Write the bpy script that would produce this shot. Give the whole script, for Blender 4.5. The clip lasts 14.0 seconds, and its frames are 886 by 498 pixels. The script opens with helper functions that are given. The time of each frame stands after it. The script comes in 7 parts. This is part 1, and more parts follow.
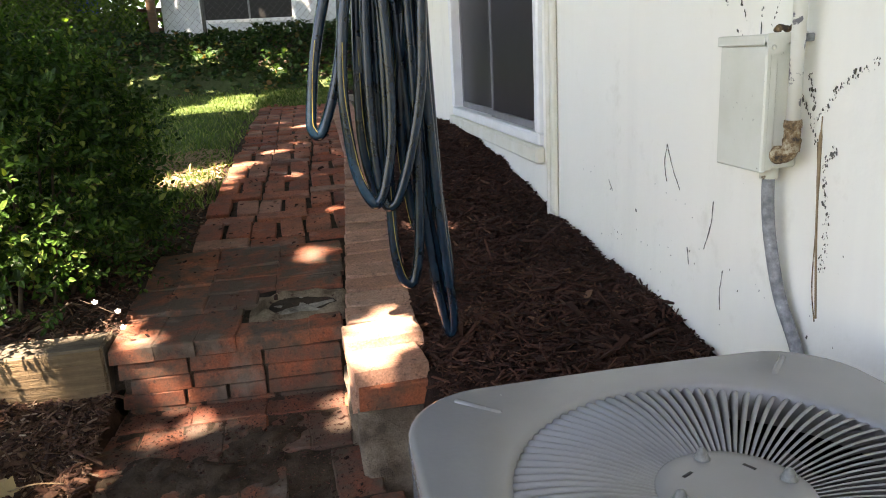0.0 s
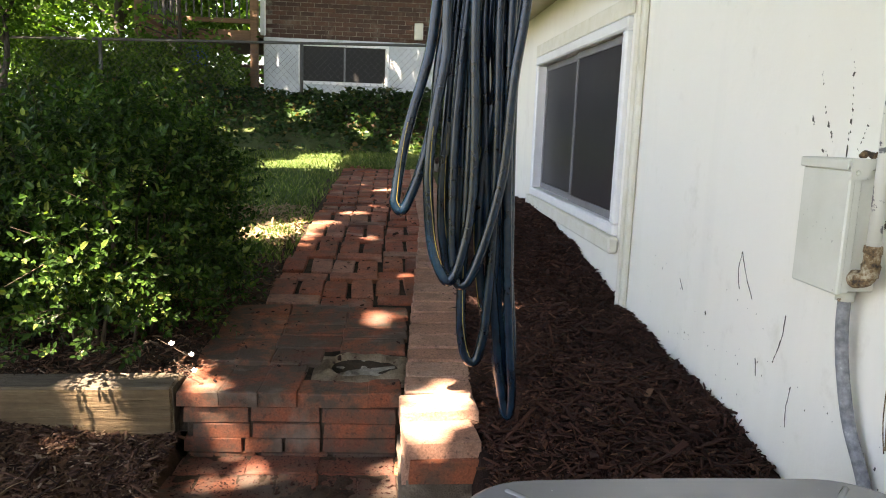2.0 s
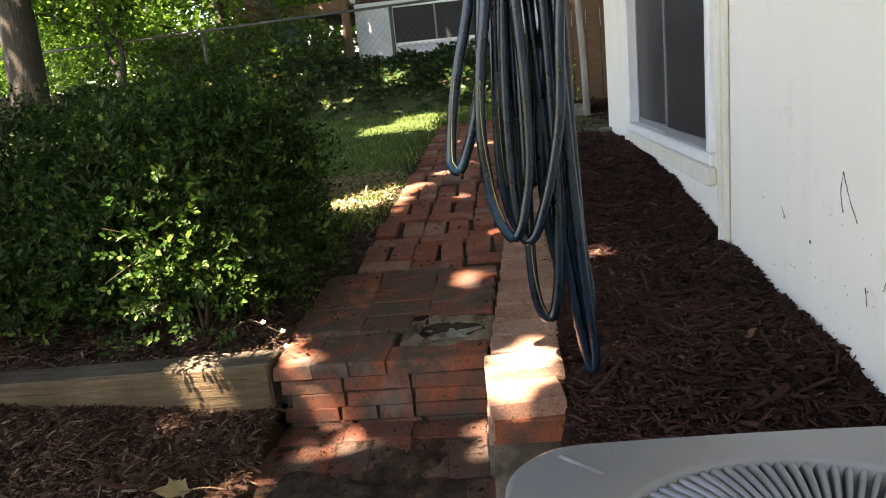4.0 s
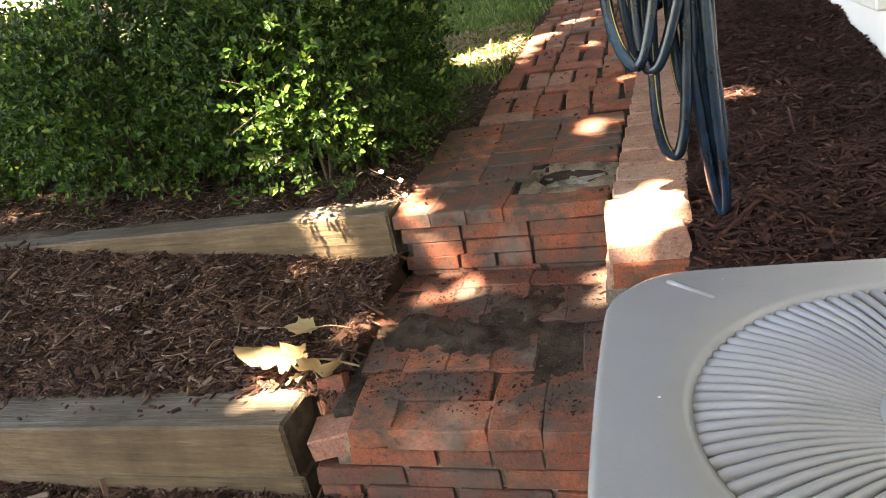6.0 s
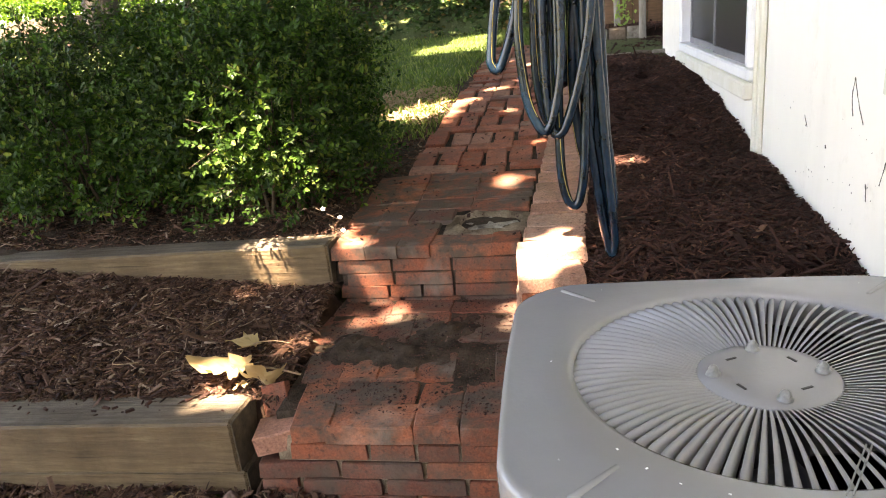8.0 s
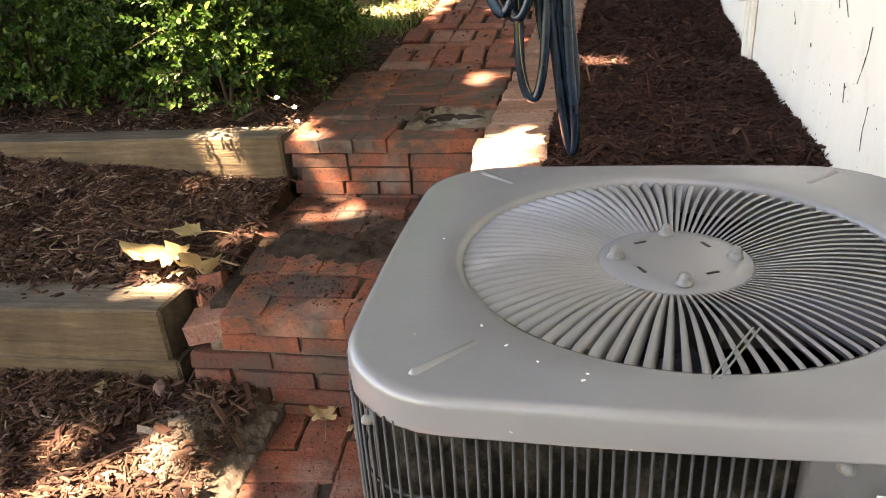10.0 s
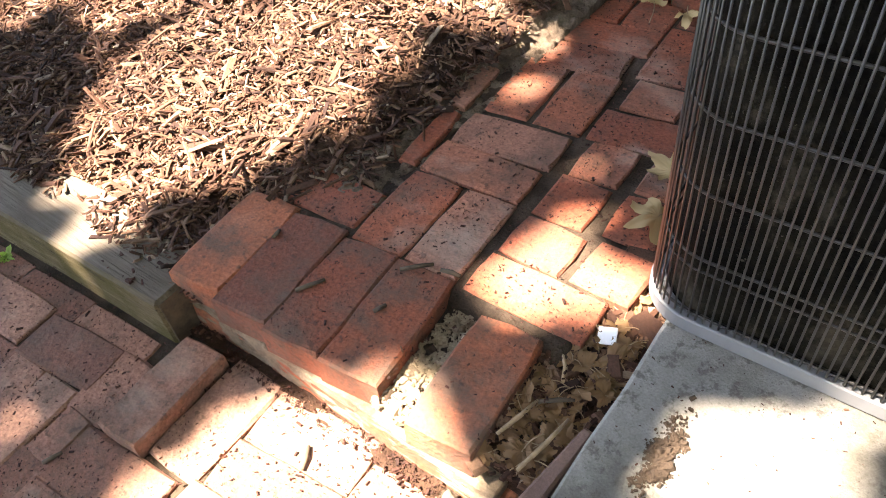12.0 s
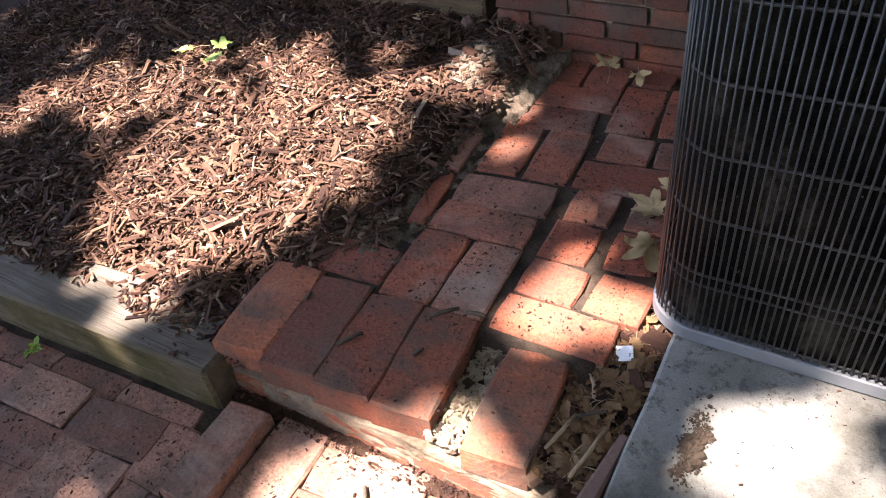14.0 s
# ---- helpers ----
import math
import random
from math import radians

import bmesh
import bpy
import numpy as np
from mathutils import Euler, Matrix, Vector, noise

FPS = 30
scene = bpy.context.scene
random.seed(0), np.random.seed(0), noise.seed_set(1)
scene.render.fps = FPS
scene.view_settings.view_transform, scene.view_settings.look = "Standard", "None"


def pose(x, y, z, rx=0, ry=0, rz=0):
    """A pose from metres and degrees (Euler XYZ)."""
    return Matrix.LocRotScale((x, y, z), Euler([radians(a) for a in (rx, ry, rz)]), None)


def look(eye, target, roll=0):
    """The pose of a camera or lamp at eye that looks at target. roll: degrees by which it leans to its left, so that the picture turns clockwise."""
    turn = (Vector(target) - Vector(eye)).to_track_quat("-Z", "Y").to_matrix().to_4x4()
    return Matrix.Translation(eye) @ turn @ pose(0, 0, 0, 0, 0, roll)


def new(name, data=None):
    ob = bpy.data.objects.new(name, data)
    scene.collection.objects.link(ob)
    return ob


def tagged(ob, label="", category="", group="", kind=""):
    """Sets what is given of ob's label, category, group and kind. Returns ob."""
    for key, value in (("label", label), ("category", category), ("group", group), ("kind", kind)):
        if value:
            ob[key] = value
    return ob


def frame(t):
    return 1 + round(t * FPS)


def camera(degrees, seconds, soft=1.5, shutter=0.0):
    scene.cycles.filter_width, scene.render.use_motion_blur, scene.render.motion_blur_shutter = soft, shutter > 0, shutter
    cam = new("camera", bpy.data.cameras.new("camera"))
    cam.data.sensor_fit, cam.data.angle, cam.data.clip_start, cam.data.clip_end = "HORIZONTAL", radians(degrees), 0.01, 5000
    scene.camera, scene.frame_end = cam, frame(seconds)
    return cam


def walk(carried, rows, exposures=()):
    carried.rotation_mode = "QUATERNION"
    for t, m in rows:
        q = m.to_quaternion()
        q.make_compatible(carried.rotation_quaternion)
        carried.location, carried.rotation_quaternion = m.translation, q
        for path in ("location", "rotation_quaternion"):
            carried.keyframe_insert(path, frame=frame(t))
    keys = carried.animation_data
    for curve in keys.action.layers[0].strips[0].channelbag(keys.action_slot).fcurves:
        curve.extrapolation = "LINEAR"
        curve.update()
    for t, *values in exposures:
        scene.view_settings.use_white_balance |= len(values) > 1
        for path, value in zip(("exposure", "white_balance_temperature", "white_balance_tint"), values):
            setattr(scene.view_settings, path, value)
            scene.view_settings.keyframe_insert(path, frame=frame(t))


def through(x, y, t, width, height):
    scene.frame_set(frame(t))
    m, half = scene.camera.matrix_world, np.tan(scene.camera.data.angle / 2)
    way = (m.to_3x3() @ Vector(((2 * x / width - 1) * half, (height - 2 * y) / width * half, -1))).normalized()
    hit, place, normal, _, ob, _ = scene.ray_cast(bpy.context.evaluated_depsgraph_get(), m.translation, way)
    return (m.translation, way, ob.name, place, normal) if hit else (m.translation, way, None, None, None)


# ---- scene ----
cam = camera(62.4, 14.0, soft=1.0)
PATH = [
    (0, (0.019, 0.085, 1.316), (0.328, 1.993, 0.801), -3.1),
    (0.5, (0.004, 0.075, 1.331), (0.255, 2.018, 0.927), -1.0),
    (1, (-0.007, 0.065, 1.348), (0.168, 2.029, 1.015), 0.8),
    (1.5, (-0.001, 0.057, 1.354), (0.149, 2.024, 1.027), 1.8),
    (2, (0.003, 0.048, 1.354), (0.143, 2.015, 1.022), 2.1),
    (2.5, (0.006, 0.031, 1.359), (0.149, 2.0, 1.035), 2.1),
    (3, (0.01, 0.035, 1.361), (0.057, 2.008, 1.037), 1.4),
    (3.2, (0.03, 0.049, 1.367), (-0.019, 2.019, 1.027), -0.2),
    (5.3, (0.24, 0.131, 1.354), (0.004, 2.031, 0.774), -9.4),
    (5.5, (0.228, 0.138, 1.355), (-0.04, 2.039, 0.793), -10.0),
    (6, (0.184, 0.13, 1.271), (-0.406, 1.897, 0.541), -10.5),
    (6.5, (0.173, 0.106, 1.277), (-0.403, 1.874, 0.54), -10.0),
    (7, (0.203, -0.013, 1.293), (-0.205, 1.808, 0.575), -9.2),
    (7.5, (0.201, -0.129, 1.308), (-0.143, 1.728, 0.651), -7.2),
    (7.7, (0.198, -0.163, 1.315), (-0.142, 1.709, 0.698), -6.3),
    (9.8, (0.3349, -0.0846, 1.2212), (-0.0209, 1.5652, 0.5387), -3.6),
    (10, (0.3412, -0.0701, 1.2039), (-0.0018, 1.5543, 0.4568), -3.7),
    (10.5, (0.3412, -0.0919, 1.1375), (-0.1702, 1.3896, 0.2129), -4.1),
    (11, (0.3522, -0.1310, 1.0847), (-0.2402, 1.2103, 0.0064), -4.1),
    (11.3, (0.3631, -0.1674, 1.0456), (-0.3067, 1.0547, -0.1247), -3.7),
    (11.5, (0.3676, -0.1902, 1.0156), (-0.3558, 0.9246, -0.2275), -4.4),
    (12, (0.3713, -0.2275, 0.9955), (-0.4859, 0.7043, -0.3112), -7.2),
    (12.5, (0.3722, -0.3203, 1.0119), (-0.5169, 0.5414, -0.3221), -8.6),
    (13, (0.3331, -0.4623, 1.0292), (-0.4386, 0.5351, -0.2830), -3.6),
    (13.5, (0.3130, -0.4932, 1.0574), (-0.4286, 0.5524, -0.2348), -4.8),
    (14, (0.3331, -0.4004, 1.0720), (-0.4641, 0.7180, -0.1219), -7.8),
]
EXPOSURES = [(0, 3.65, 8000, 20), (2.0, 3.65, 8000, 20), (3.2, 3.47, 8000, 20), (5.3, 4.1, 8200, 19), (6.5, 4.78, 8600, 23), (7.7, 4.45, 8700, 24), (10.0, 4.35, 9000, 24), (10.6, 4.55, 8900, 23), (11.0, 4.9, 8600, 22), (11.5, 5.0, 8100, 20), (12.2, 3.75, 7400, 19), (12.8, 3.1, 6700, 20), (13.5, 3.15, 6400, 21), (14, 3.4, 6600, 23)]
walk(cam, [(t, look(eye, target, roll)) for t, eye, target, roll in PATH], EXPOSURES)


# ---- world, sun, sky ----
SUN_WAY = Vector((0.17, 0.23, -0.54)).normalized()
world = bpy.data.worlds.new("sky")
scene.world = world
world.use_nodes = True
wn = world.node_tree
sky = wn.nodes.new("ShaderNodeTexSky")
sky.sky_type = "NISHITA"
sky.sun_disc = False
sky.sun_elevation = math.asin(-SUN_WAY.z)
sky.sun_rotation = math.atan2(-SUN_WAY.x, -SUN_WAY.y)
wn.nodes["Background"].inputs["Strength"].default_value = 0.063
wn.links.new(sky.outputs["Color"], wn.nodes["Background"].inputs["Color"])
sun_data = bpy.data.lights.new("sun", "SUN")
sun_data.energy = 5.0
sun_data.angle = radians(0.53)
sun_data.color = (1.0, 0.93, 0.82)
sun = new("sun", sun_data)
sun.matrix_world = look(-10 * SUN_WAY, (0, 0, 0))


# ---- materials ----
class Nodes:
    """A small builder of node materials."""

    def __init__(self, name):
        self.mat = bpy.data.materials.new(name)
        self.mat.use_nodes = True
        self.tree = self.mat.node_tree
        self.bsdf = self.tree.nodes["Principled BSDF"]
        self.place = self.node("ShaderNodeNewGeometry").outputs["Position"]

    def node(self, kind, **values):
        n = self.tree.nodes.new(kind)
        for key, value in values.items():
            if key in n.inputs:
                n.inputs[key].default_value = value
        return n

    def link(self, a, b):
        self.tree.links.new(a, b)

    def noise(self, scale, detail=4.0, rough=0.6, stretch=None):
        n = self.node("ShaderNodeTexNoise", Scale=scale, Detail=detail, Roughness=rough)
        if stretch:
            m = self.node("ShaderNodeMapping")
            m.inputs["Scale"].default_value = stretch
            self.link(self.place, m.inputs["Vector"])
            self.link(m.outputs["Vector"], n.inputs["Vector"])
        else:
            self.link(self.place, n.inputs["Vector"])
        return n.outputs["Fac"]

    def ramp(self, fac, stops):
        r = self.node("ShaderNodeValToRGB")
        e = r.color_ramp.elements
        while len(e) < len(stops):
            e.new(0.5)
        for el, (pos, col) in zip(e, stops):
            el.position = pos
            el.color = (*col, 1.0) if len(col) == 3 else (col[0], col[0], col[0], 1.0)
        self.link(fac, r.inputs["Fac"])
        return r.outputs["Color"]

    def mix(self, fac, a, b, blend="MIX"):
        m = self.node("ShaderNodeMix")
        m.data_type = "RGBA"
        m.blend_type = blend
        for sock, val in ((m.inputs[0], fac), (m.inputs[6], a), (m.inputs[7], b)):
            if isinstance(val, (int, float)):
                sock.default_value = val
            elif isinstance(val, tuple):
                sock.default_value = (*val, 1.0)
            else:
                self.link(val, sock)
        return m.outputs[2]

    def finish(self, colour, rough=0.8, bumps=(), metal=0.0, spec=0.5, rough_from=None):
        if isinstance(colour, tuple):
            self.bsdf.inputs["Base Color"].default_value = (*colour, 1.0)
        else:
            self.link(colour, self.bsdf.inputs["Base Color"])
        self.bsdf.inputs["Roughness"].default_value = rough
        if rough_from is not None:
            self.link(rough_from, self.bsdf.inputs["Roughness"])
        self.bsdf.inputs["Metallic"].default_value = metal
        self.bsdf.inputs["Specular IOR Level"].default_value = spec
        last = None
        for height, distance in bumps:
            b = self.node("ShaderNodeBump", Distance=distance, Strength=1.0)
            self.link(height, b.inputs["Height"])
            if last is not None:
                self.link(last, b.inputs["Normal"])
            last = b.outputs["Normal"]
        if last is not None:
            self.link(last, self.bsdf.inputs["Normal"])
        return self.mat


def brick_material(name, stops, dirt=0.5, spread=0.42, lime=0.45):
    n = Nodes(name)
    info = n.node("ShaderNodeObjectInfo")
    base = n.ramp(info.outputs["Random"], stops)
    blotch = n.noise(9.0, 5.0, 0.65)
    grain = n.noise(160.0, 6.0, 0.7)
    speck = n.noise(60.0, 3.0, 0.6)
    col = n.mix(1.0, base, n.ramp(grain, [(0.28, (0.5, 0.48, 0.47)), (0.72, (1.28, 1.27, 1.25))]), "MULTIPLY")
    col = n.mix(n.ramp(blotch, [(spread, (0.0,)), (spread + 0.22, (dirt,))]), col, (0.075, 0.055, 0.042))
    col = n.mix(n.ramp(speck, [(0.60, (0.0,)), (0.67, (0.55,))]), col, (0.04, 0.028, 0.022))
    pale = n.noise(5.0, 4.0, 0.6, (1.0, 1.3, 0.7))
    col = n.mix(n.ramp(pale, [(0.55, (0.0,)), (0.75, (lime,))]), col, (0.36, 0.30, 0.245))
    return n.finish(col, 0.88, [(speck, 0.0032), (grain, 0.0016)], spec=0.3)


PAVER_STOPS = [(0.0, (0.15, 0.053, 0.038)), (0.25, (0.255, 0.076, 0.042)), (0.5, (0.305, 0.095, 0.053)), (0.75, (0.335, 0.125, 0.075)), (1.0, (0.32, 0.160, 0.113))]
STEP_STOPS = [(0.0, (0.10, 0.042, 0.031)), (0.35, (0.195, 0.060, 0.034)), (0.7, (0.275, 0.085, 0.043)), (1.0, (0.34, 0.118, 0.060))]
EDGE_STOPS = [(0.0, (0.33, 0.17, 0.115)), (0.5, (0.38, 0.21, 0.15)), (1.0, (0.42, 0.25, 0.18))]
m_brick = brick_material("paving_brick", PAVER_STOPS, 0.65)
m_step = brick_material("step_brick", STEP_STOPS, 0.85, 0.42, 0.15)
m_dirty = brick_material("dirty_brick", STEP_STOPS, 1.0, 0.36)
PATIO_STOPS = [(0.0, (0.15, 0.070, 0.050)), (0.4, (0.24, 0.112, 0.077)), (0.75, (0.29, 0.148, 0.104)), (1.0, (0.33, 0.190, 0.140))]
m_patio = brick_material("patio_brick", PATIO_STOPS, 0.75)
m_edge = brick_material("edging_brick", EDGE_STOPS, 0.4)
n = Nodes("sooty_glazed_brick")
a, b = n.noise(40.0, 5.0, 0.7), n.noise(220.0, 4.0, 0.7)
m_glazed = n.finish(n.ramp(a, [(0.35, (0.022, 0.017, 0.018)), (0.65, (0.075, 0.062, 0.066))]), 0.28, [(b, 0.002)], spec=0.7)
m_far_brick = brick_material("house_brick", [(0.0, (0.06, 0.034, 0.030)), (0.5, (0.095, 0.050, 0.040)), (1.0, (0.13, 0.066, 0.05))], 0.3)


def mortar_material(name, a, b):
    n = Nodes(name)
    big, fine = n.noise(14.0, 5.0), n.noise(230.0, 4.0, 0.75)
    col = n.mix(n.ramp(big, [(0.35, (0.0,)), (0.65, (1.0,))]), a, b)
    col = n.mix(1.0, col, n.ramp(fine, [(0.2, (0.55, 0.55, 0.55)), (0.8, (1.3, 1.3, 1.3))]), "MULTIPLY")
    return n.finish(col, 0.95, [(big, 0.012), (fine, 0.004)], spec=0.2)


m_mortar = mortar_material("sandy_mortar", (0.10, 0.075, 0.051), (0.30, 0.238, 0.170))
m_smear = mortar_material("dirty_mortar", (0.020, 0.014, 0.010), (0.078, 0.056, 0.038))
m_joint = mortar_material("joint_dirt", (0.014, 0.010, 0.007), (0.060, 0.044, 0.030))
m_sand = mortar_material("pale_sand", (0.075, 0.056, 0.042), (0.20, 0.160, 0.122))
m_rubble = mortar_material("cement_rubble", (0.11, 0.095, 0.078), (0.34, 0.315, 0.265))
m_sandy = mortar_material("crumbled_sandy_mortar", (0.21, 0.165, 0.11), (0.44, 0.37, 0.27))
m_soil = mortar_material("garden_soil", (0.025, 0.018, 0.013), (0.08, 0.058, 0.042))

n = Nodes("concrete_pad")
a, b, c = n.noise(3.2, 6.0, 0.65), n.noise(40.0, 5.0, 0.7), n.noise(300.0, 3.0)
col = n.ramp(a, [(0.36, (0.070, 0.067, 0.056)), (0.50, (0.175, 0.172, 0.156)), (0.68, (0.29, 0.287, 0.268))])
col = n.mix(n.ramp(b, [(0.54, (0.0,)), (0.63, (0.75,))]), col, (0.085, 0.08, 0.068))
col = n.mix(1.0, col, n.ramp(c, [(0.2, (0.75, 0.75, 0.75)), (0.8, (1.15, 1.15, 1.15))]), "MULTIPLY")
m_concrete = n.finish(col, 0.9, [(b, 0.004), (c, 0.001)], spec=0.3)

n = Nodes("red_brown_paver")
a, b = n.noise(6.0, 5.0), n.noise(260.0, 4.0, 0.75)
col = n.ramp(a, [(0.3, (0.125, 0.078, 0.064)), (0.7, (0.19, 0.120, 0.098))])
col = n.mix(1.0, col, n.ramp(b, [(0.2, (0.7, 0.7, 0.7)), (0.8, (1.2, 1.2, 1.2))]), "MULTIPLY")
m_paver = n.finish(col, 0.92, [(b, 0.002)], spec=0.3)


def chip_material(name, stops):
    n = Nodes(name)
    rnd = n.tree.nodes["Geometry"].outputs["Random Per Island"]
    fibre = n.noise(220.0, 4.0, 0.7)
    patch = n.noise(4.5, 4.0, 0.6)
    col = n.ramp(rnd, stops)
    col = n.mix(1.0, col, n.ramp(patch, [(0.3, (0.62, 0.58, 0.56)), (0.7, (1.22, 1.22, 1.22))]), "MULTIPLY")
    col = n.mix(1.0, col, n.ramp(fibre, [(0.2, (0.6, 0.6, 0.6)), (0.8, (1.3, 1.3, 1.3))]), "MULTIPLY")
    return n.finish(col, 0.85, [(fibre, 0.002)], spec=0.25)


m_chip_old = chip_material("weathered_bark", [(0.0, (0.018, 0.008, 0.006)), (0.4, (0.064, 0.030, 0.019)), (0.80, (0.120, 0.066, 0.042)), (0.95, (0.18, 0.118, 0.078)), (1.0, (0.31, 0.245, 0.185))])
m_chip_new = chip_material("fresh_dark_bark", [(0.0, (0.018, 0.007, 0.005)), (0.6, (0.045, 0.018, 0.013)), (0.93, (0.075, 0.032, 0.022)), (1.0, (0.15, 0.08, 0.05))])
m_bed_old = mortar_material("bark_litter", (0.022, 0.011, 0.007), (0.06, 0.033, 0.02))
m_bed_new = mortar_material("dark_bark_litter", (0.010, 0.005, 0.004), (0.03, 0.014, 0.010))

n = Nodes("weathered_timber")
grain = n.noise(7.0, 6.0, 0.65, (0.6, 9.0, 9.0))
fine = n.noise(60.0, 4.0, 0.7, (0.15, 3.0, 3.0))
big = n.noise(2.2, 4.0)
col = n.ramp(grain, [(0.25, (0.095, 0.064, 0.036)), (0.5, (0.145, 0.103, 0.058)), (0.75, (0.215, 0.162, 0.096))])
up = n.node("ShaderNodeSeparateXYZ")
n.link(n.tree.nodes["Geometry"].outputs["Normal"], up.inputs[0])
grey = n.ramp(grain, [(0.25, (0.06, 0.052, 0.041)), (0.5, (0.125, 0.110, 0.088)), (0.75, (0.19, 0.170, 0.138))])
col = n.mix(n.ramp(up.outputs["Z"], [(0.5, (0.0,)), (0.9, (0.85,))]), col, grey)
col = n.mix(n.ramp(big, [(0.45, (0.0,)), (0.7, (0.45,))]), col, (0.085, 0.058, 0.027))
check = n.noise(9.0, 5.0, 0.7, (0.25, 14.0, 14.0))
col = n.mix(n.ramp(check, [(0.61, (0.0,)), (0.66, (0.6,))]), col, (0.035, 0.024, 0.014))
stain = n.noise(5.0, 6.0, 0.7)
col = n.mix(1.0, col, n.ramp(stain, [(0.3, (0.6, 0.58, 0.56)), (0.7, (1.25, 1.22, 1.18))]), "MULTIPLY")
m_timber = n.finish(col, 0.85, [(grain, 0.006), (fine, 0.005), (check, 0.004)], spec=0.3)
n = Nodes("mossy_timber")
grain = n.noise(7.0, 6.0, 0.65, (0.6, 9.0, 9.0))
big = n.noise(4.0, 4.0)
col = n.ramp(grain, [(0.28, (0.040, 0.030, 0.018)), (0.5, (0.105, 0.085, 0.050)), (0.72, (0.18, 0.15, 0.095))])
up = n.node("ShaderNodeSeparateXYZ")
n.link(n.tree.nodes["Geometry"].outputs["Normal"], up.inputs[0])
moss = n.noise(11.0, 6.0, 0.7)
side = n.mix(n.ramp(moss, [(0.42, (0.0,)), (0.60, (0.8,))]), col, (0.060, 0.050, 0.013))
grey = n.ramp(grain, [(0.25, (0.085, 0.072, 0.056)), (0.5, (0.130, 0.113, 0.092)), (0.75, (0.185, 0.165, 0.137))])
grey = n.mix(n.ramp(big, [(0.45, (0.0,)), (0.65, (0.45,))]), grey, (0.045, 0.032, 0.022))
col = n.mix(n.ramp(up.outputs["Z"], [(0.5, (0.0,)), (0.9, (1.0,))]), side, grey)
check = n.noise(9.0, 5.0, 0.7, (0.25, 14.0, 14.0))
col = n.mix(n.ramp(check, [(0.60, (0.0,)), (0.64, (0.7,))]), col, (0.020, 0.015, 0.010))
m_moss = n.finish(col, 0.9, [(grain, 0.006), (check, 0.004), (moss, 0.004)], spec=0.15)

n = Nodes("timber_end_grain")
a, b = n.noise(30.0, 5.0, 0.7), n.noise(8.0, 4.0)
m_end = n.finish(n.ramp(a, [(0.3, (0.03, 0.022, 0.014)), (0.7, (0.10, 0.075, 0.045))]), 0.9, [(a, 0.004)])
n = Nodes("old_white_wall_paint")
a, b = n.noise(1.6, 4.0, 0.5, (1.0, 1.0, 0.35)), n.noise(26.0, 4.0, 0.6)
c = n.noise(70.0, 5.0, 0.7)
col = n.ramp(a, [(0.3, (0.83, 0.805, 0.725)), (0.6, (0.88, 0.86, 0.79))])
streak = n.noise(1.3, 6.0, 0.6, (1.0, 2.0, 0.15))
col = n.mix(n.ramp(streak, [(0.50, (0.0,)), (0.75, (0.35,))]), col, (0.64, 0.63, 0.59))
grime = n.noise(7.0, 6.0, 0.7)
col = n.mix(n.ramp(grime, [(0.58, (0.0,)), (0.75, (0.30,))]), col, (0.52, 0.49, 0.40))
col = n.mix(n.ramp(c, [(0.69, (0.0,)), (0.75, (0.7,))]), col, (0.36, 0.34, 0.28))
m_wall = n.finish(col, 0.6, [(a, 0.006), (b, 0.0015)], spec=0.35)
n = Nodes("cream_trim_paint")
a, b = n.noise(9.0, 4.0), n.noise(80.0, 4.0, 0.7)
col = n.ramp(a, [(0.3, (0.70, 0.67, 0.55)), (0.7, (0.80, 0.78, 0.70))])
col = n.mix(n.ramp(b, [(0.66, (0.0,)), (0.72, (0.8,))]), col, (0.30, 0.27, 0.21))
m_trim = n.finish(col, 0.55, [(b, 0.0015)], spec=0.4)
n = Nodes("white_vinyl")
m_vinyl = n.finish(n.ramp(n.noise(12.0), [(0.3, (0.78, 0.79, 0.79)), (0.7, (0.84, 0.85, 0.85))]), 0.4, spec=0.45)
n = Nodes("soffit_paint")
m_soffit = n.finish(n.ramp(n.noise(5.0), [(0.3, (0.44, 0.39, 0.27)), (0.7, (0.54, 0.49, 0.36))]), 0.6)
n = Nodes("roof_shingle")
m_roof = n.finish(n.ramp(n.noise(20.0), [(0.3, (0.06, 0.055, 0.05)), (0.7, (0.12, 0.11, 0.10))]), 0.9)
n = Nodes("insect_screen")
m_screen = n.finish(n.ramp(n.noise(3.0), [(0.3, (0.026, 0.026, 0.031)), (0.7, (0.040, 0.039, 0.045))]), 0.34, spec=0.16)
n = Nodes("dark_window_frame")
m_sash = n.finish(n.ramp(n.noise(8.0), [(0.3, (0.16, 0.16, 0.17)), (0.7, (0.22, 0.22, 0.23))]), 0.4)

n = Nodes("grey_metal_paint")
a, b = n.noise(2.6, 4.0), n.noise(120.0, 3.0)
spots = n.noise(75.0, 2.0)
col = n.ramp(a, [(0.3, (0.205, 0.208, 0.213)), (0.7, (0.245, 0.248, 0.252))])
col = n.mix(n.ramp(spots, [(0.76, (0.0,)), (0.785, (0.5,))]), col, (0.6, 0.6, 0.6))
m_cap = n.finish(col, 0.24, [(b, 0.0003)], spec=0.8)
n = Nodes("grey_pan_paint")
m_pan = n.finish(n.ramp(n.noise(9.0, 5.0), [(0.3, (0.13, 0.135, 0.15)), (0.7, (0.18, 0.19, 0.20))]), 0.5)
n = Nodes("dark_wire_coating")
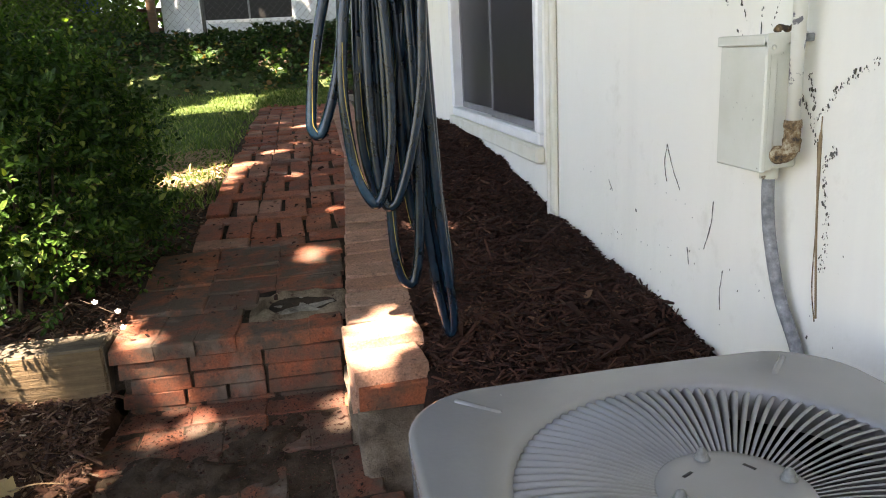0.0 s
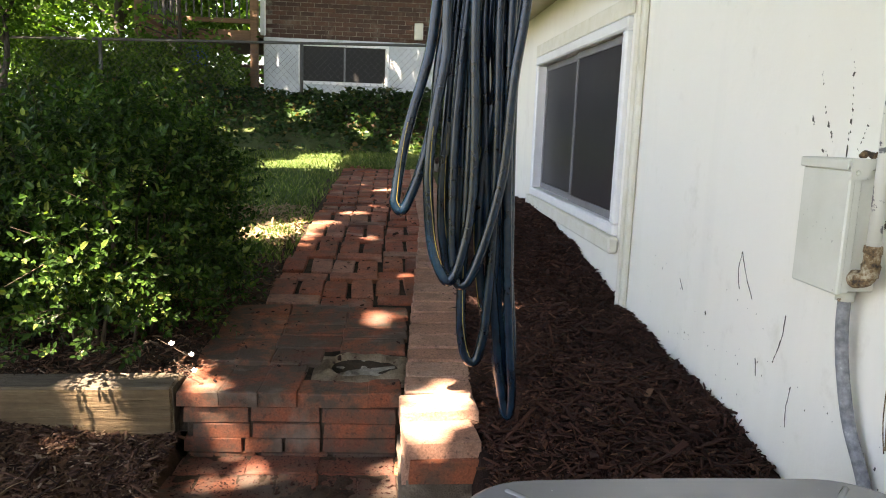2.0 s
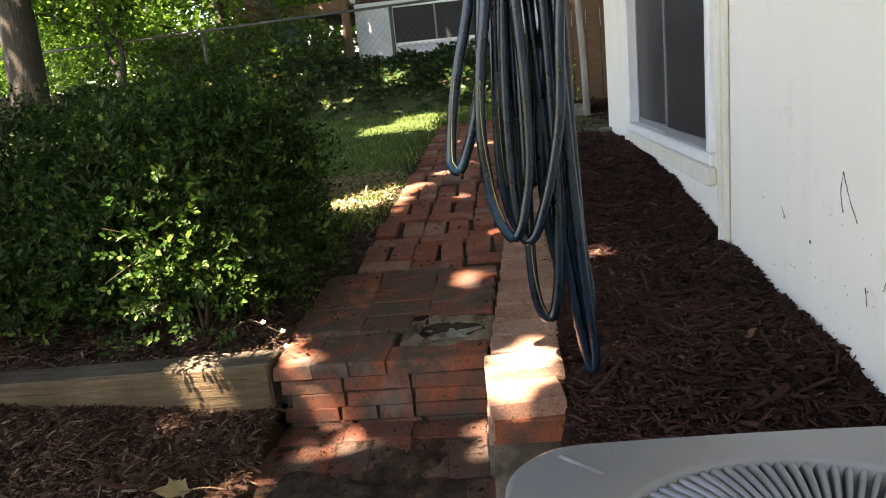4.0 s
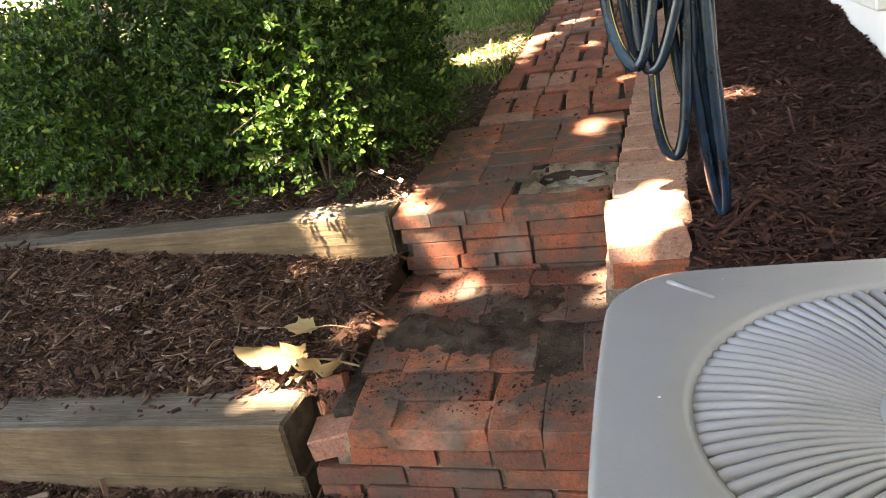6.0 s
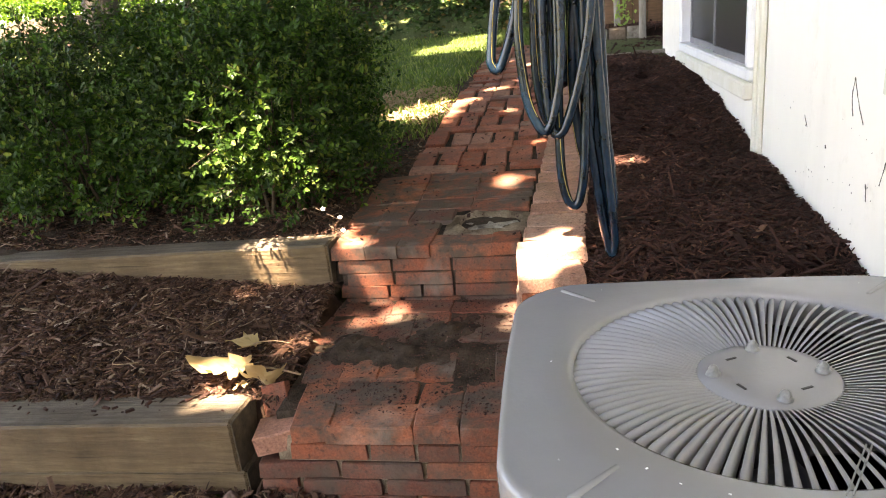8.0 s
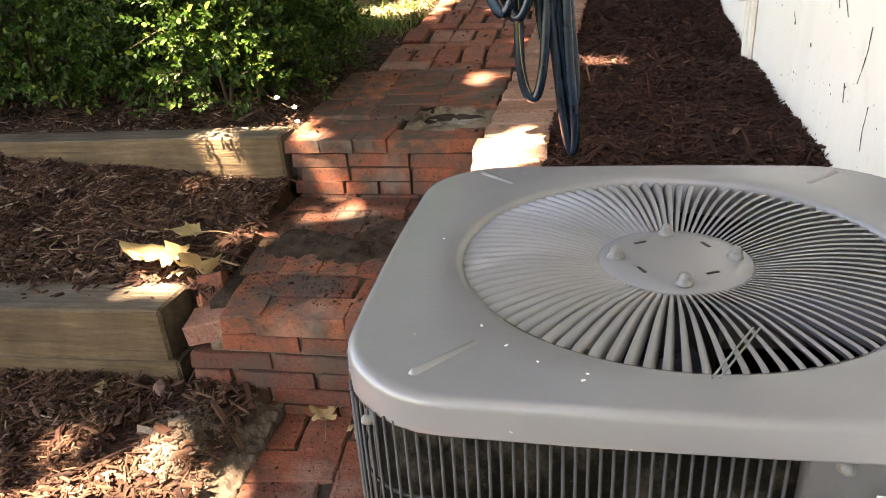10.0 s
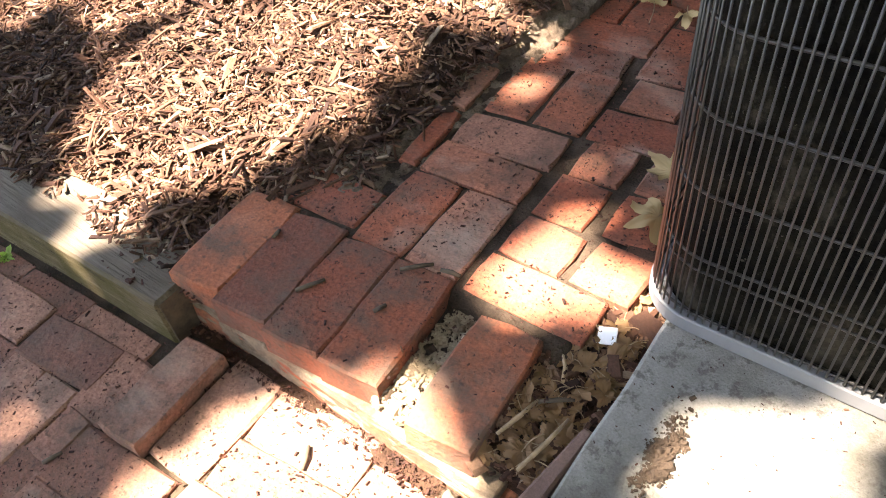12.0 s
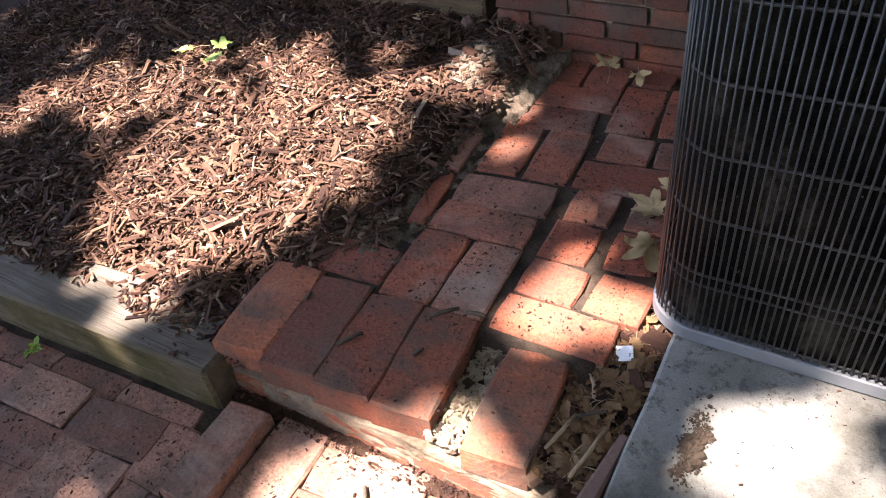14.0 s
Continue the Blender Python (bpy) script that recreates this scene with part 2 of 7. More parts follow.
m_wire = n.finish(n.ramp(n.noise(40.0), [(0.3, (0.024, 0.024, 0.025)), (0.7, (0.048, 0.047, 0.047))]), 0.42, spec=0.4)
n = Nodes("dusty_coil_fins")
a, b = n.noise(6.0, 7.0, 0.72, (1.0, 1.0, 0.7)), n.noise(130.0, 4.0, 0.7)
col = n.ramp(a, [(0.42, (0.003, 0.003, 0.003)), (0.54, (0.013, 0.012, 0.009)), (0.66, (0.085, 0.076, 0.060))])
col = n.mix(n.ramp(b, [(0.66, (0.0,)), (0.72, (0.8,))]), col, (0.13, 0.12, 0.10))
m_coil = n.finish(col, 0.9, [(b, 0.006)], spec=0.08)
n = Nodes("zinc_screw")
m_zinc = n.finish(n.ramp(n.noise(200.0), [(0.3, (0.14, 0.145, 0.14)), (0.7, (0.21, 0.215, 0.205))]), 0.5, metal=0.2)
n = Nodes("black_inside")
m_dark = n.finish((0.012, 0.012, 0.013), 0.7)

n = Nodes("hose_rubber")
a, b = n.noise(18.0, 4.0), n.noise(500.0, 2.0)
col = n.ramp(a, [(0.35, (0.003, 0.010, 0.021)), (0.7, (0.007, 0.025, 0.046))])
m_hose = n.finish(col, 0.19, [(b, 0.0003)], spec=0.5)
n = Nodes("yellow_hose_stripe")
m_stripe = n.finish(n.ramp(n.noise(30.0), [(0.3, (0.26, 0.19, 0.03)), (0.7, (0.40, 0.30, 0.06))]), 0.4)

n = Nodes("cream_box_paint")
a, b = n.noise(7.0, 5.0), n.noise(45.0, 5.0, 0.7)
col = n.ramp(a, [(0.3, (0.60, 0.60, 0.52)), (0.7, (0.70, 0.70, 0.63))])
col = n.mix(n.ramp(b, [(0.66, (0.0,)), (0.70, (0.9,))]), col, (0.22, 0.21, 0.18))
m_box = n.finish(col, 0.55, [(b, 0.001)])
n = Nodes("peeling_pipe_paint")
a, b = n.noise(38.0, 4.0, 0.6), n.noise(12.0)
col = n.mix(n.ramp(a, [(0.60, (0.0,)), (0.64, (1.0,))]), n.ramp(b, [(0.3, (0.68, 0.67, 0.60)), (0.7, (0.76, 0.75, 0.70))]), (0.16, 0.16, 0.17))
m_pipe = n.finish(col, 0.55, [(a, 0.001)])
n = Nodes("grey_conduit")
a = n.noise(50.0, 4.0, 0.65)
m_conduit = n.finish(n.ramp(a, [(0.35, (0.13, 0.135, 0.145)), (0.62, (0.27, 0.275, 0.29)), (0.75, (0.45, 0.45, 0.45))]), 0.55)
n = Nodes("rusty_fitting")
a = n.noise(45.0, 5.0, 0.7)
m_rust = n.finish(n.ramp(a, [(0.40, (0.035, 0.024, 0.018)), (0.52, (0.20, 0.125, 0.06)), (0.68, (0.52, 0.46, 0.34))]), 0.8, [(a, 0.004)])
n = Nodes("dry_vine")
m_vine = n.finish(n.ramp(n.noise(90.0), [(0.3, (0.07, 0.064, 0.058)), (0.7, (0.15, 0.14, 0.125))]), 0.9)


def leaf_material(name, stops, gloss=0.4, through=0.35, tint=(1.5, 1.7, 0.7)):
    n = Nodes(name)
    rnd = n.tree.nodes["Geometry"].outputs["Random Per Island"]
    col = n.ramp(rnd, stops)
    col = n.mix(1.0, col, n.ramp(n.noise(3.0), [(0.3, (0.75, 0.75, 0.75)), (0.7, (1.2, 1.2, 1.1))]), "MULTIPLY")
    n.finish(col, gloss, spec=0.16)
    t = n.node("ShaderNodeBsdfTranslucent")
    n.link(n.mix(1.0, col, tint, "MULTIPLY"), t.inputs["Color"])
    m = n.node("ShaderNodeMixShader", Fac=through)
    n.link(n.bsdf.outputs[0], m.inputs[1])
    n.link(t.outputs[0], m.inputs[2])
    n.link(m.outputs[0], n.tree.nodes["Material Output"].inputs["Surface"])
    return n.mat


m_bush = leaf_material("bush_leaf", [(0.0, (0.010, 0.028, 0.006)), (0.5, (0.022, 0.056, 0.010)), (0.85, (0.048, 0.105, 0.018)), (1.0, (0.16, 0.20, 0.05))], 0.42, 0.28)
m_ivy = leaf_material("ivy_leaf", [(0.0, (0.014, 0.034, 0.016)), (0.6, (0.032, 0.068, 0.026)), (0.9, (0.07, 0.12, 0.045)), (1.0, (0.20, 0.10, 0.05))])
m_tree = leaf_material("tree_leaf", [(0.0, (0.03, 0.075, 0.015)), (0.6, (0.07, 0.14, 0.03)), (1.0, (0.14, 0.22, 0.05))], 0.5, 0.5)
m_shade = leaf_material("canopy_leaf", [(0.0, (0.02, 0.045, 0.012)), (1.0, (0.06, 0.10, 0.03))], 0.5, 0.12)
m_grass = leaf_material("grass_blade", [(0.0, (0.045, 0.08, 0.02)), (0.6, (0.09, 0.135, 0.04)), (1.0, (0.22, 0.23, 0.11))], 0.6, 0.4)
m_dry_leaf = leaf_material("dry_yellow_leaf", [(0.0, (0.34, 0.235, 0.115)), (1.0, (0.56, 0.43, 0.24))], 0.7, 0.2, (1.2, 1.05, 0.75))
m_brown_leaf = leaf_material("brown_leaf", [(0.0, (0.085, 0.048, 0.026)), (1.0, (0.23, 0.145, 0.085))], 0.7, 0.2, (1.2, 1.0, 0.7))
m_fresh_leaf = leaf_material("fresh_fallen_leaf", [(0.0, (0.20, 0.30, 0.09)), (1.0, (0.30, 0.42, 0.14))], 0.6, 0.3)
n = Nodes("bark")
a, b = n.noise(12.0, 6.0, 0.7, (3.0, 3.0, 0.6)), n.noise(90.0)
m_bark = n.finish(n.ramp(a, [(0.3, (0.022, 0.018, 0.014)), (0.7, (0.06, 0.05, 0.04))]), 0.9, [(a, 0.02)])
n = Nodes("pale_bark")
a = n.noise(7.0, 6.0, 0.7, (3.0, 3.0, 0.8))
m_pale_bark = n.finish(n.ramp(a, [(0.3, (0.20, 0.18, 0.15)), (0.7, (0.42, 0.39, 0.34))]), 0.9, [(a, 0.02)])
n = Nodes("twig")
m_twig = n.finish(n.ramp(n.noise(60.0), [(0.3, (0.035, 0.025, 0.016)), (0.7, (0.09, 0.065, 0.042))]), 0.9)
n = Nodes("straw_root")
m_root = n.finish(n.ramp(n.noise(60.0), [(0.3, (0.19, 0.125, 0.07)), (0.7, (0.32, 0.23, 0.14))]), 0.9)
n = Nodes("galvanised_wire")
m_galv = n.finish(n.ramp(n.noise(30.0), [(0.3, (0.045, 0.045, 0.043)), (0.7, (0.09, 0.09, 0.085))]), 0.7)
n = Nodes("deck_wood")
a = n.noise(8.0, 5.0, 0.65, (0.8, 6.0, 6.0))
m_deck = n.finish(n.ramp(a, [(0.3, (0.10, 0.055, 0.03)), (0.7, (0.18, 0.10, 0.055))]), 0.8, [(a, 0.004)])
n = Nodes("black_baluster")
m_black = n.finish(n.ramp(n.noise(20.0), [(0.3, (0.02, 0.02, 0.02)), (0.7, (0.04, 0.04, 0.04))]), 0.5)
n = Nodes("white_foundation")
a, b = n.noise(3.0, 5.0), n.noise(50.0)
m_found = n.finish(n.ramp(a, [(0.3, (0.50, 0.54, 0.58)), (0.7, (0.68, 0.71, 0.74))]), 0.8, [(b, 0.004)])
n = Nodes("blue_plastic")
m_blue = n.finish(n.ramp(n.noise(9.0), [(0.3, (0.02, 0.06, 0.30)), (0.7, (0.03, 0.09, 0.42))]), 0.5)
n = Nodes("lawn_soil")
a, b = n.noise(2.5, 5.0), n.noise(60.0, 4.0, 0.7)
col = n.ramp(a, [(0.35, (0.05, 0.085, 0.022)), (0.6, (0.075, 0.12, 0.03)), (0.78, (0.13, 0.12, 0.06))])
m_lawn = n.finish(n.mix(1.0, col, n.ramp(b, [(0.2, (0.6, 0.6, 0.6)), (0.8, (1.3, 1.3, 1.3))]), "MULTIPLY"), 0.95, [(b, 0.02)], spec=0.2)
n = Nodes("yard_ground")
a, b = n.noise(0.7, 6.0), n.noise(40.0, 4.0, 0.7)
col = n.ramp(a, [(0.3, (0.045, 0.05, 0.022)), (0.5, (0.06, 0.085, 0.028)), (0.7, (0.10, 0.09, 0.05))])
m_ground = n.finish(n.mix(1.0, col, n.ramp(b, [(0.2, (0.6, 0.6, 0.6)), (0.8, (1.3, 1.3, 1.3))]), "MULTIPLY"), 0.95, [(b, 0.02)], spec=0.2)
n = Nodes("white_petal")
m_petal = n.finish((0.8, 0.8, 0.76), 0.6)
n = Nodes("pale_stone")
a = n.noise(60.0, 5.0, 0.7)
m_stone = n.finish(n.ramp(a, [(0.3, (0.06, 0.046, 0.033)), (0.7, (0.14, 0.115, 0.086))]), 0.9, [(a, 0.003)])


# ---- mesh helpers ----
def mesh_from(name, verts, faces, material, smooth=False):
    me = bpy.data.meshes.new(name)
    me.from_pydata(verts, [], faces)
    me.materials.append(material)
    if smooth:
        me.polygons.foreach_set("use_smooth", [True] * len(me.polygons))
    me.update()
    return me


def mesh_of(name, bm, material, smooth=False):
    bmesh.ops.recalc_face_normals(bm, faces=bm.faces)
    me = bpy.data.meshes.new(name)
    bm.to_mesh(me)
    bm.free()
    me.materials.append(material)
    if smooth:
        me.polygons.foreach_set("use_smooth", [True] * len(me.polygons))
    return me


def part(name, data, parent, label="", m=None):
    """One mesh object under a thing or a part."""
    ob = new(name, data)
    if m is not None:
        ob.matrix_basis = m
    ob.parent = parent
    return tagged(ob, label)


def thing(name, label, category, m=None, data=None, group="", kind=""):
    ob = new(name, data)
    if m is not None:
        ob.matrix_basis = m
    return tagged(ob, label, category, group, kind)


def box_into(bm, x0, x1, y0, y1, z0, z1, bevel=0.0, m=None):
    made = bmesh.ops.create_cube(bm, size=1.0)["verts"]
    for v in made:
        v.co = Vector(((x0 + x1) / 2 + v.co.x * (x1 - x0), (y0 + y1) / 2 + v.co.y * (y1 - y0), (z0 + z1) / 2 + v.co.z * (z1 - z0)))
    if bevel:
        edges = {e for v in made for e in v.link_edges}
        made = bmesh.ops.bevel(bm, geom=list(edges), offset=bevel, segments=1, affect="EDGES")["verts"]
    if m is not None:
        bmesh.ops.transform(bm, matrix=m, verts=list({v for v in made}))
    return bm


def box(name, material, x0, x1, y0, y1, z0, z1, bevel=0.0):
    return mesh_of(name, box_into(bmesh.new(), x0, x1, y0, y1, z0, z1, bevel), material)


def tube(name, material, points, radius, sides=8, closed=False):
    """A round tube along a line of points; radius a number or one for each point."""
    pts = [Vector(p) for p in points]
    count = len(pts)
    radii = radius if isinstance(radius, (list, tuple)) else [radius] * count
    verts, faces = [], []
    side = None
    for i, p in enumerate(pts):
        ahead = pts[(i + 1) % count] if closed or i < count - 1 else p
        behind = pts[i - 1] if closed or i else p
        way = (ahead - behind).normalized()
        if side is None:
            side = way.orthogonal().normalized()
        side = (side - way * side.dot(way))
        side = side.normalized() if side.length > 1e-6 else way.orthogonal().normalized()
        other = way.cross(side)
        for k in range(sides):
            a = 2 * math.pi * k / sides
            verts.append(p + radii[i] * (math.cos(a) * side + math.sin(a) * other))
    for i in range(count if closed else count - 1):
        j = (i + 1) % count
        for k in range(sides):
            l = (k + 1) % sides
            faces.append((i * sides + k, i * sides + l, j * sides + l, j * sides + k))
    if not closed:
        faces.append(tuple(range(sides))[::-1])
        faces.append(tuple((count - 1) * sides + k for k in range(sides)))
    return mesh_from(name, verts, faces, material, True)


def smooth_line(points, steps=6):
    """A smooth curve through a few points."""
    pts = [Vector(p) for p in points]
    out = []
    for i in range(len(pts) - 1):
        p0, p1, p2, p3 = pts[max(i - 1, 0)], pts[i], pts[i + 1], pts[min(i + 2, len(pts) - 1)]
        for s in range(steps):
            t = s / steps
            out.append(0.5 * (2 * p1 + (p2 - p0) * t + (2 * p0 - 5 * p1 + 4 * p2 - p3) * t * t + (3 * p1 - p0 - 3 * p2 + p3) * t ** 3))
    out.append(pts[-1])
    return out


def profile(y, table):
    return float(np.interp(y, [a for a, b in table], [b for a, b in table]))


def lump(x, y, s=1.0):
    return noise.noise(Vector((x * s, y * s, 3.7)))


def rotations(rng, count, tilt, lean=None):
    """Random turns: any heading, a tilt of up to about that many radians from flat."""
    yaw = rng.uniform(0, 2 * np.pi, count)
    rx, ry = rng.normal(0, tilt, count), rng.normal(0, tilt, count)
    cz, sz, cx, sx, cy, sy = np.cos(yaw), np.sin(yaw), np.cos(rx), np.sin(rx), np.cos(ry), np.sin(ry)
    zero, one = np.zeros(count), np.ones(count)
    Z = np.stack([cz, -sz, zero, sz, cz, zero, zero, zero, one], 1).reshape(-1, 3, 3)
    X = np.stack([one, zero, zero, zero, cx, -sx, zero, sx, cx], 1).reshape(-1, 3, 3)
    Y = np.stack([cy, zero, sy, zero, one, zero, -sy, zero, cy], 1).reshape(-1, 3, 3)
    return Z @ X @ Y


def scattered(name, material, template, faces, places, turns, scales):
    """Many copies of a small template in one mesh."""
    t = np.array(template, float)
    v = np.einsum("nij,nkj->nki", turns, t[None] * scales[:, None, :]) + places[:, None, :]
    count, k = len(places), len(t)
    f = [tuple(i * k + a for a in face) for i in range(count) for face in faces]
    return mesh_from(name, v.reshape(-1, 3).tolist(), f, material)


LEAF = [(0, 0, 0), (0.28, 0.22, 0.06), (0.26, 0.66, 0.07), (0, 1, -0.05), (-0.26, 0.66, 0.07), (-0.28, 0.22, 0.06)]
LEAF_FACES = [(0, 1, 2, 3), (0, 3, 4, 5)]
CHIP = [(-0.5, -0.5, 0), (0.5, -0.35, 0), (0.42, 0.5, 0), (-0.5, 0.4, 0), (-0.42, -0.3, 1), (0.36, -0.28, 1), (0.4, 0.3, 1), (-0.36, 0.35, 1)]
CHIP_FACES = [(3, 2, 1, 0), (4, 5, 6, 7), (0, 1, 5, 4), (1, 2, 6, 5), (2, 3, 7, 6), (3, 0, 4, 7)]

# ---- the ground ----
LEFT = [(-400, -0.07), (0.06, -0.07), (0.16, 0.02), (1.2, 0.10), (1.36, 0.26), (1.9, 0.36), (2.06, 0.53), (4.2, 0.78), (8.0, 0.98), (9.3, 1.60), (12, 1.66), (40, 2.0), (400, 4.0)]
RIGHT = [(-400, -0.07), (1.2, -0.07), (1.5, 0.3), (1.75, 0.5), (4.2, 0.76), (8.0, 0.98), (9.3, 1.60), (12, 1.66), (40, 2.0), (400, 4.0)]
xs = [-400, -120, -50, -25, -14] + list(np.linspace(-8, -0.65, 22)) + [-0.6, -0.3, 0.0, 0.04, 0.1, 0.3, 0.6, 0.9] + list(np.linspace(1.2, 8, 8)) + [14, 25, 50, 120, 400]
ys = [-400, -120, -50, -20, -8, -4, -2, -1, -0.4, 0.0] + list(np.linspace(0.06, 2.1, 30)) + list(np.linspace(2.3, 16, 50)) + [20, 28, 40, 70, 120, 400]
STEPS_LOW = [(-400, -0.07), (1.3, -0.07), (2.1, 0.2), (2.6, 0.5), (4.2, 0.76), (8.0, 0.98), (9.3, 1.60), (12, 1.66), (40, 2.0), (400, 4.0)]
verts = [(x, y, profile(y, LEFT if x < -0.62 else STEPS_LOW if x < 0.09 else RIGHT) + (0.03 * lump(x, y, 0.8) if y > 4.2 and abs(x) < 60 else 0)) for y in ys for x in xs]
w = len(xs)
faces = [(j * w + i, j * w + i + 1, (j + 1) * w + i + 1, (j + 1) * w + i) for j in range(len(ys) - 1) for i in range(w - 1)]
thing("ground", "bare brown and green yard soil", "ground", data=mesh_from("ground", verts, faces, m_ground), kind="structure")


def path_z(y):
    return profile(y, [(2.0, 0.61), (4.2, 0.83), (6.9, 0.94), (8.2, 1.03)])


def sheet(name, label, category, material, x0, x1, y0, y1, height, nx, ny, kind="structure", bump=0.0, s=5.0, skirt=0.12):
    """A bumpy sheet with a skirt at its edges."""
    verts, faces = [], []
    for j in range(ny + 1):
        for i in range(nx + 1):
            x, y = x0 + (x1 - x0) * i / nx, y0 + (y1 - y0) * j / ny
            z = height(x, y) + bump * lump(x, y, s) + bump * 0.5 * lump(x, y, s * 3.1)
            if i in (0, nx) or j in (0, ny):
                z -= skirt
            verts.append((x, y, z))
    for j in range(ny):
        for i in range(nx):
            a = j * (nx + 1) + i
            faces.append((a, a + 1, a + nx + 2, a + nx + 1))
    return thing(name, label, category, data=mesh_from(name, verts, faces, material, True), kind=kind)


def old_bed(x, y):
    """The lower bark bed between its two timbers."""
    return 0.085 + 0.105 * np.clip((y - 0.15) / 1.1, 0, 1) + 0.03 * np.exp(-((x + 1.0) ** 2 + (y - 0.65) ** 2) / 0.25)


def mid_bed(x, y):
    return 0.382 + (0.09 + 0.12 * np.clip((-x - 0.62) / 1.4, 0, 1.0)) * np.clip((y - 1.42) / 0.55, 0, 1)


WALL_LINE = [(1.1, 0.42), (1.6, 0.565), (2.0, 0.615), (2.4, 0.632), (2.83, 0.655), (3.55, 0.764), (4.7, 0.868), (5.6, 0.82), (6.4, 0.84)]
EDGE_LINE = [(1.1, 0.35), (1.5, 0.50), (1.8, 0.595), (2.0, 0.60), (2.8, 0.67), (3.6, 0.745), (4.5, 0.82), (6.4, 0.88)]


def new_bed(x, y):
    e = np.interp(y, [a for a, b in EDGE_LINE], [b for a, b in EDGE_LINE])
    k = np.interp(y, [a for a, b in WALL_LINE], [b for a, b in WALL_LINE])
    t = np.clip((x - 0.24) / 0.69, 0, 1)
    return e * (1 - t) + k * t + 0.02 * np.sin(3.0 * t)


sheet("mulch_bed_lower", "weathered brown bark mulch bed behind a mossy timber", "mulch bed", m_bed_old, -3.2, -0.44, 0.10, 1.30, old_bed, 70, 34, bump=0.02)
sheet("mulch_bed_middle", "weathered brown bark mulch bed between two timbers", "mulch bed", m_bed_old, -3.2, -0.55, 1.40, 2.02, mid_bed, 70, 20, bump=0.02)
sheet("mulch_bed_wall", "fresh dark brown bark mulch bed along the white wall", "mulch bed", m_bed_new, 0.20, 0.96, 1.12, 6.4, new_bed, 26, 130, bump=0.02)
sheet("mulch_terrace", "dark bark mulch terrace beyond the house corner", "mulch bed", m_bed_new, 0.28, 1.7, 5.70, 8.2, lambda x, y: 0.845 + 0.05 * np.clip((y - 5.8) / 1.2, 0, 1) + 0.10 * (y > 7.08), 30, 60, bump=0.025)
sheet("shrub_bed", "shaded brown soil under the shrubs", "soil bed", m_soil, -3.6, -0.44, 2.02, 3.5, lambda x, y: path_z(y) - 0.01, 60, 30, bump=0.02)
sheet("lawn", "short green lawn with bare patches beside the brick path", "lawn", m_lawn, -7.0, -0.42, 3.3, 8.5, lambda x, y: path_z(y) + 0.005, 40, 40, bump=0.02, s=2.0)
sheet("lawn_far_end", "short green lawn beyond the brick path", "lawn", m_lawn, -0.42, 0.32, 6.85, 8.5, lambda x, y: path_z(y) + 0.005, 20, 20, bump=0.02, s=2.0)


def bank_z(x, y):
    return 0.98 + 0.66 * np.clip((y - 8.15) / 1.15, 0, 1) ** 0.9 + 0.05 * np.sin(x * 1.7 + 0.5)


sheet("bank", "low earth bank overgrown with ivy", "bank", m_soil, -7.5, 3.0, 8.1, 9.9, bank_z, 60, 24, bump=0.06, s=2.0)

# ---- the white house ----
WALL_X = 0.93
HOUSE_END = 5.9
house_wall = thing("wall_east", "white painted masonry house wall with dry vine marks", "wall", kind="structure")
WIN = (2.98, 4.86, 0.93, 1.81)
bm = bmesh.new()
box_into(bm, WALL_X, WALL_X + 0.22, -6.0, WIN[0], -0.1, 2.6)
box_into(bm, WALL_X, WALL_X + 0.22, WIN[1], HOUSE_END, -0.1, 2.6)
box_into(bm, WALL_X, WALL_X + 0.22, WIN[0], WIN[1], -0.1, WIN[2])
box_into(bm, WALL_X, WALL_X + 0.22, WIN[0], WIN[1], WIN[3], 2.6)
part("wall_body", mesh_of("wall_body", bm, m_wall), house_wall)
part("end_wall", box("end_wall", m_wall, WALL_X + 0.22, 5.0, HOUSE_END - 0.22, HOUSE_END, -0.1, 2.6), house_wall)

window_1 = thing("window_1", "white framed sliding window with dark insect screens", "window", kind="structure")
y0, y1, z0, z1 = WIN
x = WALL_X
for name, d in (("frame_top", (x - 0.025, x + 0.08, y0, y1, z1 - 0.055, z1)), ("frame_bottom", (x - 0.025, x + 0.08, y0, y1, z0, z0 + 0.05)),
                ("frame_side", (x - 0.025, x + 0.08, y0, y0 + 0.052, z0 + 0.05, z1 - 0.055)), ("frame_side", (x - 0.025, x + 0.08, y1 - 0.06, y1, z0 + 0.05, z1 - 0.055))):
    part(name, box(name, m_vinyl, *d, 0.008), window_1)
bm = bmesh.new()
box_into(bm, x - 0.045, x - 0.003, y0 - 0.03, y1 + 0.02, z0 - 0.07, z0 - 0.002, 0.008)
part("wooden_sill", mesh_of("wooden_sill", bm, m_trim), window_1, "cream painted wooden sill, flaking")
bm = bmesh.new()
box_into(bm, x - 0.02, x - 0.003, y0 - 0.03, y1 + 0.03, z1 + 0.002, z1 + 0.075, 0.004)
part("head_board", mesh_of("head_board", bm, m_trim), window_1, "cream painted head board")
iy0, iy1, iz0, iz1 = y0 + 0.052, y1 - 0.06, z0 + 0.05, z1 - 0.055
mid = 3.9
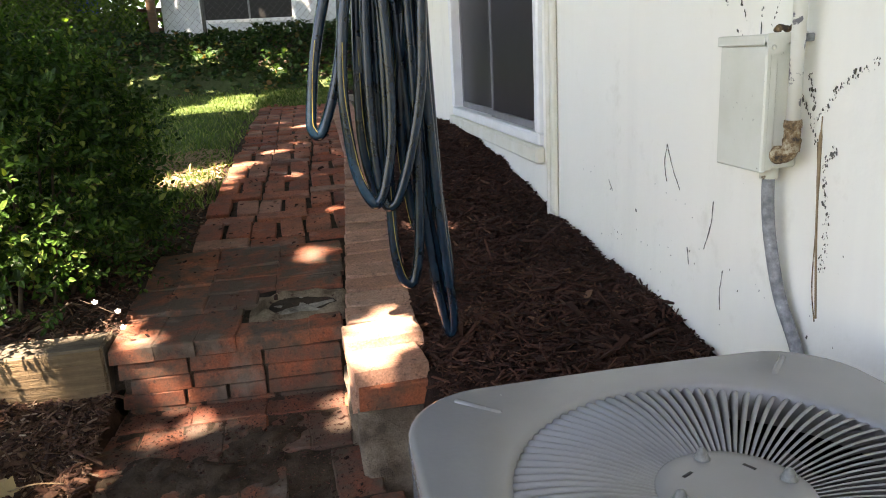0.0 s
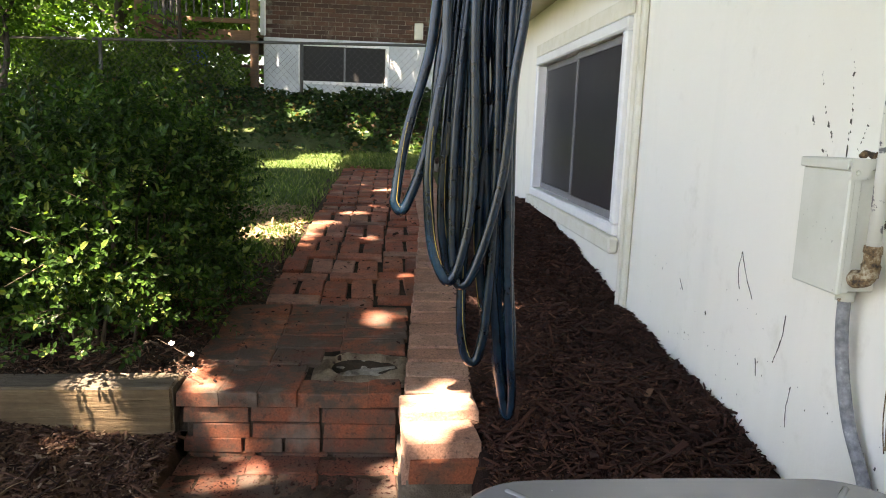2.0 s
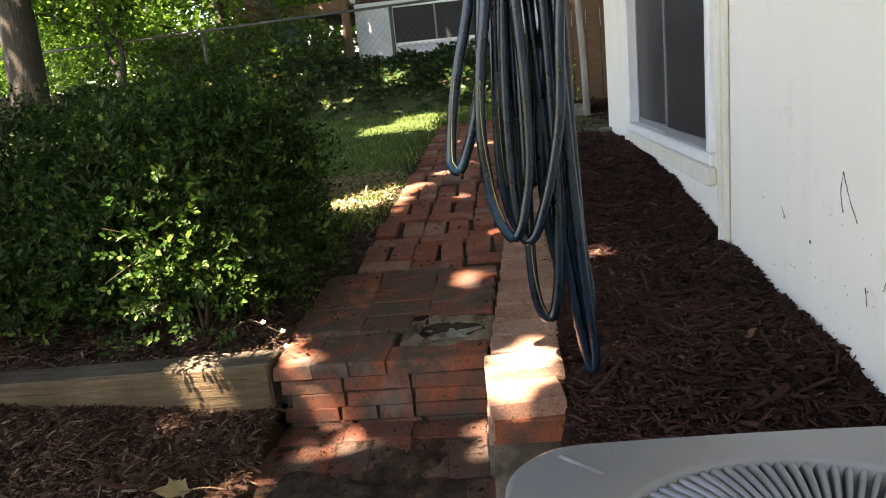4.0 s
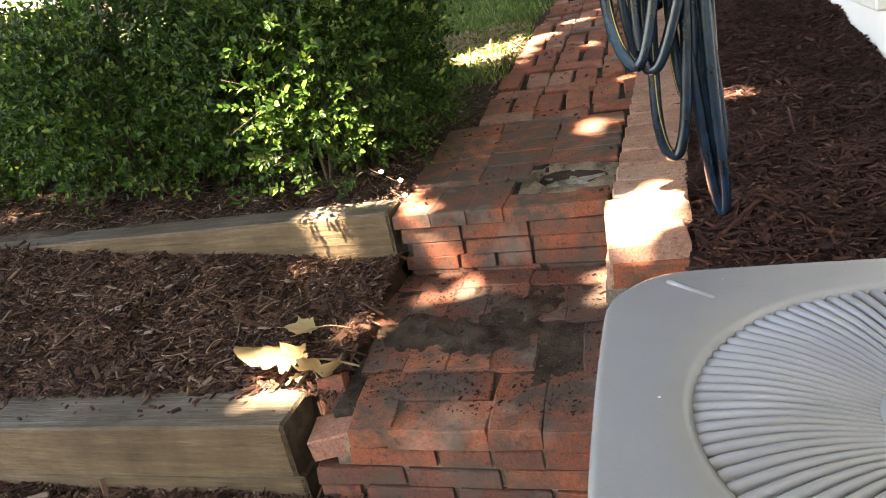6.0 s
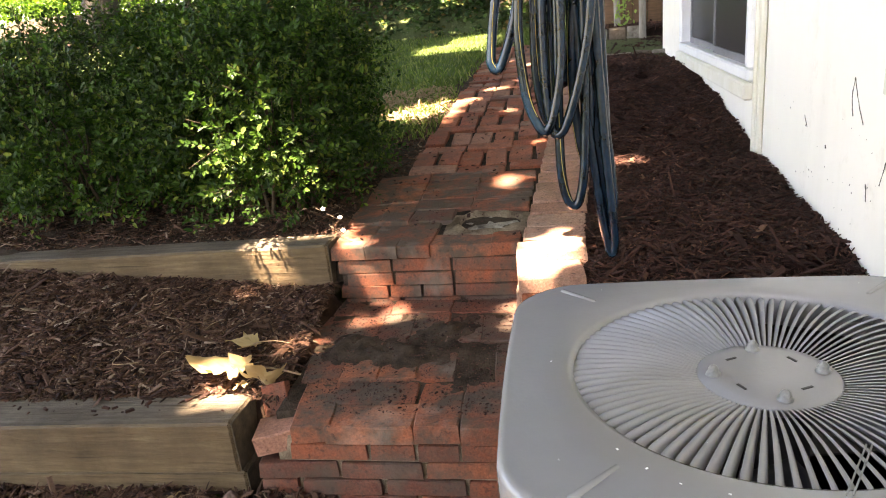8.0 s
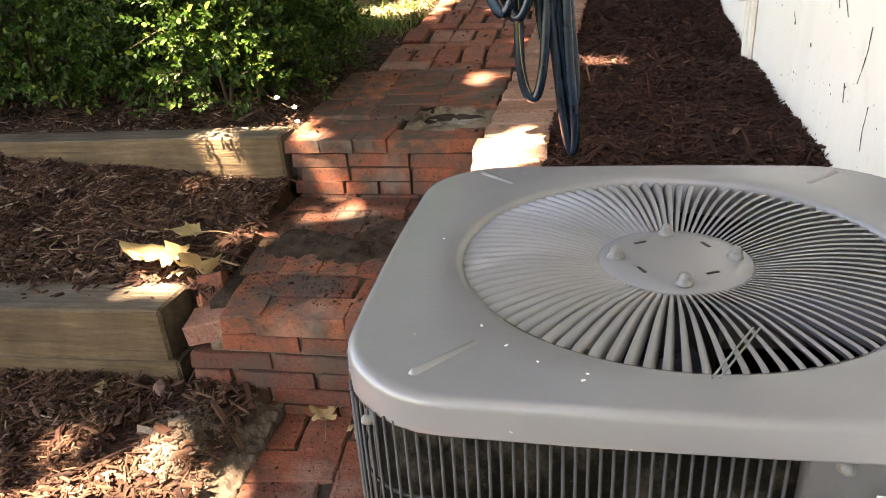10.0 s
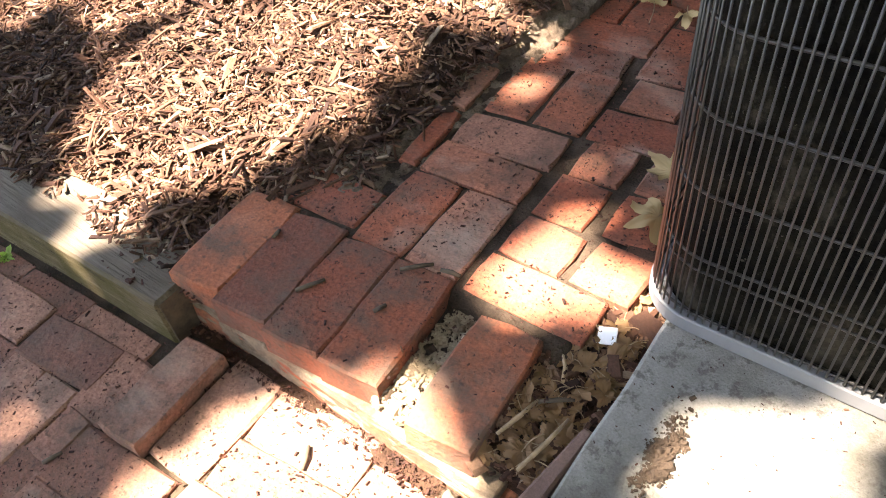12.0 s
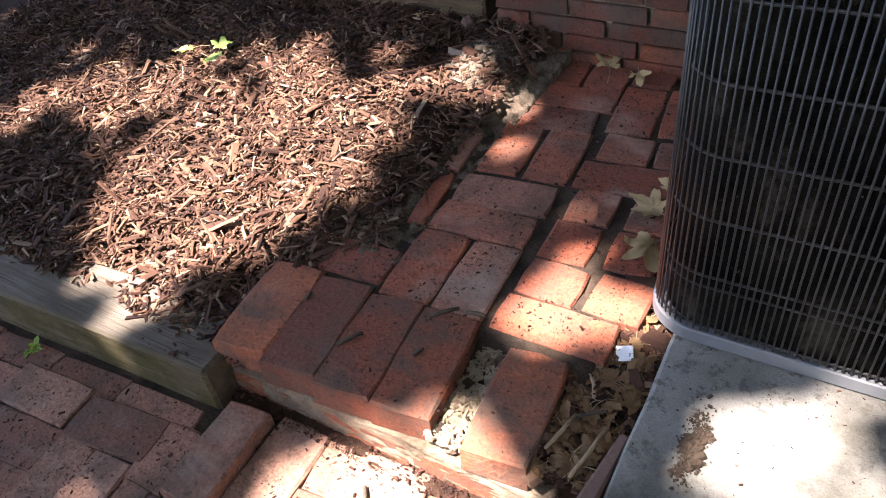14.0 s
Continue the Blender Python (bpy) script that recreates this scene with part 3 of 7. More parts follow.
for a, b, back in ((iy0, mid + 0.02, 0.012), (mid - 0.02, iy1, 0.035)):
    bm = bmesh.new()
    for d in ((a, b, iz0, iz0 + 0.035), (a, b, iz1 - 0.035, iz1), (a, a + 0.035, iz0 + 0.035, iz1 - 0.035), (b - 0.035, b, iz0 + 0.035, iz1 - 0.035)):
        box_into(bm, x + back, x + back + 0.02, *d)
    sash = part("sash", mesh_of("sash", bm, m_sash), window_1, "dark grey sliding sash")
    part("pane", box("pane", m_screen, x + back + 0.006, x + back + 0.012, a + 0.036, b - 0.036, iz0 + 0.036, iz1 - 0.036), sash, "dark insect screen over glass")

bm = bmesh.new()
box_into(bm, x - 0.022, x - 0.002, 2.79, 2.83, 0.60, 2.09, 0.005)
box_into(bm, x - 0.030, x - 0.002, 2.832, 2.862, 0.60, 2.09, 0.006)
thing("wall_batten", "cream painted vertical batten on the wall", "trim", data=mesh_of("wall_batten", bm, m_trim), kind="structure")

eave = thing("eave", "tan painted roof overhang with a shingled edge", "eave", kind="structure")
part("soffit", box("soffit", m_soffit, 0.58, WALL_X + 0.4, -6.0, HOUSE_END + 0.1, 2.10, 2.13), eave)
part("fascia", box("fascia", m_trim, 0.55, 0.578, -6.0, HOUSE_END + 0.1, 2.07, 2.24, 0.004), eave)
bm = bmesh.new()
vs = [bm.verts.new(p) for p in ((0.50, -6.1, 2.24), (0.50, 6.1, 2.24), (5.2, 6.1, 3.7), (5.2, -6.1, 3.7), (0.50, -6.1, 2.29), (0.50, 6.1, 2.29), (5.2, 6.1, 3.76), (5.2, -6.1, 3.76))]
for f in ((0, 1, 2, 3), (7, 6, 5, 4), (0, 4, 5, 1), (1, 5, 6, 2), (2, 6, 7, 3), (3, 7, 4, 0)):
    bm.faces.new([vs[i] for i in f])
part("roof", mesh_of("roof", bm, m_roof), eave)

# ---- brick makers ----
rng = np.random.default_rng(7)


def brick_mesh(name, lx, ly, lz, material, chamfer=0.0055, rough=0.0042, seed=0):
    """A worn brick with chipped, uneven edges, its top face at z 0."""
    r = random.Random(seed)
    nx, ny = max(2, round(lx / 0.045)), max(2, round(ly / 0.045))
    rim = [(-lx / 2 + lx * k / nx, -ly / 2) for k in range(nx)] + [(lx / 2, -ly / 2 + ly * k / ny) for k in range(ny)]
    rim += [(-x, -y) for x, y in rim]
    verts, faces, c = [], [], len(rim)
    low, side, top = [], [], []
    for x, y in rim:
        out = r.uniform(-rough, rough) * 0.22
        corner = abs(abs(x) - lx / 2) < 1e-6 and abs(abs(y) - ly / 2) < 1e-6
        wear = chamfer * r.uniform(0.40, 0.95) * (1.5 if corner else 1.0) + (rough * 1.2 if r.random() < 0.07 else 0)
        kx, ky = (x > 0) - (x < 0), (y > 0) - (y < 0)
        ex, ey = abs(abs(x) - lx / 2) < 1e-6, abs(abs(y) - ly / 2) < 1e-6
        cut = wear * 0.35 if corner else 0.0
        low.append((x + ex * kx * out, y + ey * ky * out, -lz))
        side.append((x + ex * kx * (out - cut), y + ey * ky * (out - cut), -wear * r.uniform(0.6, 1.1)))
        top.append((x + ex * kx * (out - wear), y + ey * ky * (out - wear), r.uniform(-rough, rough) * 0.10))
    verts = low + side + top
    for a in (0, c):
        faces += [(a + k, a + (k + 1) % c, a + c + (k + 1) % c, a + c + k) for k in range(c)]
    faces += [tuple(range(2 * c, 3 * c)), tuple(range(c))[::-1]]
    return mesh_from(name, verts, faces, material)


def brick_set(material, tag):
    sizes = {"full": (0.200, 0.098, 0.058), "half": (0.100, 0.098, 0.058), "thin": (0.190, 0.042, 0.050), "three": (0.150, 0.098, 0.058)}
    return {k: [brick_mesh(tag + "_" + k, *s, material, seed=i * 7 + len(k)) for i in range(6)] for k, s in sizes.items()}


PATIO, PAVE, STEP, EDGE, DIRTY, GLAZED = brick_set(m_patio, "patio"), brick_set(m_brick, "paver"), brick_set(m_step, "step"), brick_set(m_edge, "edge"), brick_set(m_dirty, "dirty"), brick_set(m_glazed, "glazed")
pick = random.Random(11)


def lay(parent, bricks, kind, x, y, z, turn=0.0, tip=0.6, sx=1.0, sy=1.0, rise=0.0, sz=1.0):
    """One brick with its top centre there; turn in degrees, 0 lies along x."""
    ob = new("brick", pick.choice(bricks[kind]))
    ob.matrix_basis = Matrix.Translation((x, y, z + pick.uniform(-0.002, 0.002))) @ Matrix.Rotation(radians(rise), 4, "X") @ pose(0, 0, 0, pick.gauss(0, tip), pick.gauss(0, tip), turn + pick.gauss(0, 0.7)) @ Matrix.Diagonal((sx, sy, sz, 1))
    ob.parent = parent
    return ob


def set_bricks(parent, bricks, z, rows, tip=0.4, rise=0.0, sz=1.0, grow=0.006):
    """Bricks given as middle, turn, length and width."""
    for x, y, a, l, w in rows:
        kind, base = ("full", 0.200) if l > 0.14 else ("half", 0.100)
        lay(parent, bricks, kind, x, y, z(x, y), a, tip, (l + grow) / base, (w + grow) / 0.098, rise, sz)


def course(parent, bricks, y, z, spans, height=0.038, turn=0.0):
    """Stretchers in a wall, from one x to another."""
    for a, b in spans:
        lay(parent, bricks, "full", (a + b) / 2, y + math.tan(radians(turn)) * (a + b) / 2, z, turn, 0.35, (b - a - 0.004) / 0.2, 0.95, 0.0, height / 0.058)


def bed_slab(name, material, x0, x1, y0, y1, height, parent, depth=0.12, nx=24, ny=24, bump=0.005):
    verts, faces = [], []
    for j in range(ny + 1):
        for i in range(nx + 1):
            a, b = x0 + (x1 - x0) * i / nx, y0 + (y1 - y0) * j / ny
            edge = i in (0, nx) or j in (0, ny)
            verts.append((a, b, height(a, b) + bump * lump(a, b, 22.0) - (depth if edge else 0)))
    for j in range(ny):
        for i in range(nx):
            k = j * (nx + 1) + i
            faces.append((k, k + 1, k + nx + 2, k + nx + 1))
    return part(name, mesh_from(name, verts, faces, material, True), parent)


# ---- patio at the bottom ----
patio = thing("patio", "red brick patio with dirt in the joints", "patio", kind="structure")
bed_slab("sand_bed", m_joint, -2.4, 0.95, -1.2, 0.16, lambda x, y: -0.008, patio, 0.12, 60, 40, 0.004)
PATIO_NEAR = [(-0.359, -0.012, 93, 0.200, 0.103), (-0.205, 0.050, 6.5, 0.200, 0.096), (-0.196, -0.049, 7, 0.204, 0.097), (-0.423, -0.181, 5, 0.202, 0.102), (-0.415, -0.282, 7, 0.202, 0.100),
              (-0.254, -0.196, 93, 0.196, 0.100), (-0.149, -0.203, 93, 0.200, 0.100), (-0.045, -0.02, 94, 0.200, 0.098), (-0.554, -0.181, 93, 0.084, 0.056)]
PATIO_LEFT = [(-0.722, -0.215, 96.5, 0.176, 0.088), (-0.634, -0.207, 95.5, 0.176, 0.086), (-0.690, -0.074, 7.5, 0.190, 0.092), (-0.560, -0.075, 95.5, 0.13, 0.085), (-0.858, -0.176, 5, 0.180, 0.090),
              (-0.848, -0.266, 6, 0.180, 0.090), (-0.660, -0.345, 5, 0.180, 0.092), (-0.894, -0.083, 6, 0.190, 0.090), (-0.555, -0.270, 93, 0.098, 0.075), (-0.538, -0.372, 95, 0.150, 0.075), (-0.640, -0.438, 6, 0.190, 0.090), (-1.045, -0.172, 6, 0.180, 0.090)]
set_bricks(patio, PATIO, lambda x, y: 0.0, PATIO_NEAR + PATIO_LEFT)
lay(patio, PATIO, "full", -0.462, -0.033, 0.027, 94, 0.6, 1.0, 0.95)
FOOT = [(-0.655 - 0.19 * k, -0.006 - 0.012 * k, 4, 0.186, 0.058) for k in range(6)]
set_bricks(patio, PATIO, lambda x, y: -0.003, FOOT)


def inside(x, y, row, grow):
    cx, cy, a, l, w = row
    ca, sa = math.cos(radians(a)), math.sin(radians(a))
    u, v = (x - cx) * ca + (y - cy) * sa, (y - cy) * ca - (x - cx) * sa
    return abs(u) < l / 2 + grow and abs(v) < w / 2 + grow


def free(row, laid, grow=-0.004):
    """Does a brick fit beside those already laid?"""
    cx, cy, a, l, w = row
    ca, sa = math.cos(radians(a)), math.sin(radians(a))
    for u in (-0.5, -0.25, 0, 0.25, 0.5):
        for v in (-0.5, 0, 0.5):
            x, y = cx + u * l * ca - v * w * sa, cy + u * l * sa + v * w * ca
            if any((x - q[0]) ** 2 + (y - q[1]) ** 2 < 0.025 and inside(x, y, q, grow) for q in laid):
                return False
    return not any((cx - q[0]) ** 2 + (cy - q[1]) ** 2 < 0.025 and inside(q[0], q[1], row, 0) for q in laid)


laid = PATIO_NEAR + PATIO_LEFT + FOOT + [(-0.462, -0.033, 94, 0.2, 0.093)]
turn = Matrix.Rotation(radians(6), 2)
filled = []
for l, w, step in ((0.190, 0.092, 0.048), (0.092, 0.090, 0.024), (0.075, 0.05, 0.018)):
    for a in (6, 96):
        for i in range(int(2.4 / step)):
            for j in range(int(1.2 / step)):
                c = turn @ Vector((0.05 - i * step, 0.05 - j * step))
                if l < 0.1 and (c.x < -1.3 or c.y < -0.6) or c.x < -2.25 or c.x > 0.03 or c.y < -1.1:
                    continue
                if c.x < -0.55 and c.y > -0.03 or c.y > 0.06:
                    continue
                row = (c.x, c.y, a, l, w)
                if free(row, laid):
                    laid.append(row)
                    filled.append(row)
set_bricks(patio, PATIO, lambda x, y: -0.002, filled)

# ---- first landing ----
landing = thing("landing_lower", "worn red brick landing beside the condenser", "landing", kind="structure")
bed_slab("mortar_bed", m_soil, -0.56, 0.14, 0.15, 1.36, lambda x, y: 0.098 + 0.024 * (y > 0.32) * (x < 0.08), landing, 0.05, 40, 60, 0.004)
NOSE = [(-0.516, 0.217, 98, 0.222, 0.110), (-0.404, 0.217, 97.5, 0.224, 0.112), (-0.291, 0.220, 97, 0.222, 0.110), (-0.180, 0.230, 96, 0.224, 0.108), (-0.004, 0.215, 96, 0.210, 0.103)]
set_bricks(landing, STEP, lambda x, y: 0.131, NOSE)
FRONT = [(-0.466, 0.390, 4, 0.206, 0.096), (-0.307, 0.434, 95, 0.197, 0.106), (-0.196, 0.441, 93, 0.196, 0.101), (-0.020, 0.390, 3, 0.210, 0.090), (-0.066, 0.488, 0, 0.114, 0.098), (0.060, 0.496, 90, 0.104, 0.102), (-0.079, 0.604, 92, 0.114, 0.097), (0.042, 0.620, 95, 0.115, 0.092),
         (-0.262, 0.588, 5, 0.208, 0.094), (-0.265, 0.690, 6, 0.212, 0.102), (-0.080, 0.720, 94, 0.106, 0.094), (0.040, 0.738, 95, 0.108, 0.092)]
BACK = [(-0.052, 0.832, 5, 0.205, 0.100), (-0.300, 1.008, 8, 0.214, 0.096), (-0.283, 1.108, 7, 0.214, 0.098), (-0.330, 0.854, 95, 0.200, 0.098), (-0.219, 0.866, 94, 0.208, 0.101), (-0.424, 1.110, 98, 0.214, 0.096), (-0.120, 1.106, 96, 0.212, 0.104), (-0.010, 1.125, 97, 0.210, 0.096), (0.095, 1.08, 95, 0.2, 0.09)]
LAST = [(-0.350, 1.228, 94, 0.13, 0.100), (-0.240, 1.232, 94, 0.13, 0.104), (-0.13, 1.275, 94, 0.11, 0.1), (-0.018, 1.285, 95, 0.10, 0.096), (-0.088, 0.940, 5, 0.112, 0.100), (0.030, 0.955, 8, 0.108, 0.096)]
set_bricks(landing, PAVE, lambda x, y: 0.129, FRONT + BACK + LAST, 0.7, grow=0.003)
for x, y in ((-0.402, 0.62), (-0.428, 0.81), (-0.462, 0.97)):
    lay(landing, PAVE, "thin", x, y, 0.131, 97, 1.0, 0.95)
# the riser under the nosing
for x, l in ((-0.465, "full"), (-0.258, "full"), (-0.051, "full"), (0.105, "half")):
    lay(landing, STEP, l, x, 0.153 + 0.01 * (x + 0.465), 0.052, 1, 0.3)
bm = bmesh.new()
box_into(bm, -0.555, 0.10, 0.114, 0.40, 0.0, 0.071, 0.003, pose(0, 0, 0, 0, 0, 0.6))
bmesh.ops.subdivide_edges(bm, edges=list(bm.edges), cuts=24, use_grid_fill=True)
for v in bm.verts:
    k = noise.noise(v.co * 30.0) * 0.008 + noise.noise(v.co * 80.0) * 0.004
    v.co += Vector((0, -0.003 - abs(k), 0.4 * k))
part("riser_mortar", mesh_of("riser_mortar", bm, m_mortar), landing, "sandy mortar between the courses")
rl = random.Random(17)
for k in range(16):
    bm = bmesh.new()
    bmesh.ops.create_icosphere(bm, subdivisions=2, radius=1.0)
    s = rl.uniform(0.006, 0.014)
    for v in bm.verts:
        v.co *= s * (1 + 0.45 * noise.noise(v.co * 1.7 + Vector((k, 0, 0))) + 0.2 * noise.noise(v.co * 5 + Vector((0, k, 0))))
    part("mortar_crumb", mesh_of("mortar_crumb", bm, m_mortar if k % 4 else m_smear), landing, m=pose(rl.uniform(-0.115, -0.075), rl.uniform(0.12, 0.33), 0.078 + rl.uniform(0, 0.018), rl.uniform(0, 90), 0, rl.uniform(0, 360)))

# ---- second step and landing ----
def dirt_heap(x, y):
    k = math.exp(-((x + 0.29) / 0.13) ** 2 - ((y - 1.64) / 0.075) ** 2) + 0.9 * math.exp(-((x + 0.16) / 0.08) ** 2 - ((y - 1.78) / 0.055) ** 2)
    k += 0.7 * math.exp(-((x + 0.44) / 0.07) ** 2 - ((y - 1.70) / 0.07) ** 2)
    return max(0.0, min(1.0, k * (1.0 + 1.1 * lump(x, y, 26.0))))


landing_2 = thing("landing_middle", "mortar-smeared red brick landing between two steps", "landing", kind="structure")
bed_slab("mortar_bed", m_smear, -0.56, 0.10, 1.36, 2.06, lambda x, y: 0.386 + 0.05 * (y - 1.3) + 0.003 * lump(x, y, 60.0) + 0.022 * dirt_heap(x, y), landing_2, 0.25, 90, 100, bump=0.005)
bm = bmesh.new()
box_into(bm, -0.535, 0.10, 1.306, 1.45, 0.10, 0.36)
part("wall_mortar", mesh_of("wall_mortar", bm, m_mortar), landing_2)
course(landing_2, STEP, 1.345, 0.341, ((-0.500, -0.302), (-0.298, -0.186), (-0.182, -0.080), (-0.076, 0.10)), 0.043, 0.5)
course(landing_2, STEP, 1.343, 0.291, ((-0.592, -0.383), (-0.377, -0.171), (-0.166, 0.04), (0.044, 0.14)), 0.042, 0.5)
course(landing_2, STEP, 1.341, 0.243, ((-0.588, -0.489), (-0.481, -0.277), (-0.268, -0.07), (-0.066, 0.13)), 0.040, 0.5)
course(landing_2, STEP, 1.339, 0.197, ((-0.586, -0.398), (-0.389, -0.19), (-0.186, 0.01), (0.014, 0.14)), 0.040, 0.5)
course(landing_2, STEP, 1.337, 0.152, ((-0.60, -0.43), (-0.426, -0.23), (-0.226, -0.02), (-0.016, 0.14)), 0.040, 0.5)


def middle_z(x, y):
    return 0.395 + 0.045 * (y - 1.35)


set_bricks(landing_2, DIRTY, middle_z, [(-0.450, 1.395, 98, 0.215, 0.096), (-0.293, 1.342, 0.5, 0.212, 0.106), (-0.308, 1.448, 1, 0.210, 0.102), (-0.134, 1.396, 92, 0.212, 0.104), (-0.024, 1.396, 92, 0.212, 0.106), (0.085, 1.395, 92, 0.21, 0.10)], 0.6, 0.0, 0.8)
set_bricks(landing_2, DIRTY, middle_z, [(-0.490, 1.605, 97, 0.20, 0.104), (-0.384, 1.602, 94, 0.20, 0.102), (-0.279, 1.604, 93, 0.20, 0.102), (-0.174, 1.608, 93, 0.205, 0.104), (0.037, 1.60, 93, 0.20, 0.1)], 0.9)
lay(landing_2, GLAZED, "full", -0.068, 1.606, middle_z(0, 1.6) - 0.014, 92, 0.9, 1.0, 1.0)
set_bricks(landing_2, DIRTY, middle_z, [(-0.540, 1.805, 95, 0.19, 0.10), (-0.437, 1.806, 92, 0.196, 0.102), (-0.334, 1.806, 92, 0.196, 0.100), (-0.229, 1.806, 91, 0.192, 0.104), (-0.123, 1.806, 92, 0.19, 0.104), (-0.020, 1.806, 92, 0.19, 0.1)], 0.9)
set_bricks(landing_2, STEP, middle_z, [(-0.468, 1.954, 1, 0.186, 0.104), (-0.279, 1.956, 1, 0.188, 0.104), (-0.080, 1.955, 0, 0.206, 0.104), (0.07, 1.955, 0, 0.09, 0.1)], 0.5)
# broken bricks wedged beside the timber
for x, y, z, rx, ry, rz, l in ((-0.548, 1.345, 0.366, 3, -10, 8, 0.112), (-0.578, 1.425, 0.385, 62, -6, 14, 0.066)):
    ob = lay(landing_2, PAVE, "half", 0, 0, 0)
    ob.matrix_basis = pose(x, y, z, rx, ry, rz) @ Matrix.Diagonal((l / 0.1, 0.95, 0.9, 1))

# ---- third step ----
step_3 = thing("step_upper", "three courses of old red brick forming a step", "step", kind="structure")
bm = bmesh.new()
box_into(bm, -0.55, 0.06, 2.01, 2.12, 0.36, 0.588)
part("wall_mortar", mesh_of("wall_mortar", bm, m_soil), step_3)
course(step_3, DIRTY, 2.047, 0.567, ((-0.562, -0.382), (-0.378, -0.185), (-0.182, 0.03)), 0.0425)
course(step_3, DIRTY, 2.045, 0.520, ((-0.535, -0.377), (-0.373, -0.182), (-0.178, 0.028)), 0.041)
course(step_3, DIRTY, 2.043, 0.476, ((-0.56, -0.398), (-0.393, -0.287), (-0.283, -0.183), (-0.179, 0.029)), 0.040)
course(step_3, DIRTY, 2.045, 0.434, ((-0.55, -0.36), (-0.35, -0.16), (-0.15, 0.03)), 0.038)

# ---- brick path ----
path = thing("brick_path", "uneven red brick basket-weave path with dark open joints", "path", kind="structure")


bed_slab("sand_bed", m_joint, -0.56, 0.12, 2.06, 6.9, lambda x, y: path_z(y) - 0.014, path, 0.12, 24, 120, 0.005)
START = [(-0.514, 2.088, 88, 0.208, 0.110), (-0.405, 2.088, 87, 0.208, 0.107), (-0.298, 2.090, 87, 0.208, 0.105), (-0.150, 2.043, 2, 0.196, 0.100), (-0.008, 2.048, 91, 0.110, 0.090), (-0.522, 2.298, 92, 0.206, 0.110), (-0.413, 2.300, 91, 0.206, 0.107), (-0.278, 2.252, 91, 0.12, 0.15)]
NEXT = [(-0.255, 2.372, 1, 0.206, 0.104), (-0.050, 2.345, 3, 0.204, 0.102), (-0.046, 2.448, 3, 0.210, 0.102), (-0.252, 2.477, 2, 0.200, 0.104), (-0.512, 2.505, 92, 0.204, 0.106), (-0.408, 2.507, 91, 0.204, 0.104), (-0.046, 2.551, 4, 0.208, 0.102), (-0.252, 2.580, 2, 0.204, 0.102), (-0.462, 2.660, 2, 0.206, 0.102), (-0.040, 2.652, 3, 0.210, 0.100), (-0.250, 2.680, 2, 0.204, 0.098)]
set_bricks(path, DIRTY, lambda x, y: path_z(y) - 0.002, [(x, y + 0.008, a, l, w) for x, y, a, l, w in START], 0.5, 3.0, 0.72)
set_bricks(path, DIRTY, lambda x, y: path_z(y), NEXT, 1.0, 5.0)
for c in range(3):
    y = 2.70 + (0.02, 0.0, 0.06)[c]
    while y < 6.85:
        z = path_z(y + 0.05)
        cx = -0.375 + 0.208 * c + 0.025 * min(max(y - 2.4, 0), 2.0) - 0.03 * max(0, min(1, (y - 4.4)))
        lay(path, PAVE, "full", cx + pick.gauss(0, 0.004), y + 0.05, z + pick.gauss(0, 0.003), 1.0 + pick.gauss(0, 1.0), 1.4, pick.uniform(0.98, 1.03), pick.uniform(0.93, 1.02), 5.7 if y < 4.1 else 2.3)
        y += 0.104
        for s in (-0.053, 0.055):
            lay(path, PAVE, "full", cx + s + pick.gauss(0, 0.003), y + 0.102, path_z(y + 0.102) + pick.gauss(0, 0.003), 91.0 + pick.gauss(0, 1.0), 1.5, pick.uniform(0.98, 1.03), pick.uniform(0.88, 1.00), 5.7 if y < 4.1 else 2.3)
        y += 0.212

# cement collar round a hole in the path
bm = bmesh.new()
ring_out, ring_in, ring_low = [], [], []
for k in range(28):
    a = 2 * math.pi * k / 28
    ca, sa = math.cos(a), math.sin(a)
    q = max(abs(ca) / 0.150, abs(sa) / 0.115)
    ring_out.append(bm.verts.new((-0.075 + ca / q, 2.185 + sa / q, 0.612 + 0.08 * sa / q)))
    wob = 1 + 0.07 * math.sin(3 * a + 1)
    ring_in.append(bm.verts.new((-0.075 + 0.115 * ca * wob, 2.185 + 0.083 * sa * wob, 0.634 + 0.008 * sa + 0.004 * math.sin(7 * a))))
    ring_low.append(bm.verts.new((-0.075 + 0.095 * ca * wob, 2.185 + 0.066 * sa * wob, 0.604 + 0.004 * math.sin(5 * a))))
mid_v = bm.verts.new((-0.075, 2.185, 0.614))
pale = bmesh.new()
for k in range(28):
    l = (k + 1) % 28
    bm.faces.new((ring_out[k], ring_out[l], ring_in[l], ring_in[k]))
    bm.faces.new((ring_in[k], ring_in[l], ring_low[l], ring_low[k]))
    for a, b in ((0.0, 0.35), (0.35, 0.7), (0.7, 1.05)):
        quad = [mid_v.co.lerp(ring_low[k].co, a), mid_v.co.lerp(ring_low[k].co, b), mid_v.co.lerp(ring_low[l].co, b), mid_v.co.lerp(ring_low[l].co, a)]
        pale.faces.new([pale.verts.new(q + Vector((0, 0, 0.007 + 0.016 * noise.noise(q * 38.0)))) for q in (quad if a else quad[:3])])
    bm.faces.new((ring_low[k], ring_low[l], mid_v))
part("cement_patch", mesh_of("cement_patch", bm, m_mortar, True), path, "broken cement patch with an oval hollow")
part("hollow_floor", mesh_of("hollow_floor", pale, m_rubble, True), path, "pale grit in the bottom of the hollow")

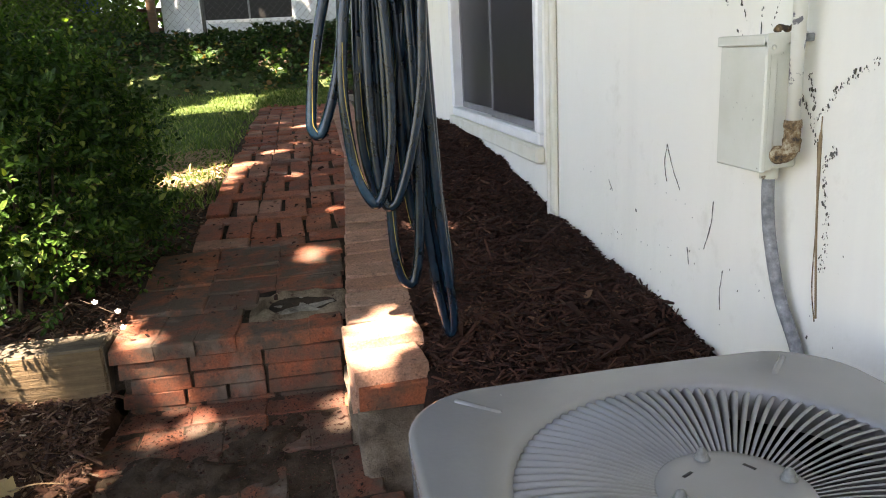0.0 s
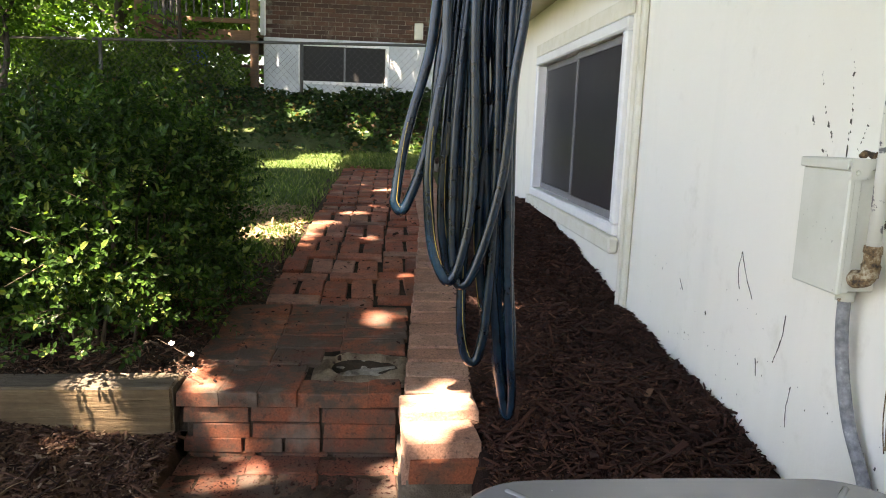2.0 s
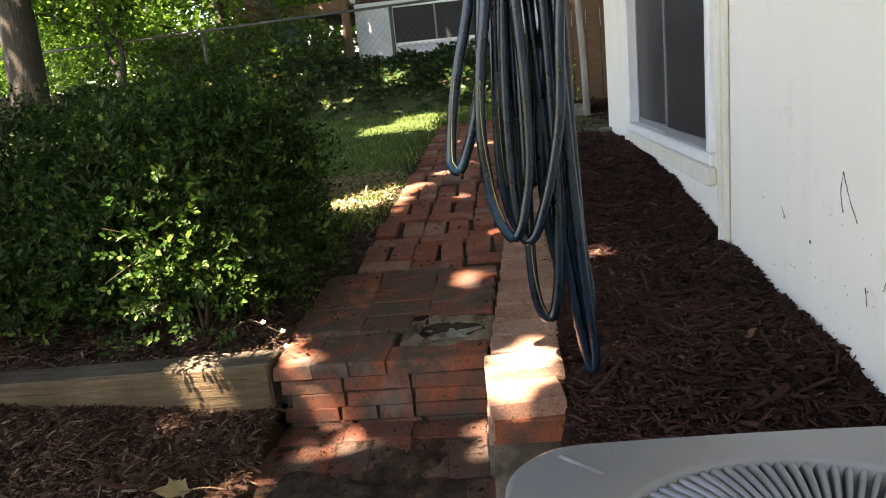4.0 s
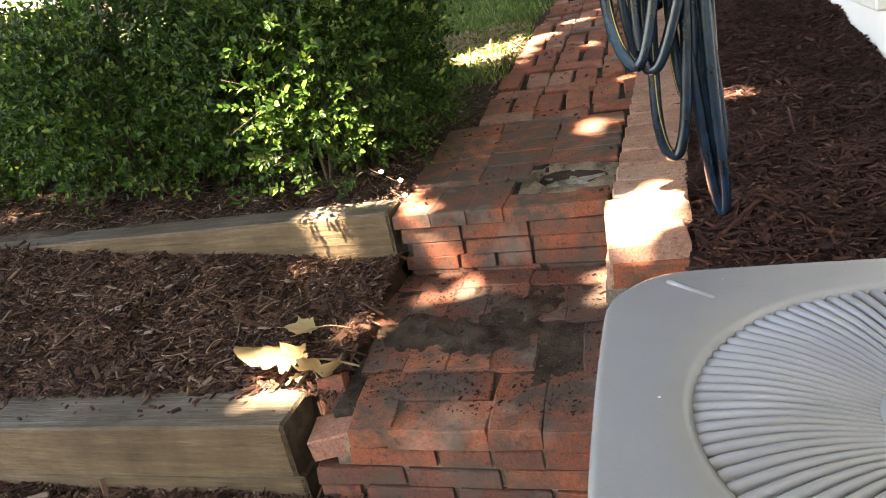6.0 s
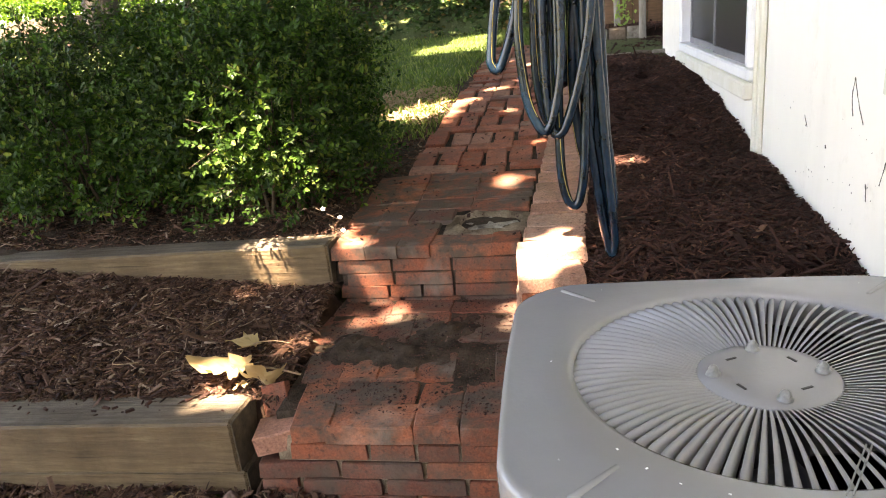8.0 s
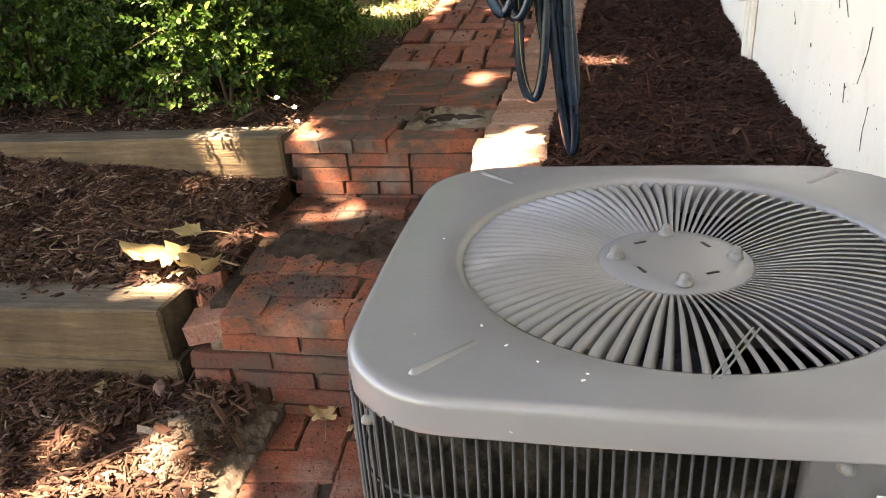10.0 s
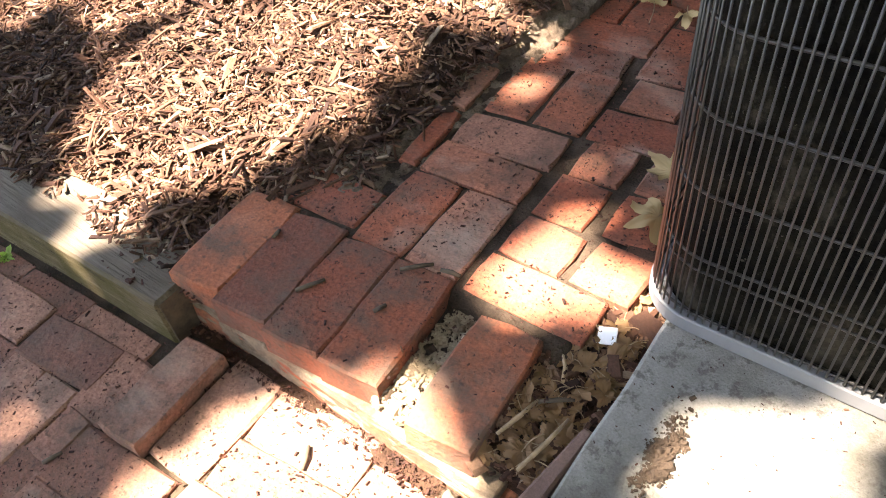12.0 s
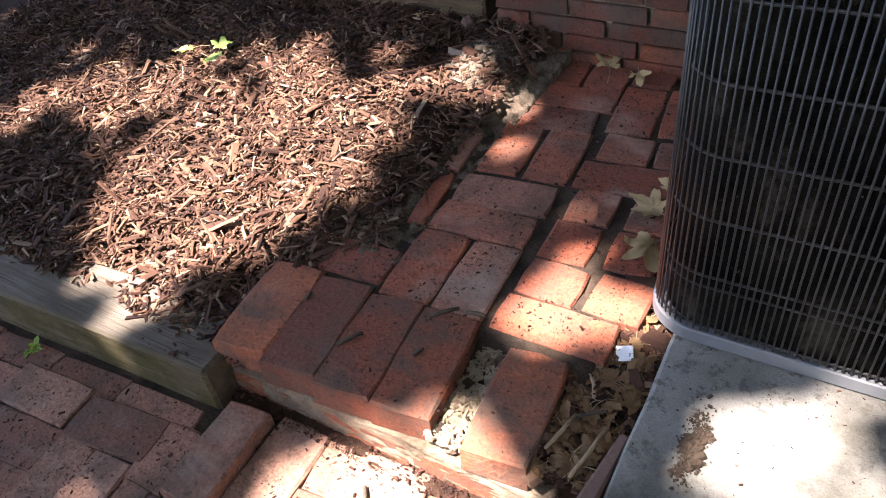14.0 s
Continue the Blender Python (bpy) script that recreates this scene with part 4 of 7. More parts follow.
# ---- edging ----
edging = thing("path_edging", "row of pale worn bricks edging the path", "edging", kind="structure")
bm = bmesh.new()
box_into(bm, 0.035, 0.232, 1.705, 2.4, 0.10, 0.500, 0.015)
bmesh.ops.subdivide_edges(bm, edges=list(bm.edges), cuts=12, use_grid_fill=True)
for v in bm.verts:
    k = noise.noise(v.co * 22.0) * 0.010 + noise.noise(v.co * 60.0) * 0.004
    v.co += Vector((k, k, 0.3 * k))
part("footing", mesh_of("footing", bm, m_sand), edging, "rough cement footing")
lay(edging, EDGE, "full", 0.137, 1.748, 0.553, 2, 0.8, 0.98, 1.0)
lay(edging, EDGE, "full", 0.135, 1.775, 0.602, 4, 1.0, 0.92, 1.5)
lay(edging, STEP, "full", 0.150, 1.735, 0.560, 3, 1.0, 0.95, 1.0)
lay(edging, EDGE, "full", 0.135, 1.90, 0.628, 2, 1.2, 1.02, 1.25)
y = 2.03
while y < 6.8:
    lay(edging, EDGE, "full", 0.142 + 0.052 * min(y - 2.0, 2.0), y, path_z(y) + 0.014, pick.gauss(1, 2), 0.9, 0.95, 1.08, 5.0)
    y += 0.109

# ---- timbers ----
def timber(name, label, material, x0, x1, yf, width, z_top, height, slope=0.0, turn=0.0):
    bm = box_into(bmesh.new(), -(x1 - x0), 0, 0, width, -height, 0, 0.006)
    bmesh.ops.subdivide_edges(bm, edges=[e for e in bm.edges if abs(e.verts[0].co.x - e.verts[1].co.x) > 0.5], cuts=14)
    for v in bm.verts:
        v.co += Vector((0, 0.004 * lump(v.co.x, v.co.z * 9, 3.0), 0.004 * lump(v.co.x, v.co.y * 9 + 4, 3.0)))
    ob = thing(name, label, "timber", pose(x1, yf, z_top, 0, slope, turn), group="landscape timbers")
    part("beam", mesh_of("beam", bm, material), ob)
    part("end_grain", box("end_grain", m_end, 0.0005, 0.004, 0.004, width - 0.004, -height + 0.004, -0.004, 0.001), ob, "dark cut end grain")
    return ob


timber("landscape_timber", "weathered square landscape timber holding back mulch", m_timber, -3.4, -0.640, 1.285, 0.150, 0.404, 0.142, -1.5, 0.0)
timber("landscape_timber", "weathered timber half sunk in mulch under another", m_timber, -3.4, -0.628, 1.294, 0.13, 0.259, 0.14, -1.5, 0.0)
timber("landscape_timber", "sunlit weathered timber under overhanging shrubs", m_timber, -3.4, -0.585, 1.987, 0.12, 0.627, 0.18, -0.9, 0.0)
timber("landscape_timber", "mossy grey-green timber edging the brick patio", m_moss, -3.0, -0.540, 0.047, 0.15, 0.104, 0.17, 0.0, 3.5)

# ---- terraces beyond the house corner ----
def edging_stone(x, y, z, length, depth, height, seed):
    r = random.Random(seed)
    bm = box_into(bmesh.new(), -length / 2, length / 2, -depth / 2, depth / 2, -height, 0, 0.012)
    for v in bm.verts:
        v.co += Vector((r.uniform(-0.006, 0.006), r.uniform(-0.008, 0.008), r.uniform(-0.006, 0.006)))
    thing("edging_stone", "grey-brown stone block holding back dark mulch", "stone", pose(x, y, z, 0, 0, r.uniform(-4, 4)), mesh_of("edging_stone", bm, m_rubble if seed % 3 else m_stone), group="terrace edging stones")


for k in range(5):
    edging_stone(0.36 + 0.135 * k, 5.78 + 0.01 * (k % 2), 0.872 + 0.004 * k, 0.128, 0.06, 0.09, 300 + k)
for k in range(4):
    edging_stone(0.33 + 0.165 * k, 7.02 + 0.012 * (k % 2), 1.000 + 0.006 * k, 0.158, 0.09, 0.16, 310 + k)
for px, py, zt in ((0.885, 6.96, 2.1), (0.70, 7.55, 2.0)):
    stake = thing("garden_stake", "pale weathered wooden stake in the mulch", "stake", pose(px, py, 0.85), group="garden stakes")
    part("pole", tube("pole", m_pale_bark, [(0, 0, -0.1), (-0.01, 0, 0.5), (-0.04, 0.02, zt - 0.85)], [0.033, 0.030, 0.027], 10), stake)
board_fence = thing("board_fence", "dark brown weathered board fence beyond the house", "fence")
fence_board = box("board", m_deck, -0.068, 0.068, -0.011, 0.011, 0.0, 1.25, 0.004)
for k in range(12):
    part("board", fence_board, board_fence, m=Matrix.Translation((0.66 + 0.142 * k, 7.86 + 0.006 * (k % 2), 0.90)))
for z in (1.12, 1.90):
    part("rail", box("rail", m_deck, 0.58, 2.30, 7.88, 7.92, z, z + 0.08, 0.004), board_fence)
rv = np.random.default_rng(321)
count = 90
x, y, z = 0.74 + rv.normal(0, 0.05, count), 7.42 + rv.normal(0, 0.05, count), 1.0 + rv.uniform(0, 0.42, count)
vine = thing("climbing_vine", "small green vine climbing beside a stake", "vine", data=None, m=pose(0.74, 7.42, 0.96))
part("stem", tube("stem", m_twig, smooth_line([(0, 0, 0), (0.02, 0.01, 0.2), (-0.01, 0.02, 0.45)], 5), 0.004, 6), vine)
part("leaves", scattered("leaves", m_fresh_leaf, LEAF, LEAF_FACES, np.stack([x - 0.74, y - 7.42, z - 0.96], 1), rotations(rv, count, 0.8), np.full((count, 3), 0.04)), vine)

# ---- the condenser and its pad ----
bm = box_into(bmesh.new(), 0.17, 1.0, 0.105, 1.15, 0.02, 0.137, 0.005)
bmesh.ops.subdivide_edges(bm, edges=list(bm.edges), cuts=9, use_grid_fill=True)
for v in bm.verts:
    v.co += Vector((0.006 * lump(v.co.y, v.co.z, 7.0) + 0.005 * lump(v.co.y, v.co.z, 40.0), 0.006 * lump(v.co.x, v.co.z, 7.0) + 0.003 * lump(v.co.x, v.co.z, 40.0), 0.002 * lump(v.co.x, v.co.y, 5.0)))
thing("concrete_pad", "grey weathered concrete pad under the condenser", "concrete pad", data=mesh_of("concrete_pad", bm, m_concrete))

AC = Vector((0.448, 0.760, 0.0))
condenser = thing("air_conditioner_condenser", "grey outdoor condenser unit with a wire grille and louvred top", "air conditioner", pose(AC.x, AC.y, 0.139, 0, 0, 1.0))


def rounded(hx, hy, r, steps=8):
    """A rounded rectangle, counter-clockwise."""
    out = []
    for cx, cy, a0 in ((hx - r, hy - r, 0), (-hx + r, hy - r, 90), (-hx + r, -hy + r, 180), (hx - r, -hy + r, 270)):
        for k in range(steps + 1):
            a = radians(a0 + 90 * k / steps)
            out.append((cx + r * math.cos(a), cy + r * math.sin(a)))
    return out


def ring_mesh(name, material, rings, cap_last=False, smooth=True):
    count = len(rings[0])
    verts = [p for ring in rings for p in ring]
    faces = [(a * count + k, a * count + (k + 1) % count, (a + 1) * count + (k + 1) % count, (a + 1) * count + k) for a in range(len(rings) - 1) for k in range(count)]
    if cap_last:
        faces.append(tuple((len(rings) - 1) * count + k for k in range(count)))
    return mesh_from(name, verts, faces, material, smooth)


# the top cover: rolled rim, flat deck, round opening
ZT = 0.690
FAN_R, HUB_R = 0.252, 0.090
CAP_X, CAP_Y = 0.338, 0.316
ANGLES = [2 * math.pi * k / 120 for k in range(120)]
FAN_AT = Vector((0.0, -0.008, 0.0))


def round_edge(hx, hy, r, a):
    """The point of a rounded rectangle in that direction."""
    c, s = math.cos(a), math.sin(a)
    d = min(hx / max(abs(c), 1e-9), hy / max(abs(s), 1e-9))
    x, y = c * d, s * d
    kx, ky = hx - r, hy - r
    if abs(x) > kx and abs(y) > ky:
        cx, cy = math.copysign(kx, x), math.copysign(ky, y)
        b = c * cx + s * cy
        d = b + math.sqrt(max(b * b - (cx * cx + cy * cy - r * r), 0))
        x, y = c * d, s * d
    if abs(x) / hx > abs(y) / hy:
        x += math.copysign(0.010 * (1 - (y / hy) ** 2), x)
    else:
        y += math.copysign(0.010 * (1 - (x / hx) ** 2), y)
    return x, y


levels = ((0.004, ZT - 0.040), (0.0, ZT - 0.038), (0.0, ZT - 0.036), (0.0, ZT - 0.010), (0.0007, ZT - 0.006), (0.003, ZT - 0.002), (0.007, ZT), (0.010, ZT), (0.02, ZT + 0.0005))
rings = [[(*round_edge(CAP_X - i, CAP_Y - i, 0.105, a), z) for a in ANGLES] for i, z in levels]
inner = [round_edge(CAP_X - 0.02, CAP_Y - 0.02, 0.08, a) for a in ANGLES]


def fan_ring(r, z):
    return [(FAN_AT.x + r * math.cos(a), FAN_AT.y + r * math.sin(a), z) for a in ANGLES]


rings.append([((x + p[0]) / 2, (y + p[1]) / 2, ZT + 0.002) for (x, y), p in zip(inner, fan_ring(FAN_R + 0.012, 0))])
rings += [fan_ring(FAN_R + 0.010, ZT + 0.003), fan_ring(FAN_R, ZT - 0.002), fan_ring(FAN_R + 0.002, ZT - 0.05)]
cover = part("top_cover", ring_mesh("top_cover", m_cap, rings), condenser, "grey painted metal cover with rounded corners")
for sx, sy in ((-1, -1), (1, -1), (-1, 1), (1, 1)):
    bm = bmesh.new()
    p, q = Vector((0.263 * sx, 0.284 * sy, ZT + 0.001)), Vector((0.210 * sx, 0.228 * sy, ZT + 0.002))
    box_into(bm, -0.041, 0.041, -0.006, 0.006, -0.006, 0.0026, 0.004, Matrix.Translation((p + q) / 2) @ Matrix.Rotation(math.atan2((q - p).y, (q - p).x), 4, "Z"))
    part("pressed_rib", mesh_of("pressed_rib", bm, m_cap, True), cover)
# louvre blades from hub to rim
blade_v = []
BL = 14
BEND = (-22, 5, 30, 56, 82)
for k in range(BL + 1):
    r = HUB_R - 0.006 + (FAN_R + 0.003 - HUB_R + 0.006) * k / BL
    lift = 0.009 * math.sin(math.pi * min(k / BL, 0.93)) + 0.001
    width = 0.0034 + 0.0042 * k / BL
    if k == BL:
        lift -= 0.004
    for b in BEND:
        b = radians(b)
        blade_v.append((r, width * (1.1 * math.sin(b) - 0.35), ZT - 0.020 + lift + width * 2.3 * math.cos(b)))
NB = len(BEND)
blade_f = [(NB * k + c, NB * k + NB + c, NB * k + NB + c + 1, NB * k + c + 1) for k in range(BL) for c in range(NB - 1)]
blade_me = mesh_from("louvre", blade_v, blade_f, m_cap, True)
for k in range(92):
    part("louvre", blade_me, cover, m=Matrix.Translation(FAN_AT) @ Matrix.Rotation(2 * math.pi * k / 92, 4, "Z"))
hub_rings = []
for r, z in ((HUB_R - 0.006, ZT - 0.024), (HUB_R, ZT - 0.012), (HUB_R - 0.003, ZT - 0.0095), (HUB_R - 0.02, ZT - 0.007)):
    hub_rings.append([(r * math.cos(2 * math.pi * k / 48), r * math.sin(2 * math.pi * k / 48), z) for k in range(48)])
hub = part("hub_plate", ring_mesh("hub_plate", m_cap, [[(x, y + FAN_AT.y, z) for x, y, z in q] for q in hub_rings], True), cover, "round grey plate at the middle of the cover")
bolt_rings = []
for r, z in ((0.010, 0), (0.010, 0.002), (0.007, 0.003), (0.007, 0.008), (0.005, 0.012), (0.0015, 0.0145)):
    bolt_rings.append([(r * math.cos(2 * math.pi * k / 12), r * math.sin(2 * math.pi * k / 12), z) for k in range(12)])
bolt_me = ring_mesh("bolt", m_zinc, bolt_rings, True)
# slots aren't cut: black plates carry an opening's shade in their colour
slot_me = box("slot", m_dark, -0.008, 0.008, -0.002, 0.002, 0, 0.0006)
for k in range(4):
    a = radians(90 * k + 2)
    part("bolt", bolt_me, hub, "domed zinc bolt", Matrix.Translation((0.069 * math.cos(a), FAN_AT.y + 0.069 * math.sin(a), ZT - 0.007)))
    a += radians(40)
    part("slot", slot_me, hub, "thin black plate drawn as a slot", Matrix.Translation((0.055 * math.cos(a), FAN_AT.y + 0.055 * math.sin(a), ZT - 0.0068)) @ Matrix.Rotation(a + 1.3, 4, "Z"))
# chipped paint on the cover
rf = random.Random(33)
bm = bmesh.new()
for k in range(6):
    a, d = rf.uniform(2.0, 5.6), rf.uniform(0.27, 0.31)
    s = rf.uniform(0.0007, 0.0022)
    box_into(bm, -s, s, -s * 0.6, s * 0.6, 0, 0.0006, 0, Matrix.Translation((d * math.cos(a), d * math.sin(a), ZT + 0.0022)) @ Matrix.Rotation(rf.uniform(0, 3), 4, "Z"))
tagged(part("paint_fleck", mesh_of("paint_fleck", bm, m_vinyl), cover, "tiny white paint flecks"), kind="stuff")
# fan motor and blades below
fan = part("fan", ring_mesh("fan", m_dark, [[(r * math.cos(2 * math.pi * k / 24), r * math.sin(2 * math.pi * k / 24), z) for k in range(24)] for r, z in ((0.06, ZT - 0.20), (0.06, ZT - 0.03), (0.03, ZT - 0.022))], True), condenser, "dark fan motor")
fb = [(0.05, -0.03, ZT - 0.13), (0.05, 0.03, ZT - 0.10), (0.235, 0.09, ZT - 0.085), (0.24, -0.07, ZT - 0.135)]
fan_blade = mesh_from("fan_blade", fb + [(x, y, z - 0.003) for x, y, z in fb], [(0, 1, 2, 3), (7, 6, 5, 4), (0, 4, 5, 1), (1, 5, 6, 2), (2, 6, 7, 3), (3, 7, 4, 0)], m_wire)
for k in range(3):
    part("fan_blade", fan_blade, fan, m=Matrix.Rotation(radians(120 * k + 20), 4, "Z"))

# body: coil, wire guard, base pan, corner panel
BX, BY, BR = 0.338, 0.312, 0.085
coil = ring_mesh("coil", m_coil, [[(x, y, z) for x, y in rounded(BX - 0.022, BY - 0.022, BR - 0.02, 8)] for z in (0.02, ZT - 0.03)])
part("coil", coil, condenser, "dark dusty finned coil")
floor_rings = [[(x, y, z) for x, y in rounded(BX - s, BY - s, BR, 8)] for s, z in ((0.03, 0.012), (0.0, 0.0), (-0.003, 0.002), (-0.003, 0.024), (-0.001, 0.026), (0.014, 0.026))]
part("base_pan", ring_mesh("base_pan", m_pan, floor_rings, False, False), condenser, "grey painted base pan")
outline = rounded(BX, BY, BR, 10)
line = [Vector((x, y, 0)) for x, y in outline]
total = sum((line[i] - line[(i + 1) % len(line)]).length for i in range(len(line)))


def along(d):
    d %= total
    for i in range(len(line)):
        a, b = line[i], line[(i + 1) % len(line)]
        if d <= (b - a).length:
            return a + (b - a) * (d / (b - a).length)
        d -= (b - a).length
    return line[0]


WIRES = 226
wire_me = tube("guard_wire", m_wire, [(0, 0, 0.030), (0, 0, ZT - 0.034)], 0.0017, 6)
guard = part("wire_guard", tube("wire_guard", m_wire, [(x * 0.985, y * 0.985, 0.12) for x, y in outline], 0.0022, 6, True), condenser, "dark coated wire guard")
for k in range(WIRES):
    p = along(total * k / WIRES)
    if p.x > 0.068 and p.y < -0.20:
        continue
    part("guard_wire", wire_me, guard, m=Matrix.Translation(p))
for k in range(6):
    part("hoop_wire", tube("hoop_wire", m_wire, [(x * 0.987, y * 0.987, 0.036 + 0.106 * k) for x, y in outline], 0.0024, 6, True), guard)
bm = bmesh.new()
panel = [(0.072, -BY + 0.012), (0.074, -BY - 0.004), (BX - BR, -BY - 0.004), (BX - 0.03, -BY + 0.02), (BX + 0.004, -BY + 0.06), (BX + 0.004, -0.19)]
pv = [[bm.verts.new((x, y, z)) for x, y in panel] for z in (0.03, ZT - 0.045)]
for k in range(len(panel) - 1):
    bm.faces.new((pv[0][k], pv[0][k + 1], pv[1][k + 1], pv[1][k]))
bmesh.ops.solidify(bm, geom=list(bm.faces), thickness=0.008)
panel_ob = part("corner_panel", mesh_of("corner_panel", bm, m_cap), condenser, "grey service panel at the corner")
for z in (ZT - 0.09, ZT - 0.34, 0.08):
    part("screw", bolt_me, panel_ob, "zinc screw", pose(0.092, -BY - 0.010, z, 90, 0, 0))
part("rating_label", box("rating_label", m_vinyl, 0.125, 0.16, -BY - 0.0125, -BY - 0.0118, ZT - 0.12, ZT - 0.07), panel_ob, "small white label")
for x, y, a in ((-0.303, -0.290, 225), (0.10, -CAP_Y - 0.002, 270)):
    part("screw", bolt_me, cover, "zinc screw", Matrix.Translation((x, y, ZT - 0.046)) @ Matrix.Rotation(radians(a), 4, "Z") @ Matrix.Rotation(radians(90), 4, "Y") @ Matrix.Scale(0.8, 4))

# low square paver in front of the pad
bm = box_into(bmesh.new(), -0.15, 0.15, -0.15, 0.15, -0.045, 0.0, 0.006)
thing("concrete_paver", "red-brown square concrete paver beside the pad", "paver", pose(0.225, 0.03, 0.010, 1, 0, 4), mesh_of("concrete_paver", bm, m_paver))

# ---- garden hose on a hook under the eave ----
hose = thing("garden_hose", "dark blue-grey rubber garden hose hung in long loops", "garden hose", pose(0.165, 1.78, 0.0))
R = 0.0125
HX = 0.165
rh = random.Random(5)


def hose_loop(line, dy, left_dy=0.0):
    """One hanging loop; the line of x, z goes down one side and up the other."""
    line = [(line[0][0] + 0.03, 2.0)] + line + [(line[-1][0] + 0.015, 2.0)]
    n_p = len(line) - 1
    pts = [(x - HX, dy + left_dy * (0.5 - i / n_p) * 2, z) for i, (x, z) in enumerate(line)]
    curve = smooth_line(pts, 7)
    loop = part("hose_loop", tube("hose_loop", m_hose, curve, R, 10), hose)
    turn_a = rh.uniform(2.6, 5.4)
    if len(line) % 2:
        return
    stripe = [Vector(p) + Vector((math.cos(turn_a + 0.05 * k), math.sin(turn_a + 0.05 * k), 0)) * (R - 0.0006) for k, p in enumerate(curve[len(curve) // 4:-len(curve) // 3])]
    part("stripe", tube("stripe", m_stripe, stripe, 0.0012, 5), loop, "thin yellow stripe along the hose")


hose_loop([(0.093, 1.645), (0.079, 1.518), (0.045, 1.388), (0.024, 1.295), (0.010, 1.194), (0.009, 1.168), (0.020, 1.152), (0.036, 1.168), (0.066, 1.250), (0.092, 1.364), (0.102, 1.494), (0.119, 1.646)], 0.0)
hose_loop([(0.117, 1.641), (0.116, 1.517), (0.096, 1.389), (0.084, 1.259), (0.088, 1.153), (0.101, 1.059), (0.130, 0.994), (0.149, 0.998), (0.167, 1.047), (0.186, 1.156), (0.188, 1.329), (0.177, 1.644)], -0.03)
hose_loop([(0.143, 1.651), (0.134, 1.497), (0.124, 1.312), (0.121, 1.148), (0.134, 1.045), (0.151, 1.005), (0.165, 1.052), (0.166, 1.219), (0.169, 1.459), (0.193, 1.653)], 0.02)
hose_loop([(0.163, 1.645), (0.149, 1.456), (0.142, 1.261), (0.145, 1.086), (0.157, 0.998), (0.174, 0.978), (0.197, 1.010), (0.232, 1.123), (0.259, 1.265), (0.271, 1.462), (0.292, 1.652)], -0.02, 0.025)
hose_loop([(0.178, 1.649), (0.180, 1.394), (0.177, 1.125), (0.175, 0.929), (0.180, 0.843), (0.193, 0.792), (0.211, 0.780), (0.225, 0.807), (0.238, 0.902), (0.245, 1.128), (0.242, 1.396), (0.237, 1.653)], 0.0)
hose_loop([(0.206, 1.654), (0.217, 1.396), (0.237, 1.125), (0.260, 0.912), (0.282, 0.736), (0.298, 0.650), (0.309, 0.636), (0.313, 0.700), (0.294, 0.913), (0.274, 1.264), (0.266, 1.657)], 0.02, 0.014)
hose_loop([(0.264, 1.656), (0.242, 1.462), (0.225, 1.330), (0.216, 1.194), (0.216, 1.056), (0.236, 0.910), (0.258, 1.015), (0.256, 1.263), (0.256, 1.463), (0.278, 1.656)], 0.03)
hose_loop([(0.150, 1.66), (0.160, 1.46), (0.168, 1.30), (0.170, 1.18), (0.190, 1.10), (0.212, 1.18), (0.214, 1.32), (0.212, 1.50), (0.222, 1.66)], 0.045)
hose_loop([(0.230, 1.66), (0.250, 1.40), (0.262, 1.15), (0.270, 0.90), (0.278, 0.76), (0.292, 0.71), (0.303, 0.78), (0.296, 1.0), (0.285, 1.35), (0.284, 1.66)], 0.048)
hose_loop([(0.262, 1.66), (0.264, 1.40), (0.268, 1.246), (0.283, 1.119), (0.297, 0.973), (0.311, 0.835), (0.313, 0.764), (0.303, 0.738), (0.292, 0.766), (0.283, 0.852), (0.272, 0.92), (0.262, 1.2), (0.262, 1.66)], 0.04)
part("coupling", tube("coupling", m_galv, [(-0.024, 0.012, 1.285), (-0.024, 0.012, 1.300), (-0.024, 0.012, 1.301), (-0.025, 0.012, 1.335), (-0.025, 0.012, 1.336), (-0.025, 0.012, 1.362)], [0.0165, 0.0165, 0.0140, 0.0140, 0.0155, 0.0150], 12), hose, "grey metal hose coupling")
bracket = thing("hose_bracket", "galvanised steel arm on the eave that holds the hose", "bracket", pose(0.55, 1.78, 2.1))
part("arm", tube("arm", m_galv, smooth_line([(-0.001, 0, 0.05), (-0.10, 0, 0.02), (-0.22, 0, -0.085), (-0.40, 0, -0.085), (-0.46, 0, -0.06)], 5), 0.008, 8), bracket)
part("plate", box("plate", m_galv, -0.006, -0.001, -0.03, 0.03, -0.01, 0.10, 0.002), bracket)

# ---- service box, pipes ----
bx = thing("electrical_box", "cream painted metal electrical box with rusty fitting on the wall", "electrical box")
part("body", box("body", m_box, 0.8625, WALL_X - 0.001, 1.362, 1.510, 1.068, 1.304, 0.004), bx)
door = part("door", box("door", m_box, 0.849, 0.8615, 1.357, 1.516, 1.062, 1.300, 0.003), bx)
part("door_flange", box("door_flange", m_box, 0.8515, 0.874, 1.3585, 1.3613, 1.066, 1.288, 0.001), door)
part("hinge_pin", tube("hinge_pin", m_rust, [(0.853, 1.3545, 1.056), (0.856, 1.3545, 1.052), (0.859, 1.3545, 1.057)], 0.0022, 6), door, "rusty bent pin")
bm = box_into(bmesh.new(), 0.845, WALL_X - 0.002, 1.354, 1.519, 1.3045, 1.320, 0.004)
lid = part("lid", mesh_of("lid", bm, m_box), bx)
part("lid_flange", box("lid_flange", m_box, 0.8425, 0.8468, 1.357, 1.519, 1.300, 1.319, 0.002), lid)
